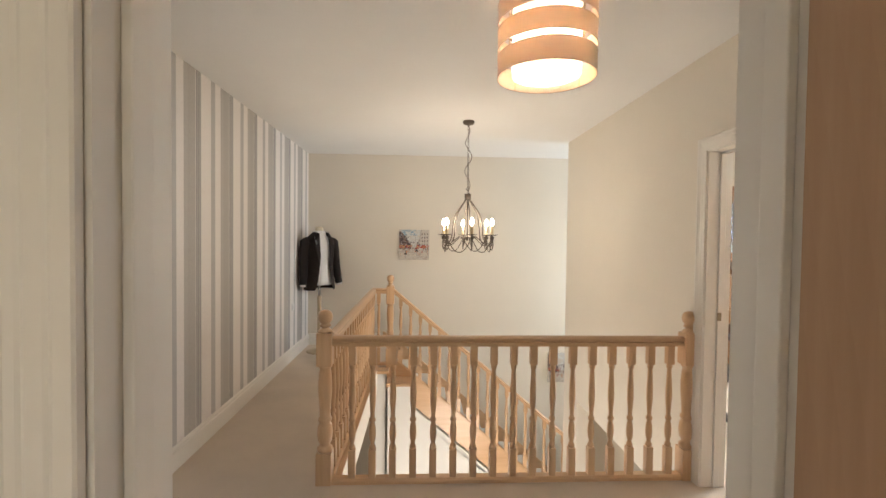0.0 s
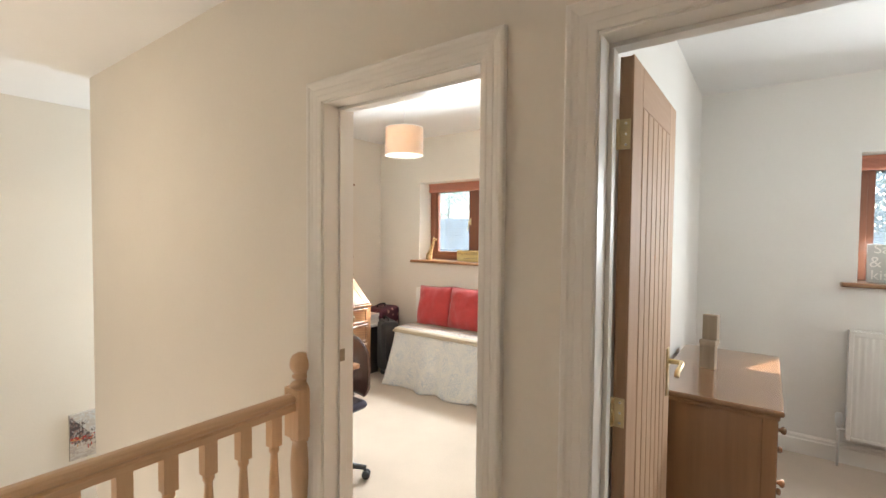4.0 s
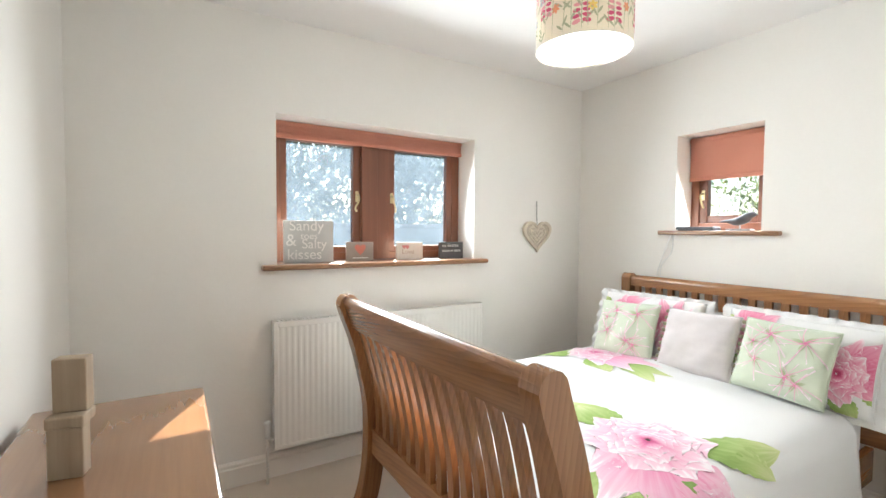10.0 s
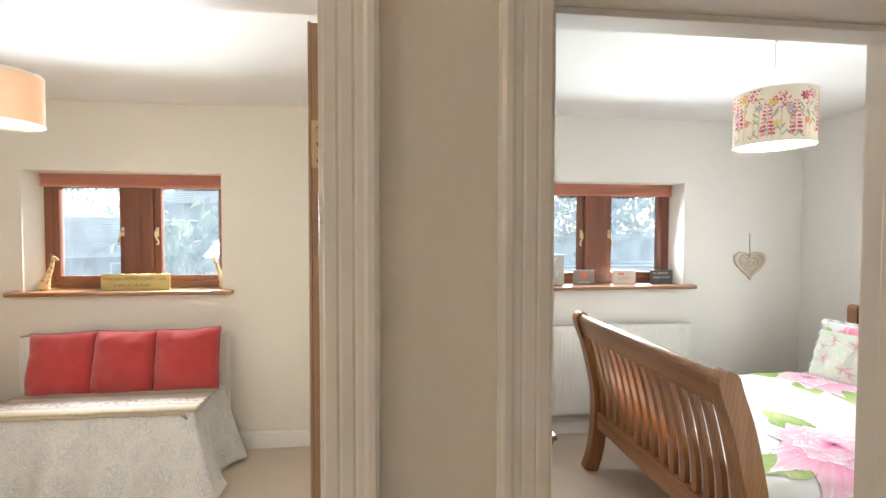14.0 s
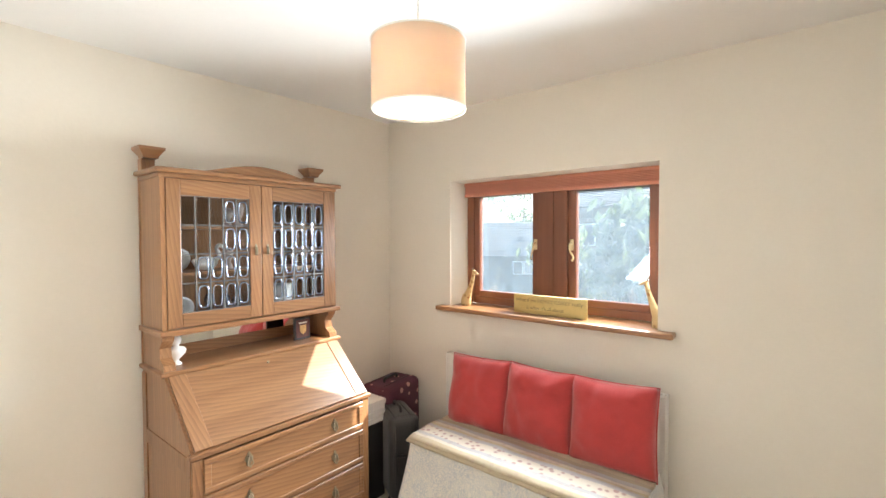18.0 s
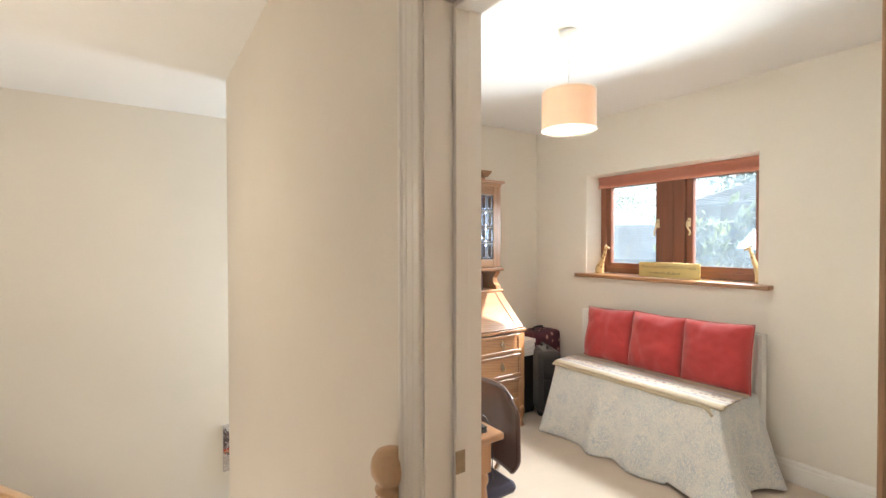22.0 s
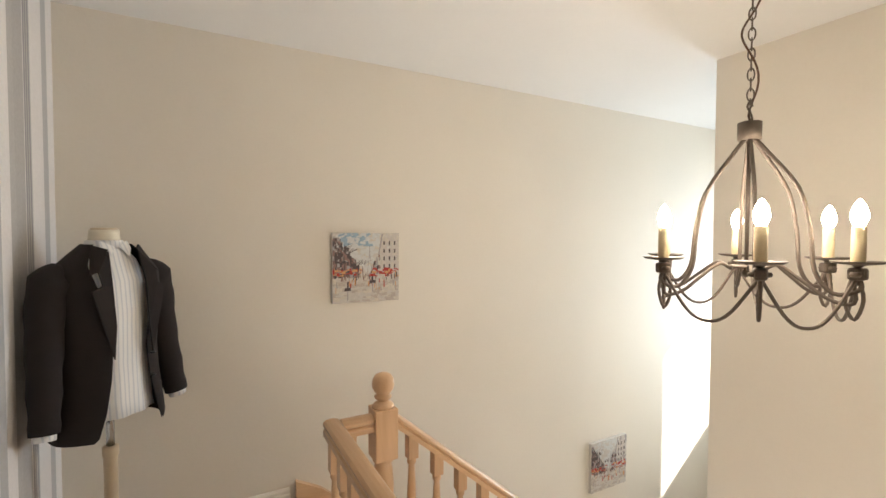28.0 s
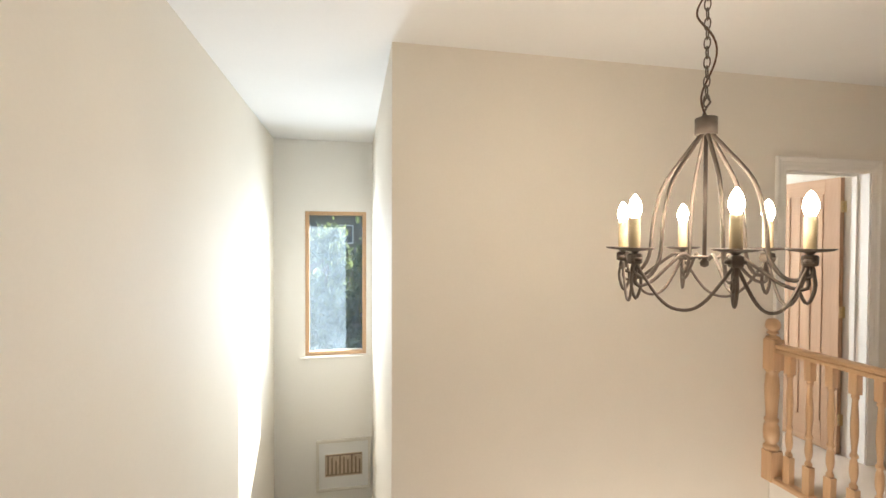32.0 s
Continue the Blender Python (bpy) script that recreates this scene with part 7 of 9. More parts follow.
def west_window():
    w = tagged(new("window_5"), "dark timber window with deep white reveal", "window", "", "structure")
    for a, b, z0, z1 in ((-4.88, -4.24, 0.98, 2.06), (-4.20, -3.72, 0.65, 2.06)):
        y = 6.16
        fr = part("casement", bx(a, a + 0.07, y - 0.04, y + 0.04, z0, z1, 0.005), M_FRAME["z"], w)
        part("stile", bx(b - 0.07, b, y - 0.04, y + 0.04, z0, z1, 0.005), M_FRAME["z"], fr)
        part("rail", bx(a + 0.07, b - 0.07, y - 0.04, y + 0.039, z0, z0 + 0.07, 0.005), M_FRAME["x"], fr)
        part("rail", bx(a + 0.07, b - 0.07, y - 0.04, y + 0.039, z1 - 0.07, z1, 0.005), M_FRAME["x"], fr)
        p = part("pane", bx(a + 0.065, b - 0.065, y + 0.0, y + 0.004, z0 + 0.065, z1 - 0.065), M_GLASS, fr)
        p.visible_shadow = False
    part("boxed_ledge", bx(-4.88, -4.13, 5.82, 6.12, 0.60, 0.95), M_WHITE_WALL, w, "white boxed window ledge")
    part("ledge_top", bx(-4.88, -4.11, 5.79, 6.12, 0.95, 0.98, 0.006), M_FRAME["x"], w, "dark timber ledge top")
    part("low_sill", bx(-4.11, -3.70, 5.90, 6.12, 0.62, 0.65, 0.006), M_FRAME["x"], w)


def text_on(parent, words, place, turn, size, mat, name="lettering"):
    """Words as a mesh, from the built-in font, lying in the plane that turn gives."""
    cu = bpy.data.curves.new(name, "FONT")
    cu.body, cu.size, cu.extrude, cu.align_x, cu.align_y = words, size, 0.0008, "LEFT", "BOTTOM"
    tmp = bpy.data.objects.new(name, cu)
    scene.collection.objects.link(tmp)
    me = bpy.data.meshes.new_from_object(tmp.evaluated_get(bpy.context.evaluated_depsgraph_get()))
    bpy.data.objects.remove(tmp)
    me.materials.append(mat)
    ob = new(name, me)
    ob.parent = parent
    ob.matrix_basis = Matrix.Translation(place) @ turn
    return ob


FACE_W = pose(0, 0, 0, 90, 0, -90)      # writing that is read looking east


def sill_things():
    z = WZ[0] + 0.028
    xs = XO + 0.085
    ink = plain("cream_lettering", (0.80, 0.78, 0.74), 0.6)
    # the large sign with four lines
    s = thing("wooden_sign", (xs, 0.486, z), "grey wooden sign with white lettering on the window board", "sign", "sill signs")
    part("board", bx(-0.012, 0.012, -0.147, 0.147, 0, 0.252, 0.002), plain("grey_board_paint", (0.50, 0.50, 0.48), 0.6, 0.06, 12), s)
    for words, yy, zz, size in (("Sandy", 0.118, 0.175, 0.088), ("toes", 0.052, 0.130, 0.058), ("&", 0.138, 0.082, 0.10), ("Salty", 0.045, 0.070, 0.080), ("kisses", 0.130, 0.004, 0.088)):
        text_on(s, words, (-0.0135, yy, zz), FACE_W, size, ink)
    s = thing("small_sign", (xs, 0.165, z), "small grey sign with a red heart", "sign", "sill signs")
    part("board", bx(-0.01, 0.01, -0.09, 0.09, 0, 0.122, 0.002), plain("taupe_board_paint", (0.34, 0.29, 0.25), 0.6, 0.1, 14), s)
    bm = bmesh.new()
    prism(bm, [(-0.036 * math.sin(a) ** 3, 0.078 + 0.0025 * (13 * math.cos(a) - 5 * math.cos(2 * a) - 2 * math.cos(3 * a))) for a in (2 * math.pi * i / 32 for i in range(32))], "x", -0.0125, -0.0102)
    part("heart", bm, plain("faded_red_paint", (0.62, 0.20, 0.15), 0.6), s)
    part("script_bar", bx(-0.0115, -0.0102, -0.05, 0.05, 0.018, 0.024), ink, s)
    s = thing("small_sign", (xs, -0.19, z), "small white sign with pink hearts", "sign", "sill signs")
    part("board", bx(-0.01, 0.01, -0.098, 0.098, 0, 0.118, 0.002), plain("pale_board_paint", (0.74, 0.68, 0.60), 0.6, 0.05, 14), s)
    pinkm = plain("pink_red_paint", (0.70, 0.25, 0.25), 0.6)
    for hy in (0.045, 0.02):
        bm = bmesh.new()
        prism(bm, [(hy - 0.014 * math.sin(a) ** 3, 0.088 + 0.001 * (13 * math.cos(a) - 5 * math.cos(2 * a) - 2 * math.cos(3 * a))) for a in (2 * math.pi * i / 24 for i in range(24))], "x", -0.0125, -0.0102)
        part("heart", bm, pinkm, s)
    text_on(s, "Love", (-0.0115, 0.062, 0.03), FACE_W, 0.048, plain("tan_lettering", (0.55, 0.42, 0.34), 0.6))
    s = thing("small_sign", (xs, -0.523, z), "small charcoal sign with white lettering", "sign", "sill signs")
    part("board", bx(-0.01, 0.01, -0.098, 0.098, 0, 0.118, 0.002), plain("charcoal_board_paint", (0.09, 0.085, 0.085), 0.6, 0.1, 14), s)
    text_on(s, "my favorite", (-0.0115, 0.080, 0.078), FACE_W, 0.030, ink)
    text_on(s, "story is ours", (-0.0115, 0.080, 0.042), FACE_W, 0.030, ink)
    # heart hanging on the wall
    h = thing("hanging_heart", (XO, -1.258, 1.385), "carved cream wooden heart hanging on a cord", "wall ornament")
    M = plain("limewashed_wood", (0.66, 0.58, 0.46), 0.7, 0.12, 30, 200, 0.3)
    def heart(k):
        return [(0.0090 * k * 16 * math.sin(a) ** 3, 0.0085 * k * (13 * math.cos(a) - 5 * math.cos(2 * a) - 2 * math.cos(3 * a) - 0.6 * math.cos(4 * a))) for a in (2 * math.pi * i / 40 for i in range(40))]
    bm = bmesh.new()
    o, q = heart(1.0), heart(0.82)
    for a, b in ((-0.024, -0.002),):
        A, B, C, D = [[bm.verts.new((x, u, v)) for u, v in r] for x, r in ((a, o), (a, q), (b, o), (b, q))]
        for i in range(40):
            j = (i + 1) % 40
            for s1, s2 in ((A, B), (C, D), (A, C), (B, D)):
                bm.faces.new((s1[i], s1[j], s2[j], s2[i]))
    part("rim", bm, M, h)
    bm = bmesh.new()
    prism(bm, heart(0.84), "x", -0.012, -0.004)
    part("backing", bm, plain("pale_heart_wood", (0.52, 0.45, 0.35), 0.75, 0.12, 30, 200, 0.3), h)
    bm = bmesh.new()
    for k, r0 in ((0.60, 0.005), (0.36, 0.005)):
        tube(bm, [(-0.013, u, v - 0.004) for u, v in heart(k)], r0, 6, loop=True)
    for s in (-1, 1):
        for i in range(4):
            tube(bm, curve([(-0.013, 0, -0.09 + i * 0.035), (-0.013, s * 0.03, -0.05 + i * 0.035), (-0.013, s * (0.075 - abs(i - 2) * 0.012), -0.03 + i * 0.036), (-0.013, s * 0.055, 0.0 + i * 0.03), (-0.013, s * 0.04, -0.02 + i * 0.034)], 12), 0.0042, 6)
    part("carving", bm, M, h)
    bm = bmesh.new()
    tube(bm, [(-0.012, 0, 0.05), (-0.010, 0.002, 0.15), (-0.004, 0, 0.255)], 0.003, 6)
    part("cord", bm, plain("grey_cord", (0.35, 0.33, 0.30), 0.9), h)
    # bird and box on the side window board
    zb = 1.4175
    b = thing("bird_ornament", (3.345, -1.82, zb), "dark grey metal bird on a stand on the sill", "ornament")
    bm = bmesh.new()
    prof = curve([(0.13, 0, 0.055), (0.07, 0, 0.06), (0.02, 0, 0.055), (-0.03, 0, 0.075), (-0.055, 0, 0.095), (-0.078, 0, 0.10), (-0.10, 0, 0.096)], 14)
    tube(bm, prof, [0.002, 0.006, 0.010, 0.016, 0.022, 0.026, 0.028, 0.028, 0.026, 0.022, 0.02, 0.02, 0.016, 0.006, 0.002], 12)
    part("body", bm, plain("dark_grey_metal", (0.06, 0.06, 0.065), 0.6, 0.1, 20, 200, 0.1, 0.0), b)
    bm = bmesh.new()
    tube(bm, [(0, 0, 0.012), (0, 0, 0.05)], 0.004, 8)
    box(bm, -0.07, 0.07, -0.03, 0.03, 0, 0.012, 0.003)
    part("stand", bm, plain("grey_stone", (0.40, 0.40, 0.40), 0.6), b)
    r = thing("router", (3.60, -1.80, zb), "flat black electronic box with cables on the sill", "router")
    part("case", bx(-0.13, 0.13, -0.05, 0.05, 0.0, 0.026, 0.005), M_BLACK, r)
    bm = bmesh.new()
    tube(bm, curve([(0.12, 0.04, 0.01), (0.13, 0.075, -0.02), (0.17, 0.07, -0.12), (0.22, 0.065, -0.25), (0.25, 0.06, -0.36)], 16), 0.003, 6)
    tube(bm, curve([(0.10, 0.04, 0.01), (0.11, 0.078, -0.02), (0.13, 0.07, -0.15), (0.20, 0.068, -0.24), (0.21, 0.06, -0.36)], 16), 0.003, 6)
    part("cables", bm, M_WHITE_PLASTIC, r, "thin white cables")
    # study sill: two giraffes and a brass plaque
    spot = nodes_of("giraffe_wood")
    m, n, l, bs = spot
    v = n.new("ShaderNodeTexVoronoi")
    v.inputs["Scale"].default_value = 38
    tc = n.new("ShaderNodeTexCoord")
    l.new(tc.outputs["Object"], v.inputs["Vector"])
    l.new(ramp(n, l, v.outputs["Distance"], [(0.3, (0.36, 0.20, 0.07)), (0.45, (0.62, 0.47, 0.24))]), bs.inputs["Base Color"])
    bs.inputs["Roughness"].default_value = 0.5
    for gx, gy, way in ((XO + 0.075, 4.25, -1), (XO + 0.075, 3.055, 1)):
        g = thing("giraffe_ornament", (gx, gy, z), "carved spotted wooden giraffe on the sill", "ornament", "giraffe pair")
        bm = bmesh.new()
        tube(bm, curve([(0, -way * 0.035, 0.0), (0, -way * 0.03, 0.05), (0, -way * 0.012, 0.09), (0, way * 0.015, 0.16), (0, way * 0.03, 0.215), (0, way * 0.035, 0.235)], 14), [0.036, 0.037, 0.036, 0.034, 0.030, 0.026, 0.021, 0.017, 0.015, 0.0135, 0.0125, 0.012, 0.012, 0.0125, 0.013], 14)
        tube(bm, curve([(0, way * 0.028, 0.238), (0, way * 0.045, 0.235), (0, way * 0.07, 0.222)], 6), [0.014, 0.016, 0.015, 0.013, 0.011, 0.009, 0.006], 10)
        part("body", bm, m, g)
        bm = bmesh.new()
        for s in (-0.007, 0.007):
            tube(bm, [(s, way * 0.028, 0.245), (s * 1.3, way * 0.024, 0.268)], 0.0028, 6)
        part("horns", bm, plain("dark_horn", (0.12, 0.07, 0.04), 0.5), g)
    p = thing("brass_plaque", (XO + 0.05, 3.64, z), "long brass plaque with engraved words on the sill", "sign")
    pl = part("plate", bx(-0.006, 0.006, -0.24, 0.24, 0.0, 0.118, 0.002), plain("satin_brass", (0.62, 0.50, 0.22), 0.38, 0.08, 16, 200, 0.1, 0.8), p)
    eng = plain("engraved_dark", (0.22, 0.17, 0.07), 0.5)
    text_on(p, "What if the HOKEY COKEY really", (-0.0065, 0.226, 0.067), FACE_W, 0.031, eng)
    text_on(p, "is what it's all about", (-0.0065, 0.15, 0.022), FACE_W, 0.031, eng)


# ---- study things ----
M_RED = fabric("red_velvet", (0.46, 0.045, 0.045), 350, 0.14, 0.95, 0.45)


def damask_mat():
    """Pale cloth with an all-over scrolling blue-grey damask."""
    m, n, l, b = nodes_of("damask_cloth")
    tc, mp, add = n.new("ShaderNodeTexCoord"), n.new("ShaderNodeMapping"), n.new("ShaderNodeVectorMath")
    wob = n.new("ShaderNodeTexNoise")
    wob.inputs["Scale"].default_value, wob.inputs["Detail"].default_value = 9.0, 2.0
    l.new(tc.outputs["Object"], wob.inputs["Vector"])
    add.operation = "MULTIPLY_ADD"
    l.new(wob.outputs["Color"], add.inputs[0])
    add.inputs[1].default_value = (0.05, 0.05, 0.05)
    l.new(tc.outputs["Object"], add.inputs[2])
    l.new(add.outputs[0], mp.inputs[0])
    mp.inputs["Scale"].default_value, mp.inputs["Rotation"].default_value = (1.0, 1.0, 0.8), (radians(45), 0, 0)
    v, w = n.new("ShaderNodeTexVoronoi"), n.new("ShaderNodeTexNoise")
    v.inputs["Scale"].default_value, v.inputs["Randomness"].default_value = 5.2, 0.1
    w.inputs["Scale"].default_value, w.inputs["Detail"].default_value, w.inputs["Distortion"].default_value = 19.0, 1.5, 3.6
    l.new(mp.outputs[0], v.inputs["Vector"])
    l.new(mp.outputs[0], w.inputs["Vector"])
    rings = ramp(n, l, v.outputs["Distance"], [(0.0, (1, 1, 1)), (0.38, (1, 1, 1)), (0.48, (0.55, 0.55, 0.55)), (0.58, (0.75, 0.75, 0.75)), (0.7, (0.95, 0.95, 0.95))])
    scroll = ramp(n, l, w.outputs[0], [(0.33, (1, 1, 1)), (0.38, (0.1, 0.1, 0.1)), (0.43, (0.1, 0.1, 0.1)), (0.46, (1, 1, 1)), (0.54, (1, 1, 1)), (0.57, (0.1, 0.1, 0.1)), (0.62, (0.1, 0.1, 0.1)), (0.66, (1, 1, 1))])
    k = mixc(n, l, 1.0, rings, scroll, "MULTIPLY")
    c = mixc(n, l, k, (0.79, 0.75, 0.67), (0.49, 0.525, 0.565))
    l.new(mixc(n, l, 0.15, c, ramp(n, l, noise_tex(n, l, 300, 2), [(0.3, (0.5, 0.47, 0.42)), (0.7, (0.85, 0.82, 0.76))])), b.inputs["Base Color"])
    b.inputs["Roughness"].default_value, b.inputs["Sheen Weight"].default_value = 0.9, 0.2
    bumped(n, l, b, k, 0.2, 0.002)
    return m


def runner_mat():
    """Folded throw with lengthwise bands of blue, cream and gold and a row of small motifs."""
    m, n, l, b = nodes_of("banded_throw")
    tc, sep, mp, fr = n.new("ShaderNodeTexCoord"), n.new("ShaderNodeSeparateXYZ"), n.new("ShaderNodeMapRange"), None
    l.new(tc.outputs["Object"], sep.inputs[0])
    mp.inputs[1].default_value, mp.inputs[2].default_value = 3.925, 4.29
    l.new(sep.outputs[0], mp.inputs[0])
    B, C, G, Gd, R = (0.44, 0.43, 0.43), (0.62, 0.56, 0.47), (0.52, 0.44, 0.31), (0.42, 0.36, 0.26), (0.40, 0.28, 0.26)
    c = ramp(n, l, mp.outputs[0], [(0, G), (0.10, C), (0.16, B), (0.24, C), (0.46, B), (0.54, G), (0.60, C), (0.66, B), (0.74, Gd), (0.82, G), (0.95, C)], True)
    v = n.new("ShaderNodeTexVoronoi")
    v.inputs["Scale"].default_value, v.inputs["Randomness"].default_value = 26.0, 0.8
    l.new(tc.outputs["Object"], v.inputs["Vector"])
    mot = ramp(n, l, v.outputs["Distance"], [(0.25, (1, 1, 1)), (0.40, (0, 0, 0))])
    band = ramp(n, l, mp.outputs[0], [(0, (0.25,) * 3), (0.24, (1,) * 3), (0.46, (0.25,) * 3)], True)
    k = mixc(n, l, 1.0, mot, band, "MULTIPLY")
    l.new(mixc(n, l, k, c, R), b.inputs["Base Color"])
    b.inputs["Roughness"].default_value = 0.9
    bumped(n, l, b, noise_tex(n, l, 260, 2), 0.35, 0.002)
    return m


def draped_chest():
    x0, x1, y0, y1, h = 3.95, 4.44, 2.98, 4.165, 0.525
    c = thing("blanket_chest", (0, 0, 0), "long low chest hidden under a pale damask cloth", "chest")
    part("body", bx(x0 + 0.02, x1, y0 + 0.03, y1 - 0.03, 0.0, h - 0.01, 0.01), M_OLD["y"], c)
    t = thing("damask_cloth", (0, 0, 0), "pale cream and blue-grey damask cloth draped to the floor", "cloth")
    bm = bmesh.new()
    # profile round the four sides: the top sheet and its skirt in one net
    def edge(a):
        """Rounded rectangle, a from 0 to 1, starting at the back south corner and passing the front."""
        L = [(x1, y0), (x0, y0), (x0, y1), (x1, y1)]
        seg = [abs(x1 - x0), abs(y1 - y0), abs(x1 - x0)]
        s = a * sum(seg)
        for (p, q, d) in zip(L, L[1:], seg):
            if s <= d:
                u = s / d
                return (p[0] + (q[0] - p[0]) * u, p[1] + (q[1] - p[1]) * u)
            s -= d
        return L[-1]
    def f(u, v):
        px, py = edge(u)
        cx, cy = x1, (y0 + y1) / 2
        if v < 0.35:
            k = v / 0.35
            nz = noise.noise(Vector((px * 6, py * 6, k * 2))) * 0.004
            return (cx + (px - cx) * k, cy + (py - cy) * k, h + nz)
        g = (v - 0.35) / 0.65
        outx = -1 if abs(px - x0) < 0.02 else 0.15
        # two lobes of spare cloth at the south end, with a deep fold between them
        end = min(1.0, max(0.0, 1 - (py - y0) / 0.24))
        across = (px - x0) / (x1 - x0)
        oy = -end * end * (0.75 + 0.35 * math.cos(2 * math.pi * across / 0.85))
        if abs(py - y1) < 0.06:
            oy = 0.35
        fold = 0.032 * math.sin(py * 17 + 2 * noise.noise(Vector((py * 3, 0, 0)))) + 0.018 * noise.noise(Vector((px * 8, py * 8, 3)))
        out = 0.012 + 0.10 * g ** 1.2
        droop = 0.012 * math.sin(min(g * 6, 1) * math.pi / 2)
        nx = px + outx * (out + fold * g)
        ny = py + oy * (0.010 + 0.145 * g ** 1.15 + fold * g)
        z = h - droop - (h - 0.012) * g
        if py < y0 + 0.25 and g > 0.85:
            z += 0.03 * (g - 0.85) / 0.15 * (0.5 + 0.5 * math.sin(px * 21))
        return (nx, ny, max(z, 0.006))
    grid(bm, 150, 34, f)
    bmesh.ops.remove_doubles(bm, verts=bm.verts, dist=1e-4)
    ob = part("cover", bm, damask_mat(), t)
    so = ob.modifiers.new("thickness", "SOLIDIFY")
    so.thickness, so.offset = 0.004, 1
    r = thing("folded_throw", (0, 0, 0), "folded banded throw in cream, blue and gold on the chest", "throw")
    M = runner_mat()
    for k, (za, ya, yb, xa, xb) in enumerate(((0.536, 3.00, 4.19, 3.925, 4.285), (0.551, 2.945, 4.18, 3.935, 4.29))):
        bm = bmesh.new()
        def g(u, v, za=za, ya=ya, yb=yb, xa=xa, xb=xb):
            y = ya + (yb - ya) * u + 0.01 * noise.noise(Vector((v * 3, u * 4, k)))
            z = za + 0.006 * noise.noise(Vector((u * 9, v * 5, k * 7)))
            x = xa + (xb - xa) * v
            if v < 0.12:
                z -= 0.018 * (1 - v / 0.12) ** 2
                x -= 0.004
            if u < 0.04:
                z -= 0.035 * (1 - u / 0.04) ** 2 * (1 - k)
            return (x, y, z)
        grid(bm, 60, 20, g)
        ob = part("fold", bm, M, r)
        so = ob.modifiers.new("thickness", "SOLIDIFY")
        so.thickness, so.offset = 0.010, 1
    for i, (y, tw, s, w) in enumerate(((3.957, 2, 0, 0.42), (3.562, -1, 1, 0.40), (3.16, 2, 2, 0.42))):
        cushion("red_cushion", pose(4.315, y, 0.745 + 0.006 * s, 0, 0, 90) @ pose(0, 0, 0, 12, tw, 0), w + 0.01, 0.425, 0.17, M_RED, "plump red velvet cushion leaning on the radiator", "red cushions", 70 + s)


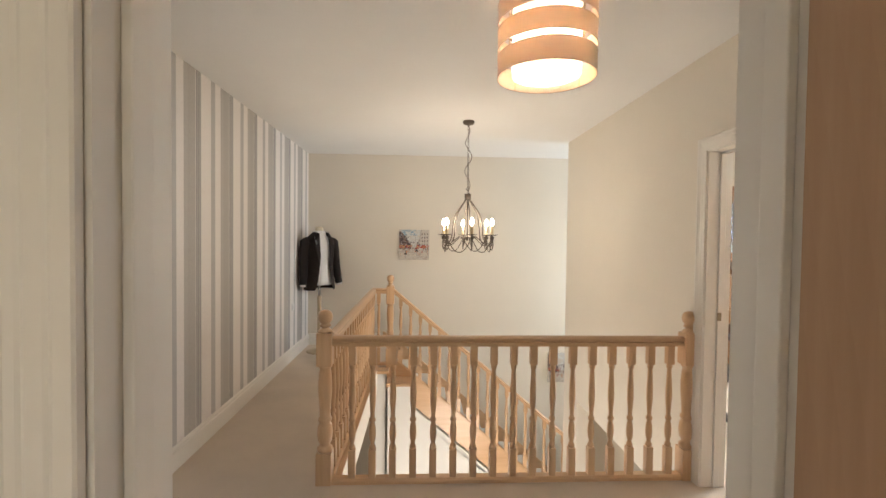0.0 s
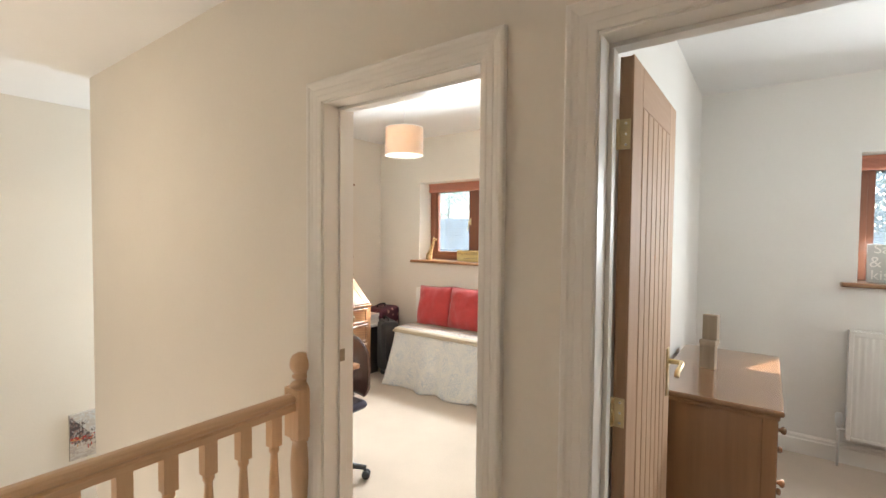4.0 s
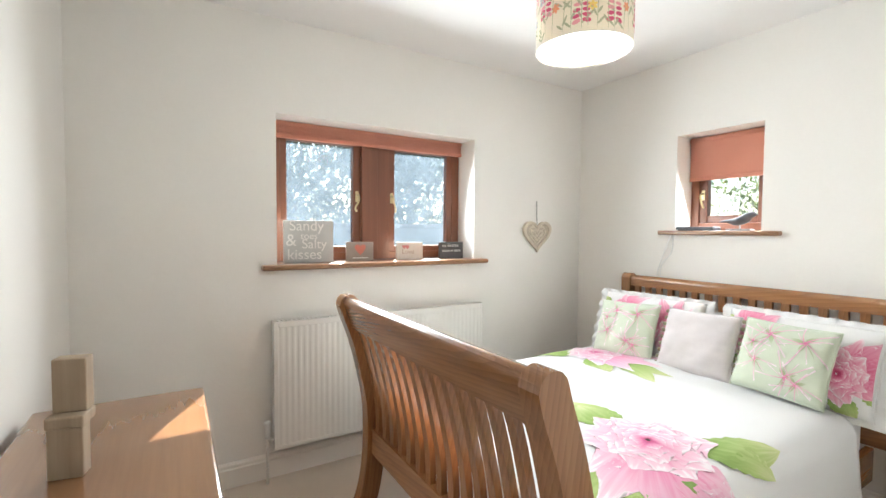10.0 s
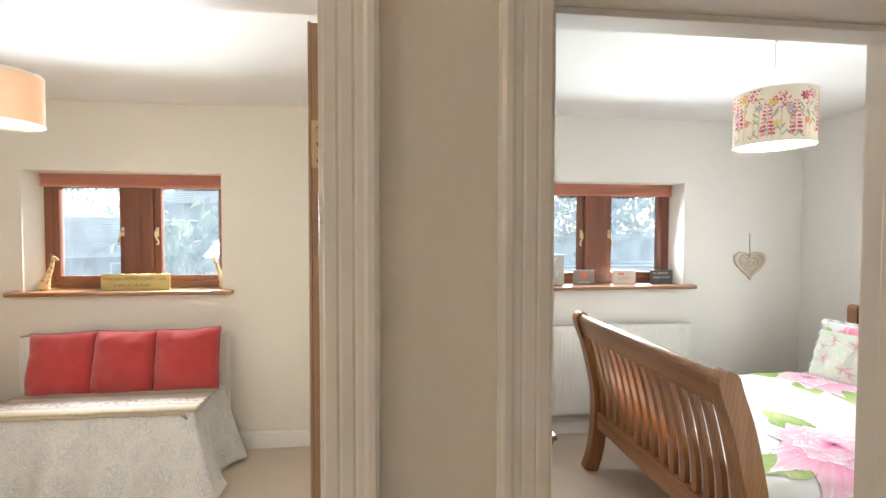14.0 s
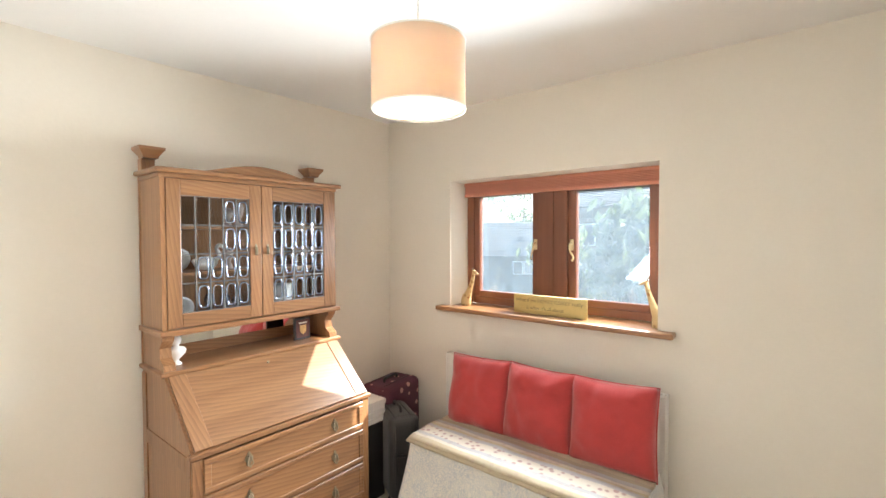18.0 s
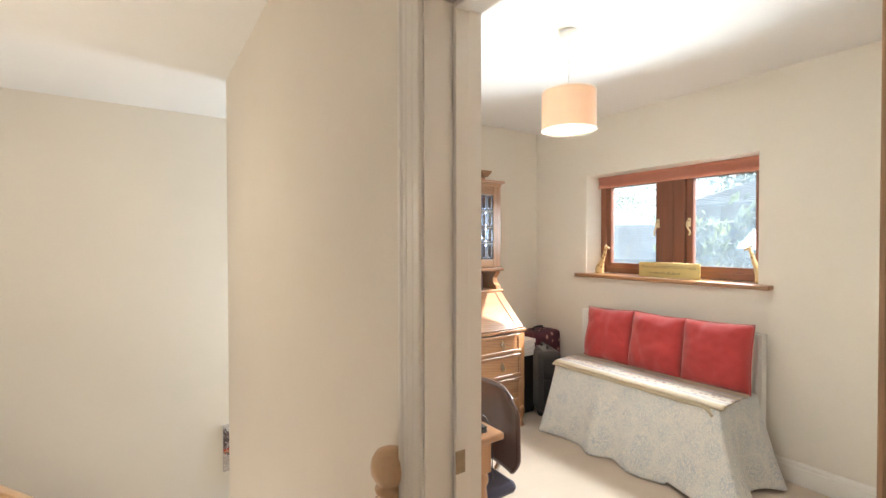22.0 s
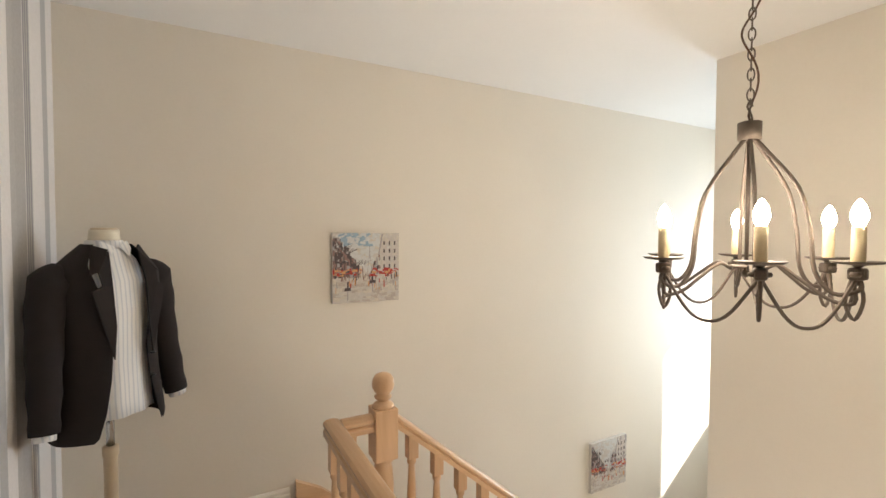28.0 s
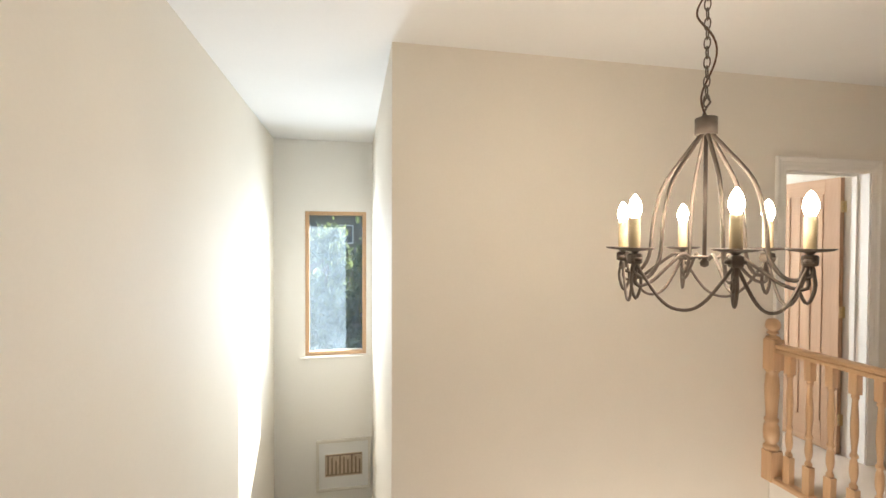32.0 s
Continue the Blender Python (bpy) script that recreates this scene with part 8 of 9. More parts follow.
def suitcases():
    spots = nodes_of("spotted_case_fabric")
    m, n, l, b = spots
    v, tc = n.new("ShaderNodeTexVoronoi"), n.new("ShaderNodeTexCoord")
    v.inputs["Scale"].default_value = 13.0
    l.new(tc.outputs["Object"], v.inputs["Vector"])
    l.new(ramp(n, l, v.outputs["Distance"], [(0.24, (0.62, 0.36, 0.30)), (0.27, (0.10, 0.025, 0.045))]), b.inputs["Base Color"])
    b.inputs["Roughness"].default_value = 0.7
    def case(name, place, turn, w, d, h, mat, trim, label, spin):
        c = thing(name, place, label, "suitcase", "suitcases", turn)
        part("shell", bx(-w / 2, w / 2, -d / 2, d / 2, 0.035, h, 0.045, 4), mat, c)
        bm = bmesh.new()
        for yy in (-d * 0.22, d * 0.3):
            pts = []
            for k in range(40):
                a = 2 * math.pi * k / 40
                q = lambda t: math.copysign(abs(t) ** 0.28, t)
                pts.append((q(math.cos(a)) * (w / 2 + 0.001), yy, 0.035 + (h - 0.035) * (0.5 + 0.5 * q(math.sin(a)) * 1.002)))
            tube(bm, pts, 0.006, 6, loop=True)
        part("piping", bm, trim, c)
        part("pocket", bx(-w * 0.38, w * 0.38, -d / 2 - 0.012, -d / 2 + 0.01, 0.09, h * 0.62, 0.012, 3), mat, c)
        bm = bmesh.new()
        tube(bm, curve([(-0.07, 0, h - 0.003), (-0.06, 0, h + 0.026), (0.06, 0, h + 0.026), (0.07, 0, h - 0.003)], 14), 0.010, 8)
        part("carry_handle", bm, M_BLACK, c)
        bm = bmesh.new()
        tube(bm, curve([(-w / 2 + 0.0, -0.06, h * 0.6), (-w / 2 - 0.028, -0.05, h * 0.6), (-w / 2 - 0.028, 0.05, h * 0.6), (-w / 2 + 0.0, 0.06, h * 0.6)], 12), 0.009, 8)
        part("side_handle", bm, M_BLACK, c)
        for sx in (-1, 1):
            bm = bmesh.new()
            lathe(bm, [(0.008, -0.012), (0.028, -0.012), (0.03, 0), (0.028, 0.012), (0.008, 0.012)], 18)
            bmesh.ops.transform(bm, matrix=pose(sx * (w / 2 - 0.06), d / 2 - 0.03, 0.03, 0, 90), verts=bm.verts)
            part("wheel", bm, M_BLACK, c)
        part("foot", bx(-w / 2 + 0.04, w / 2 - 0.04, -d / 2 + 0.02, -d / 2 + 0.05, 0.0, 0.04, 0.004), M_BLACK, c)
        return c
    case("suitcase", (4.37, 4.78, 0), 8, 0.40, 0.26, 0.66, m, fabric("dark_plum_piping", (0.05, 0.015, 0.025)), "plum suitcase with a pattern of pale pink spots", 0)
    k = case("suitcase", (4.20, 4.54, 0), 62, 0.34, 0.20, 0.56, fabric("black_case_nylon", (0.035, 0.033, 0.034), 600, 0.1, 0.6), M_BLACK, "black fabric suitcase standing upright", 1)
    part("label_tag", bx(-0.05, -0.03, -0.115, -0.112, 0.06, 0.11, 0.001), M_OLD_BRASS, k, "small brass tag")
    b = thing("paper_box", (4.02, 4.72, 0), "black box with a stack of white papers on it", "box")
    part("box", bx(-0.11, 0.11, -0.13, 0.17, 0, 0.50, 0.006), M_BLACK, b)
    for i in range(4):
        part("paper_stack", bx(-0.115 + 0.004 * (i % 2), 0.115, -0.14 + 0.006 * (i % 3), 0.17, 0.50 + i * 0.035, 0.533 + i * 0.035, 0.003), M_WHITE_PLASTIC, b)


def desk():
    d = thing("writing_desk", (0, 0, 0), "small pine desk with turned legs against the study wall", "desk")
    x0, x1, y0, y1, h = XR + 0.04, 2.428, 3.08, 4.16, 0.75
    part("top", bx(x0, x1, y0, y1, h - 0.028, h, 0.008, 3), M_PINE2["y"], d)
    for a, b, c, e in ((x0 + 0.05, x1 - 0.05, y0 + 0.05, y0 + 0.07), (x0 + 0.05, x1 - 0.05, y1 - 0.07, y1 - 0.05), (x0 + 0.05, x0 + 0.07, y0 + 0.07, y1 - 0.07), (x1 - 0.07, x1 - 0.05, y0 + 0.07, y1 - 0.07)):
        part("apron", bx(a, b, c, e, h - 0.13, h - 0.028, 0.002), M_PINE2["y"], d)
    for x in (x0 + 0.065, x1 - 0.065):
        for y in (y0 + 0.065, y1 - 0.065):
            bm = bmesh.new()
            box(bm, x - 0.028, x + 0.028, y - 0.028, y + 0.028, h - 0.16, h - 0.03, 0.002)
            lathe(bm, [(0.016, 0), (0.018, 0.04), (0.024, 0.10), (0.020, 0.16), (0.028, 0.18), (0.028, 0.20), (0.020, 0.22), (0.026, 0.34), (0.030, 0.44), (0.024, 0.50), (0.020, 0.53), (0.029, 0.55), (0.029, 0.57), (0.022, 0.59), (0.028, 0.595)], 18, (x, y, 0))
            part("leg", bm, M_PINE2["z"], d)
    # printer
    z = h
    p = thing("printer", (2.12, 3.905, z), "white inkjet printer with paper in its rear tray", "printer", turn=0)
    W = plain("printer_white", (0.64, 0.64, 0.64), 0.4, 0.02, 8, 200, 0.05)
    bm = bmesh.new()
    vs = [(-0.17, -0.215), (0.20, -0.215), (0.20, 0.215), (-0.17, 0.215)]
    box(bm, -0.15, 0.19, -0.21, 0.21, 0.0, 0.155, 0.022, 4)
    part("body", bm, W, p)
    part("scanner_lid", bx(-0.135, 0.192, -0.205, 0.205, 0.1545, 0.175, 0.008, 3), W, p)
    part("control_panel", bx(0.12, 0.18, -0.14, 0.02, 0.175, 0.177), plain("panel_grey", (0.72, 0.72, 0.72), 0.3), p)
    bm = bmesh.new()
    for i in range(6):
        box(bm, 0.135, 0.15, -0.12 + i * 0.022, -0.108 + i * 0.022, 0.177, 0.1785)
    part("buttons", bm, plain("button_grey", (0.35, 0.35, 0.36), 0.4), p)
    t = part("rear_tray", bx(-0.012, 0.0, -0.13, 0.13, 0, 0.20, 0.003), M_BLACK, p)
    t.matrix_basis = pose(-0.14, 0, 0.13, 0, -42, 0)
    s = part("paper", bx(0.002, 0.008, -0.105, 0.105, 0.01, 0.285), W, p, "sheets of white paper")
    s.matrix_basis = pose(-0.14, 0, 0.13, 0, -42, 0)
    # laptop, calculators, mouse
    k = thing("laptop", (2.255, 3.37, z), "closed black laptop on the desk", "laptop", turn=-4)
    part("base", bx(-0.135, 0.135, -0.245, 0.20, 0.0, 0.014, 0.004), M_BLACK, k)
    part("lid", bx(-0.135, 0.135, -0.245, 0.20, 0.015, 0.024, 0.004), M_BLACK, k)
    c = thing("desk_calculator", (2.245, 3.41, z + 0.024), "beige desk calculator with grey and pink keys", "calculator", turn=82)
    part("case", bx(-0.075, 0.075, -0.105, 0.105, 0, 0.022, 0.006, 3), plain("beige_plastic", (0.66, 0.58, 0.44), 0.5), c)
    keyg, keyp = plain("key_grey", (0.45, 0.46, 0.48), 0.5), plain("key_pink", (0.70, 0.20, 0.22), 0.5)
    for i in range(5):
        for j in range(5):
            part("key", bx(-0.06 + i * 0.025, -0.042 + i * 0.025, -0.09 + j * 0.024, -0.075 + j * 0.024, 0.022, 0.027, 0.002, 1), keyp if i > 2 and j == 0 else keyg, c)
    part("display", bx(-0.06, 0.06, 0.045, 0.09, 0.022, 0.024), plain("display_grey", (0.22, 0.25, 0.22), 0.2), c)
    c = thing("pocket_calculator", (2.195, 3.405, z + 0.0515), "small black and gold pocket calculator lying on another", "calculator", turn=24)
    part("case", bx(-0.035, 0.035, -0.055, 0.055, 0, 0.009, 0.002), M_BLACK, c)
    part("face", bx(-0.033, 0.033, -0.053, 0.053, 0.009, 0.0105), plain("gold_face", (0.55, 0.46, 0.26), 0.3, metal=0.7), c)
    part("display", bx(-0.025, 0.025, 0.012, 0.038, 0.0105, 0.0115), plain("lcd_grey", (0.30, 0.33, 0.28), 0.2), c)
    mo = thing("computer_mouse", (2.30, 3.215, z + 0.024), "black computer mouse with a cable", "mouse", turn=-60)
    bm = bmesh.new()
    def ms(u, v):
        a, r = 2 * math.pi * u, v
        x, y = 0.043 * r * math.cos(a), 0.064 * r * math.sin(a)
        return (x, y, 0.004 + 0.034 * math.sqrt(max(0, 1 - r ** 2.4)) * (1 + 0.25 * math.sin(a) * -0.6))
    grid(bm, 28, 10, ms)
    bmesh.ops.remove_doubles(bm, verts=bm.verts, dist=1e-5)
    part("shell", bm, M_BLACK, mo)
    bm = bmesh.new()
    lathe(bm, [(0.006, -0.004), (0.008, 0), (0.006, 0.004)], 14)
    bmesh.ops.transform(bm, matrix=pose(0, 0.025, 0.034, 0, 90), verts=bm.verts)
    part("wheel", bm, M_CHROME, mo)
    bm = bmesh.new()
    tube(bm, curve([(0, 0.054, 0.008), (0.02, 0.10, 0.004), (0.07, 0.13, -0.016), (0.10, 0.12, -0.10), (0.11, 0.10, -0.25)], 18), 0.0022, 6)
    part("cable", bm, M_BLACK, mo)
    # bowl of clips, stapler and glasses
    b = thing("clip_bowl", (2.15, 3.645, z), "small clear tub of coloured pens and clips", "tub")
    bm = bmesh.new()
    lathe(bm, [(0.002, 0.001), (0.036, 0.002), (0.048, 0.045), (0.050, 0.047), (0.047, 0.044), (0.035, 0.004), (0.002, 0.003)], 28, close=False)
    part("tub", bm, plain("frosted_plastic", (0.70, 0.70, 0.70), 0.3), b)
    rnd = random.Random(5)
    for i, col in enumerate(((0.20, 0.10, 0.45), (0.10, 0.55, 0.20), (0.75, 0.75, 0.10), (0.75, 0.15, 0.35), (0.12, 0.5, 0.25), (0.18, 0.10, 0.5))):
        a = rnd.uniform(0, 3.1)
        zz = 0.038 + 0.006 * i / 2
        bm = bmesh.new()
        tube(bm, [(-0.042 * math.cos(a), -0.042 * math.sin(a), zz), (0.042 * math.cos(a), 0.042 * math.sin(a), zz + 0.008)], 0.006, 8)
        part("pen", bm, plain("pen_colour", col, 0.4), b)
    s = thing("stapler", (2.30, 3.73, z), "black stapler standing open on the desk", "stapler", turn=-58)
    part("base", bx(-0.02, 0.02, -0.085, 0.085, 0, 0.016, 0.005), M_BLACK, s)
    q = part("arm", bx(-0.017, 0.017, -0.09, 0.085, 0.0, 0.024, 0.006), M_BLACK, s)
    q.matrix_basis = pose(0, 0.0, 0.028, 14)
    q = part("button", bx(-0.005, 0.005, -0.02, -0.008, 0.016, 0.030), plain("red_plastic", (0.6, 0.03, 0.03), 0.4), s)
    g = thing("reading_glasses", (2.265, 3.635, z), "folded wire reading glasses", "glasses", turn=24)
    for sx in (-0.03, 0.03):
        bm = bmesh.new()
        tube(bm, [(sx + 0.024 * math.cos(a), 0, 0.024 + 0.02 * math.sin(a)) for a in (2 * math.pi * i / 20 for i in range(20))], 0.0016, 6, loop=True)
        part("rim", bm, M_CHROME, g)
        bm = bmesh.new()
        tube(bm, [(sx * 1.8, 0, 0.03), (sx * 1.7, 0.05, 0.028), (-sx * 0.6, 0.065, 0.008)], 0.0014, 6)
        part("temple", bm, M_BLACK, g)
    # two black tubes leaning in the corner behind the desk
    for i, (xb, xt, zt) in enumerate(((1.955, 1.845 + 0.03, 1.62), (2.01, 1.93, 1.50))):
        tb = thing("poster_tube", (0, 0, 0), "black cardboard tube leaning against the wall", "tube", "leaning tubes")
        bm = bmesh.new()
        tube(bm, [(xb + 0.10, 4.52 + i * 0.05, 0.03), (xt + 0.0, 4.90 + i * 0.03, zt)], 0.032, 16)
        part("tube", bm, M_BLACK, tb)
        bm = bmesh.new()
        e = Vector((xt - xb - 0.10, 0.38, zt - 0.03)).normalized()
        top = Vector((xt, 4.90 + i * 0.03, zt))
        tube(bm, [top - e * 0.05, top + e * 0.004], 0.0345, 16)
        part("end_cap", bm, M_BLACK, tb)
    # swivel chair drawn up to the desk
    c = thing("desk_chair", (2.395, 3.375, 0), "swivel chair with a dark brown wooden back and navy seat", "chair", turn=0)
    dk = wood("dark_brown_ply", (0.075, 0.032, 0.022), (0.045, 0.018, 0.012), "z", 0.3, 1.0, 0.4)
    bm = bmesh.new()
    def back(u, v):
        s = 2 * u - 1
        w = 0.198 * (1 - max(0, (v - 0.6) / 0.4) ** 4 * 0.30) * (1 - max(0, (0.25 - v) / 0.25) ** 2 * 0.25)
        y = s * w
        z = 0.47 + 0.372 * v - 0.035 * max(0, (v - 0.5) / 0.5) * s ** 4
        return (0.215 + 0.025 * (1 - s * s) - 0.01 * v, y, z)
    grid(bm, 20, 20, back)
    ob = part("backrest", bm, dk, c)
    so = ob.modifiers.new("thickness", "SOLIDIFY")
    so.thickness = 0.014
    part("seat", bx(-0.22, 0.19, -0.21, 0.21, 0.42, 0.475, 0.03, 4), fabric("navy_upholstery", (0.055, 0.05, 0.085), 400), c)
    bm = bmesh.new()
    tube(bm, curve([(0.05, 0, 0.41), (0.20, 0, 0.40), (0.265, 0, 0.46), (0.262, 0, 0.60)], 12), 0.012, 8)
    part("back_bracket", bm, M_CHROME, c)
    bm = bmesh.new()
    lathe(bm, [(0.03, 0.08), (0.03, 0.22), (0.018, 0.22), (0.018, 0.42)], 18)
    part("gas_column", bm, M_BLACK, c)
    for i in range(5):
        a = 2 * math.pi * i / 5 + 0.3
        bm = bmesh.new()
        tube(bm, [(0.02 * math.cos(a), 0.02 * math.sin(a), 0.10), (0.27 * math.cos(a), 0.27 * math.sin(a), 0.065)], [0.022, 0.015], 10)
        leg = part("base_leg", bm, M_BLACK, c)
        bm = bmesh.new()
        for o in (-0.014, 0.014):
            lathe(bm, [(0.006, -0.008), (0.024, -0.008), (0.025, 0), (0.024, 0.008), (0.006, 0.008)], 16, (0, 0, o))
        bmesh.ops.transform(bm, matrix=pose(0.27 * math.cos(a), 0.27 * math.sin(a), 0.0255, 90, 0, math.degrees(a)), verts=bm.verts)
        part("castor", bm, M_BLACK, leg)


M_PINE2 = {a: wood("pine_desk_" + a, (0.45, 0.245, 0.125), (0.32, 0.155, 0.072), a, 0.35, 0.8, 0.3) for a in "xyz"}


def cabinet_contents():
    china = plain("white_china", (0.82, 0.81, 0.78), 0.2, 0.02, 10, 100, 0.02)
    xa, y = 2.855, 4.84
    rows = (1.285, 1.54, 1.76)
    def plate(x, z, r, tilt=-14):
        p = thing("china_plate", (x, y + 0.035, z), "white china plate propped in the cabinet", "plate", "cabinet plates")
        bm = bmesh.new()
        lathe(bm, [(0.002, 0), (r * 0.6, 0.0), (r * 0.68, 0.006), (r, 0.014), (r, 0.018), (r * 0.66, 0.010), (0.002, 0.005)], 32, close=False)
        bmesh.ops.transform(bm, matrix=pose(0, 0, r, 90 + tilt * -1, 0, 0), verts=bm.verts)
        part("dish", bm, china, p)
        bm = bmesh.new()
        for i in range(3):
            lathe(bm, [(0.012 - 0.003 * i, 0), (0.012 - 0.003 * i, 0.002)], 10, (-0.02 + 0.018 * i, 0.014 * (i - 1), 0.007))
        bmesh.ops.transform(bm, matrix=pose(0, 0, r, 90 + tilt * -1, 0, 0), verts=bm.verts)
        part("print", bm, plain("green_glaze", (0.18, 0.25, 0.20), 0.3), p)
    plate(xa + 0.16, rows[0], 0.068)
    plate(xa + 0.155, rows[1], 0.060)
    plate(xa + 0.62, rows[0], 0.05)
    s = thing("china_swan", (xa + 0.285, y, rows[1] + 0.0), "small white china swan in the cabinet", "ornament")
    bm = bmesh.new()
    tube(bm, curve([(-0.07, 0, 0.05), (-0.03, 0, 0.035), (0.02, 0, 0.035), (0.05, 0, 0.04)], 10), [0.006, 0.016, 0.026, 0.032, 0.036, 0.038, 0.036, 0.032, 0.028, 0.02, 0.012], 14)
    tube(bm, curve([(0.045, 0, 0.045), (0.065, 0, 0.075), (0.05, 0, 0.105), (0.062, 0, 0.125), (0.085, 0, 0.115)], 14), 0.010, 10)
    part("body", bm, china, s)
    for i, (x, z, h) in enumerate(((0.40, rows[1], 0.11), (0.46, rows[2], 0.13), (0.40, rows[2], 0.10), (0.11, rows[2], 0.09), (0.30, rows[0], 0.13), (0.38, rows[0], 0.12), (0.44, rows[0], 0.10))):
        g = thing("glass_vase" if i > 3 else "china_figurine", (xa + x, y + 0.01, z), "small glass vessel in the cabinet" if i > 3 else "small china figurine in the cabinet", "glass" if i > 3 else "figurine", "cabinet ornaments")
        bm = bmesh.new()
        lathe(bm, [(0.002, 0), (0.024, 0), (0.022, 0.01), (0.010, h * 0.35), (0.022, h * 0.55), (0.026, h * 0.8), (0.016, h), (0.002, h)], 18)
        part("body", bm, M_BEVEL_GLASS if i > 3 else plain("tinted_china", (0.55, 0.45, 0.38), 0.3, 0.2, 60), g)
    for x, w in ((0.60, 0.055), (0.70, 0.07)):
        g = thing("china_jug", (xa + x, y, rows[0]), "white china mug in the cabinet", "mug", "cabinet mugs")
        bm = bmesh.new()
        lathe(bm, [(0.002, 0), (w * 0.75, 0), (w * 0.8, 0.02), (w * 0.8, 0.15), (w * 0.74, 0.15), (w * 0.72, 0.02), (0.002, 0.012)], 26, close=False)
        part("body", bm, china, g)
    # on the desk shelf: bust, framed crest, small clock
    b = thing("marble_bust", (2.975, 4.80, 1.097), "small white plaster bust on the bureau shelf", "bust")
    bm = bmesh.new()
    lathe(bm, [(0.002, 0), (0.026, 0), (0.024, 0.010), (0.012, 0.022), (0.016, 0.034), (0.040, 0.06), (0.046, 0.08), (0.036, 0.096), (0.014, 0.104), (0.014, 0.112), (0.022, 0.122), (0.026, 0.14), (0.022, 0.158), (0.008, 0.168), (0.001, 0.169)], 20)
    bmesh.ops.scale(bm, vec=(1, 0.72, 0.85), verts=bm.verts)
    part("figure", bm, china, b)
    f = thing("crest_plaque", (3.66, 4.80, 1.097), "small dark wooden plaque with a painted crest", "plaque", turn=4)
    q = part("panel", bx(-0.055, 0.055, -0.01, 0.01, 0, 0.13, 0.003), M_BLACK, f)
    part("border", bx(-0.046, 0.046, -0.012, -0.010, 0.012, 0.118), plain("dark_maroon", (0.10, 0.03, 0.025), 0.4), f)
    bm = bmesh.new()
    prism(bm, [(-0.022, 0.085), (0.022, 0.085), (0.022, 0.05), (0.0, 0.028), (-0.022, 0.05)], "y", -0.0145, -0.0122)
    part("crest", bm, plain("crest_gold", (0.55, 0.32, 0.12), 0.4, 0.4, 90), f)
    part("ribbon_bar", bx(-0.03, 0.03, -0.014, -0.0122, 0.095, 0.103), plain("pale_ribbon", (0.6, 0.55, 0.45), 0.5), f)


def shoe_rack():
    r = thing("shoe_rack", (2.78, 1.86, 0), "narrow metal shoe rack with black shoes by the study wall", "shoe rack")
    bm = bmesh.new()
    for x in (-0.2, 0.2):
        for y in (-0.12, 0.12):
            tube(bm, [(x, y, 0), (x, y, 0.62)], 0.009, 8)
    for z in (0.12, 0.34, 0.56):
        for y in (-0.12, -0.04, 0.04, 0.12):
            tube(bm, [(-0.2, y, z), (0.2, y, z)], 0.005, 6)
    part("frame", bm, M_CHROME, r)
    rnd = random.Random(3)
    for z in (0.125, 0.345, 0.565):
        for k in range(4):
            s = thing("shoe", (2.78 - 0.15 + k * 0.10, 1.86, z + 0.003), "black leather shoe on the rack", "shoe", "shoes on the rack")
            bm = bmesh.new()
            def sh(u, v):
                a = 2 * math.pi * u
                L = -0.12 + 0.24 * v
                w = 0.040 * math.sin(math.pi * min(max(v * 0.9 + 0.07, 0), 1)) ** 0.6
                hgt = 0.085 - 0.05 * max(0, (0.75 - abs(v - 1)) / 0.75) if v > 0.4 else 0.085 - 0.045 * (1 - v / 0.4) ** 0.5
                hgt = 0.045 + 0.05 * max(0.0, v - 0.45) / 0.55
                return (w * math.cos(a), -L, 0.012 + hgt * (0.5 + 0.5 * math.sin(a)))
            grid(bm, 16, 12, sh)
            part("upper", bm, plain("black_leather", (0.02, 0.02, 0.022), 0.35, 0.2, 20), s)
            part("sole", bx(-0.038, 0.038, -0.118, 0.118, 0.0, 0.014, 0.005), M_BLACK, s)


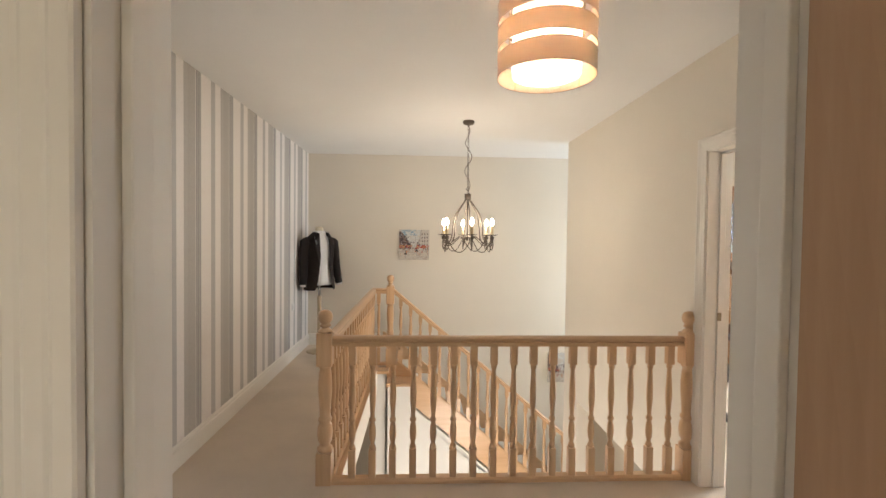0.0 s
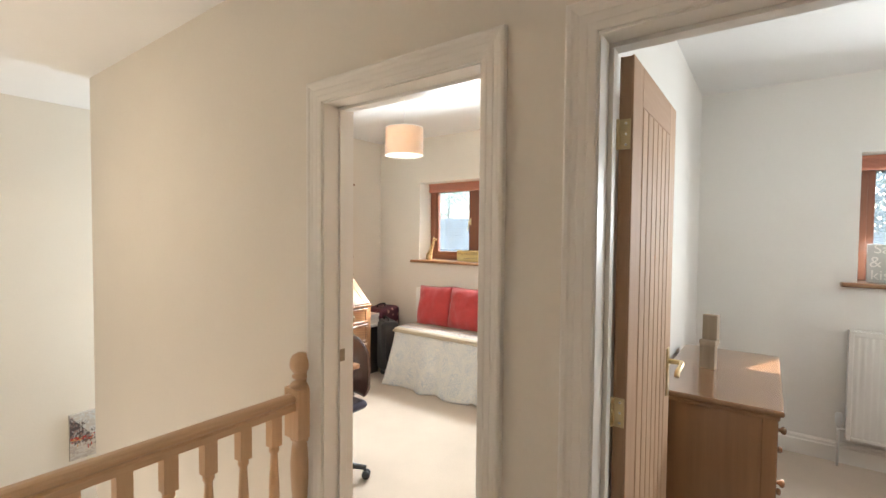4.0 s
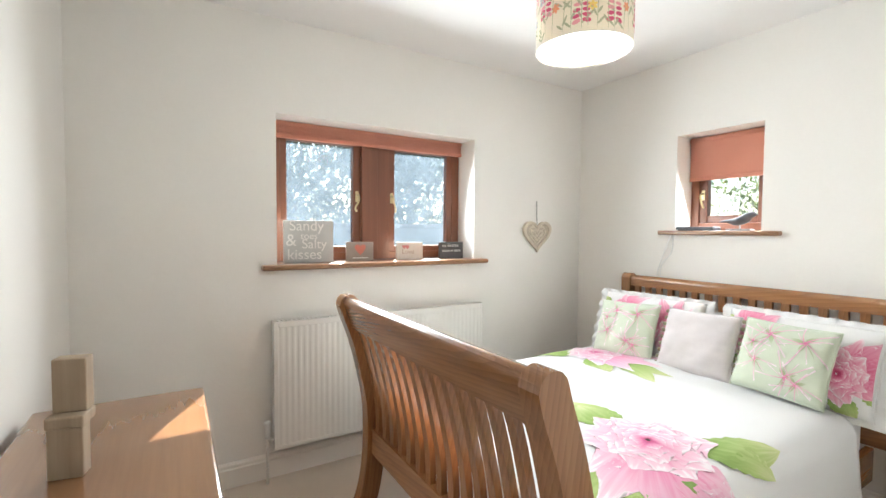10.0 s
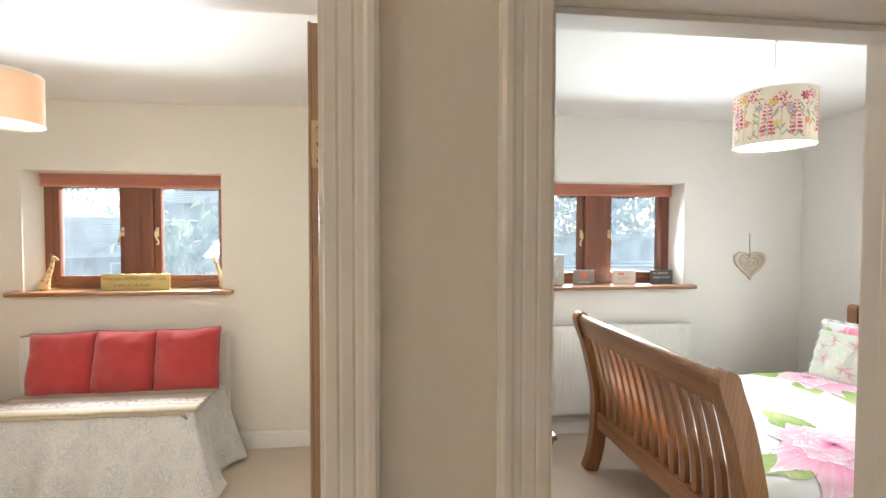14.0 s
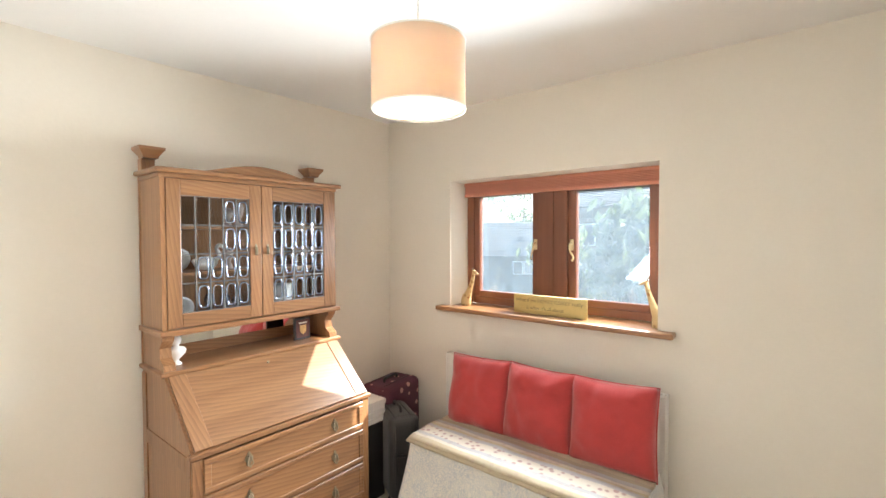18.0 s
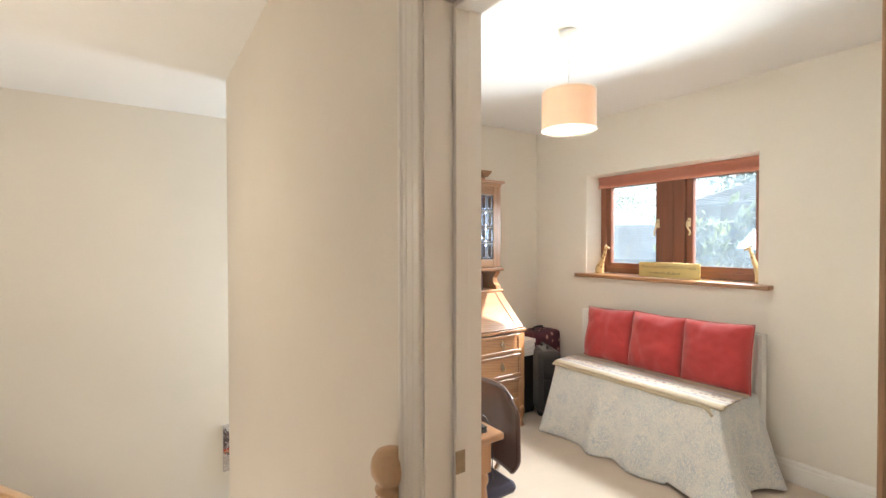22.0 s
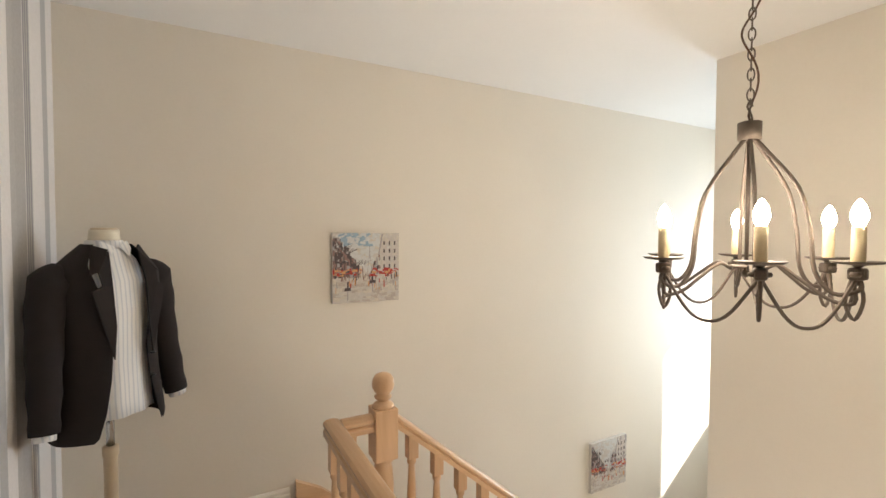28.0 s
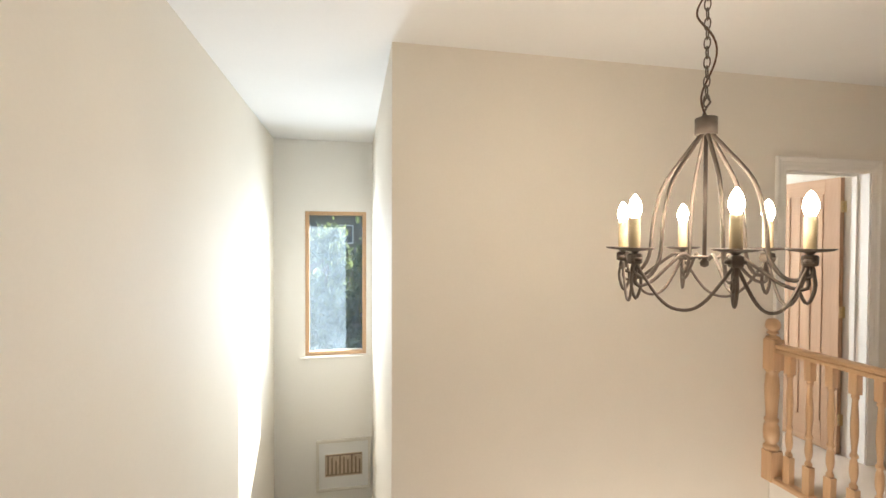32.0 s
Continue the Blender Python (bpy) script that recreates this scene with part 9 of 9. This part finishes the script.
# ---- the west bedroom, seen through its door ----
def west_room():
    b = thing("west_bed", (0, 0, 0), "double bed with a navy headboard end and white quilt", "bed")
    navy = fabric("navy_leather", (0.035, 0.045, 0.10), 200, 0.1, 0.5)
    part("footboard", bx(-5.2, -3.50, 4.98, 5.06, 0.0, 0.735, 0.02, 3), navy, b, "navy upholstered bed end")
    part("mattress", bx(-5.15, -2.25, 3.50, 4.96, 0.22, 0.56, 0.05, 3), M_SHEET, b)
    part("base", bx(-5.12, -2.75, 3.75, 4.95, 0.0, 0.22), navy, b)
    q = thing("white_quilt", (0, 0, 0), "white quilted bedspread with a scalloped hem", "bedspread")
    bm = bmesh.new()
    def f(u, v):
        x = -5.1 + 3.05 * u
        t = v * 2.2
        y = 4.94 - min(t, 1.49)
        z = 0.585 + 0.012 * noise.noise(Vector((x * 5, t * 5, 0)))
        if t > 1.49:
            d = t - 1.49
            z = 0.585 - d * 0.62
            y = 3.44 - 0.06 * d - 0.02 * math.sin(x * 11) * d
            z = max(z, 0.13 + 0.025 * abs(math.sin(x * 9)))
        over = max(0.0, x + 2.28)
        if over > 0:
            x, z = -2.28 + over * 0.25 + 0.0, z - over * 1.9
        return (x, y, max(z, 0.10))
    grid(bm, 60, 60, f)
    part("cover", bm, M_SHEET, q)
    n = thing("bedside_cabinet", (-2.0, 3.345, 0), "white painted bedside cabinet with a brown wooden top", "cabinet")
    wp = plain("white_furniture_paint", (0.74, 0.76, 0.80), 0.45, 0.03, 8)
    part("body", bx(-0.20, 0.20, -0.18, 0.18, 0.09, 0.60, 0.004), wp, n)
    part("plinth", bx(-0.22, 0.22, -0.20, 0.20, 0, 0.09, 0.004), wp, n)
    part("top", bx(-0.225, 0.225, -0.205, 0.205, 0.60, 0.632, 0.008, 3), M_FRAME["x"], n, "brown wooden top")
    part("door", bx(0.20, 0.214, -0.15, 0.15, 0.12, 0.57, 0.004), wp, n)
    c = thing("purple_curtain", (-5.0, 5.84, 0), "purple curtain gathered beside the window", "curtain")
    bm = bmesh.new()
    grid(bm, 50, 24, lambda u, v: (-0.22 + 0.40 * u + 0.03 * math.sin(v * 5), 0.045 * math.sin(u * 34 + 0.8 * math.sin(v * 3)), 0.05 + 2.09 * v))
    ob = part("cloth", bm, fabric("purple_satin", (0.26, 0.14, 0.50), 300, 0.1, 0.5, 0.4), c)
    so = ob.modifiers.new("thickness", "SOLIDIFY")
    so.thickness = 0.003
    r = thing("curtain_pole", (0, 0, 0), "white curtain pole above the window", "curtain pole")
    bm = bmesh.new()
    tube(bm, [(-5.45, 5.84, 2.135), (-3.6, 5.84, 2.135)], 0.014, 10)
    part("pole", bm, M_WHITE_PLASTIC, r)
    bm = bmesh.new()
    for x in (-5.3, -3.7):
        tube(bm, [(x, 5.84, 2.135), (x, 5.999, 2.135)], 0.008, 8)
    part("brackets", bm, M_WHITE_PLASTIC, r)
    red = flowers_mat("red_flower_lamp_fabric", (0.50, 0.10, 0.09), (0.80, 0.72, 0.66), (0.75, 0.6, 0.55), 13, 0.30)
    pendant("pendant_lamp", (-3.57, 4.40, 2.17), 0.19, 0.225, red, M_SHADE_LINING, "red drum lampshade with white flowers")
    v = thing("glass_bottle", (-4.30, 5.92, 0.98), "tall patterned glass bottle on the ledge", "bottle")
    bm = bmesh.new()
    lathe(bm, [(0.002, 0), (0.045, 0), (0.048, 0.12), (0.02, 0.18), (0.016, 0.30), (0.02, 0.31)], 20)
    part("body", bm, M_BEVEL_GLASS, v)
    rd = thing("radiator", (0, 0, 0), "white radiator under the west window", "radiator", "radiators")
    part("panel", bx(-5.0, -3.9, 5.90, 5.97, 0.12, 0.54, 0.01), M_RADIATOR, rd)


# ---- outside ----
GZ = -2.95


def leaf_mat(name, c):
    m, n, l, b = nodes_of(name)
    geo = n.new("ShaderNodeNewGeometry")
    col = ramp(n, l, geo.outputs["Random Per Island"], [(0.0, shade(c, 0.55)), (0.5, c), (1.0, shade(c, 1.8))])
    l.new(col, b.inputs["Base Color"])
    b.inputs["Roughness"].default_value = 0.45
    t, mx = n.new("ShaderNodeBsdfTranslucent"), n.new("ShaderNodeMixShader")
    t.inputs[0].default_value = (c[0] * 1.8, c[1] * 1.8, c[2] * 1.5, 1)
    mx.inputs[0].default_value = 0.5
    l.new(b.outputs[0], mx.inputs[1])
    l.new(t.outputs[0], mx.inputs[2])
    l.new(mx.outputs[0], n["Material Output"].inputs[0])
    return m


M_LEAF = leaf_mat("tree_leaves", (0.07, 0.095, 0.05))
M_LEAF_DARK = leaf_mat("dark_tree_leaves", (0.03, 0.045, 0.035))
M_LEAF_PALE = leaf_mat("pale_green_leaves", (0.12, 0.15, 0.075))
M_BARK = plain("bark", (0.12, 0.09, 0.06), 0.9, 0.3, 8, 60, 0.8, dist=0.02)
M_STONE = plain("sandstone", (0.20, 0.17, 0.135), 0.9, 0.2, 3, 30, 0.5, dist=0.01)
M_SLATE = plain("grey_roof_slate", (0.11, 0.11, 0.115), 0.7, 0.2, 4, 30, 0.3)
M_DARKGLASS = plain("dark_window", (0.06, 0.07, 0.08), 0.08, 0.05, 2, 20, 0.0)


def tree(place, height, spread, n, seed, mat, label, low=0.2):
    rnd = random.Random(seed)
    t = thing("tree", place, label, "tree", "garden trees")
    bm = bmesh.new()
    tube(bm, curve([(0, 0, 0), (0.1, 0.05, height * 0.3), (-0.08, 0.1, height * 0.6), (0.05, 0, height * 0.92)], 10), [height * 0.028 * (1 - 0.085 * i) for i in range(11)], 8)
    tips = []
    for k in range(11):
        a, z = rnd.uniform(0, 6.28), height * rnd.uniform(low, 0.8)
        r = spread * rnd.uniform(0.5, 1.0) * (1.1 - 0.5 * abs(z / height - 0.5))
        e = (r * math.cos(a), r * math.sin(a), z + height * rnd.uniform(0.05, 0.2))
        tips.append(e)
        tube(bm, curve([(0, 0, z), (e[0] * 0.5, e[1] * 0.5, z + 0.3 * (e[2] - z) + 0.1), e], 6), [0.05 * height / 8 * (1 - i * 0.13) for i in range(7)], 6)
    part("trunk", bm, M_BARK, t)
    verts, faces = [], []
    centres = tips + [(0, 0, height * 0.9)] + [(rnd.gauss(0, spread * 0.45), rnd.gauss(0, spread * 0.45), height * rnd.uniform(low + 0.1, 0.98)) for _ in range(26)]
    for i in range(n):
        c = centres[i % len(centres)]
        s = spread * 0.30
        p = Vector((c[0] + rnd.gauss(0, s), c[1] + rnd.gauss(0, s), c[2] + rnd.gauss(0, s * 0.7)))
        q = Euler((rnd.uniform(0, 6.28), rnd.uniform(0, 6.28), rnd.uniform(0, 6.28))).to_matrix()
        w = rnd.uniform(0.06, 0.13)
        k = len(verts)
        for v in ((-w, 0, 0), (0, -w * 0.5, 0.02), (w * 1.3, 0, 0), (0, w * 0.5, 0.02)):
            verts.append(tuple(p + q @ Vector(v)))
        faces.append((k, k + 1, k + 2, k + 3))
    me = bpy.data.meshes.new("crown")
    me.from_pydata(verts, [], faces)
    me.materials.append(mat)
    ob = new("crown", me)
    ob.parent = t


def house(name, place, turn, w, d, eaves, ridge, label, wins, hip=True):
    """A stone house: coursed walls, mullioned windows in rows, slate roof in courses."""
    h = thing(name, place, label, "house", "stone houses", turn)
    part("wall", bx(-w / 2, w / 2, 0, d, 0, eaves), M_STONE, h)
    bm = bmesh.new()
    rnd = random.Random(int(w * 100))
    z = 0.05
    while z < eaves - 0.1:
        hh = rnd.choice((0.16, 0.2, 0.24))
        x = -w / 2
        while x < w / 2 - 0.05:
            ln = min(rnd.uniform(0.3, 0.75), w / 2 - x)
            box(bm, x + 0.008, x + ln - 0.008, -0.03 - rnd.uniform(0, 0.012), 0.0, z + 0.008, z + hh - 0.008)
            x += ln
        z += hh
    tagged(part("stone_courses", bm, M_STONE, h), "", "", "", "stuff")
    o, rh = 0.35, ridge
    bm = bmesh.new()
    inset = d * 0.28 if hip else 0.0
    n = 14
    for face in ("front", "back"):
        for i in range(n):
            a, b = i / n, (i + 1.15) / n
            def pt(s, k):
                yy = -o + (d / 2 + o) * k
                if face == "back":
                    yy = d - yy
                xx = s * (w / 2 + o - inset * k)
                return (xx, yy, eaves + (rh - eaves) * k)
            lift = Vector((0, 0, 0.03))
            q = [Vector(pt(-1, a)) + lift, Vector(pt(1, a)) + lift, Vector(pt(1, min(b, 1))), Vector(pt(-1, min(b, 1)))]
            vs = [bm.verts.new(v) for v in q]
            bm.faces.new(vs)
    for s in (-1, 1):
        vs = [bm.verts.new(v) for v in ((s * (w / 2 + o), -o, eaves), (s * (w / 2 + o), d + o, eaves), (s * (w / 2 + o - inset), d / 2, rh))]
        bm.faces.new(vs)
    part("roof", bm, M_SLATE, h)
    for x, z, ww, wh, lights in wins:
        f = part("window", bx(x - ww / 2 - 0.12, x + ww / 2 + 0.12, -0.07, -0.001, z - 0.14, z + wh + 0.16, 0.01), M_STONE, h)
        for i in range(lights):
            xa = x - ww / 2 + ww * i / lights
            part("pane", bx(xa + 0.06, xa + ww / lights - 0.06, -0.078, -0.071, z, z + wh), M_DARKGLASS, f)
            part("frame", bx(xa + 0.03, xa + ww / lights - 0.03, -0.074, -0.0705, z - 0.03, z + wh + 0.03), M_WHITE_PLASTIC, f)
    return h


def outside():
    g = bmesh.new()
    bmesh.ops.create_circle(g, cap_ends=True, segments=64, radius=900)
    bmesh.ops.translate(g, vec=(0, 0, GZ), verts=g.verts)
    structure("ground", g, plain("lawn_ground", (0.05, 0.07, 0.03), 0.95, 0.25, 0.6, 12, 0.5, dist=0.03, spec=0.1), "grass and ground outside the house")
    # neighbouring roof and stone wall below the bedroom window
    w = thing("garden_wall", (0, 0, GZ), "weathered stone garden wall with flat copings", "wall")
    for i in range(22):
        part("coping", bx(14.8, 15.35, -14 + i * 0.9, -13.12 + i * 0.9, 4.45, 4.58, 0.02), M_STONE, w)
    part("core", bx(14.9, 15.25, -14, 5.8, 0, 4.45), M_STONE, w)
    r = thing("low_outbuilding", (0, 0, 0), "low outbuilding with a pale stone-slate roof", "outbuilding")
    part("wall", bx(7.2, 12.0, -7.5, 1.0, GZ, 0.20), M_STONE, r)
    pale = plain("pale_stone_slate", (0.13, 0.125, 0.12), 0.8, 0.25, 2, 25, 0.5, dist=0.01)
    n = 12
    for i in range(n):
        a, b = i / n, (i + 1) / n
        part("slate_course", bx(7.0 + 5.0 * a, 7.0 + 5.0 * b + 0.05, -7.7, 1.2, 0.22 + 0.75 * a, 0.27 + 0.75 * a, 0.01), pale, r)
    for i, (x, y, h, s, nn, m) in enumerate(((19, -2.5, 9.5, 3.0, 11000, M_LEAF_DARK), (20, -8, 10, 3.2, 11000, M_LEAF_DARK), (18.5, 1.6, 9, 2.6, 10000, M_LEAF_DARK), (22, -13, 10, 3.4, 8000, M_LEAF_DARK), (17.0, -5.2, 8.5, 2.4, 9000, M_LEAF_DARK), (19, -19, 10, 3.4, 3000, M_LEAF), (4.4, -17, 6.6, 2.6, 3500, M_LEAF_PALE), (9.5, -18, 7.5, 2.8, 3500, M_LEAF_PALE), (0.5, -18, 7, 2.8, 3000, M_LEAF_PALE))):
        tree((x, y, GZ), h, s, nn, 11 + i, m, "broad leafy tree in full leaf beyond the garden wall", 0.12)
    tree((9.2, 4.40, GZ), 5.1, 0.75, 4600, 77, M_LEAF, "light green garden tree outside the study window", 0.3)
    tree((9.8, 5.8, GZ), 4.75, 0.5, 3800, 79, M_LEAF_PALE, "pale bushy garden tree outside the stair window", 0.25)
    tree((25.0, 9.9, GZ), 10.2, 1.3, 3600, 78, M_LEAF_DARK, "tall dark conifer behind the stone house", 0.25)
    for i, (x, y, h) in enumerate(((33, 24, 8.5), (34, 20, 8.0), (30, 28, 8.2), (35, 16, 8.4))):
        tree((x, y, GZ), h, 2.6, 3000, 91 + i, M_LEAF, "broad leafy tree behind the houses", 0.02)
    tree((28.0, 12.6, GZ), 9.0, 1.6, 3000, 102, M_LEAF_DARK, "tall dark conifer behind the stone house", 0.1)
    house("stone_house", (13.2, 5.1, GZ), -90, 5.4, 4.2, 5.35, 6.2, "stone house with a slate hipped roof and mullioned windows", tuple((-1.9 + 1.25 * k, zz, 1.05, 0.5, 2) for k in range(4) for zz in (4.42, 2.6)))
    house("stone_house", (22.5, 17.6, GZ), -62, 10.0, 6.0, 3.5, 5.5, "low stone house with a wide slate roof", ((-3.2, 2.55, 1.6, 0.65, 4), (0.2, 2.55, 1.6, 0.65, 4), (3.4, 2.55, 1.2, 0.65, 2)), False)
    for i, (x, y) in enumerate(((-6, 15), (-3.5, 17), (-8.5, 16))):
        tree((x, y, GZ), 6.5, 2.4, 2600, 120 + i, M_LEAF, "leafy tree outside the west bedroom", 0.2)


# ---- build ----
floors()
walls()
skirtings()
doors()
twin_window("window_1", *WB, WZ, "brown timber casement window with a coral blind")
twin_window("window_2", *WS, WZS, "brown timber casement window with a coral blind")
balustrades()
stairs()
bed()
chest()
radiator("radiator", -0.675, 0.722, 0.185, 0.90, "white panel radiator under the bedroom window")
radiator("radiator", 2.951, 4.324, 0.185, 0.90, "white panel radiator behind the draped chest")
bureau()
pendant("pendant_lamp", (3.075, 3.315, 2.065), 0.137, 0.195, M_SHADE_BEIGE, M_SHADE_LINING, "plain beige drum lampshade hanging in the study", M_DIFFUSER_SMALL)
meadow = pendant("pendant_lamp", (3.05, -0.075, 2.045), 0.165, 0.245, M_SHADE_FLOWER, M_SHADE_LINING, "drum lampshade printed with pink and red flowers", M_DIFFUSER_WHITE)
shade_flowers(meadow, 0.165, 0.245)
chandelier()
landing_lamp()
pictures()
mannequin()
landing_bits()
pleated_blind(*WB, WZ[1] - 0.002)
pleated_blind(*WS, WZS[1] - 0.002)
side_window()
stair_window()
west_window()
sill_things()
draped_chest()
for build in (suitcases, desk):
    shifted(build, -0.035, -0.035, 0)
shifted(cabinet_contents, -0.043, -0.042, -0.013)
shoe_rack()
west_room()
outside()
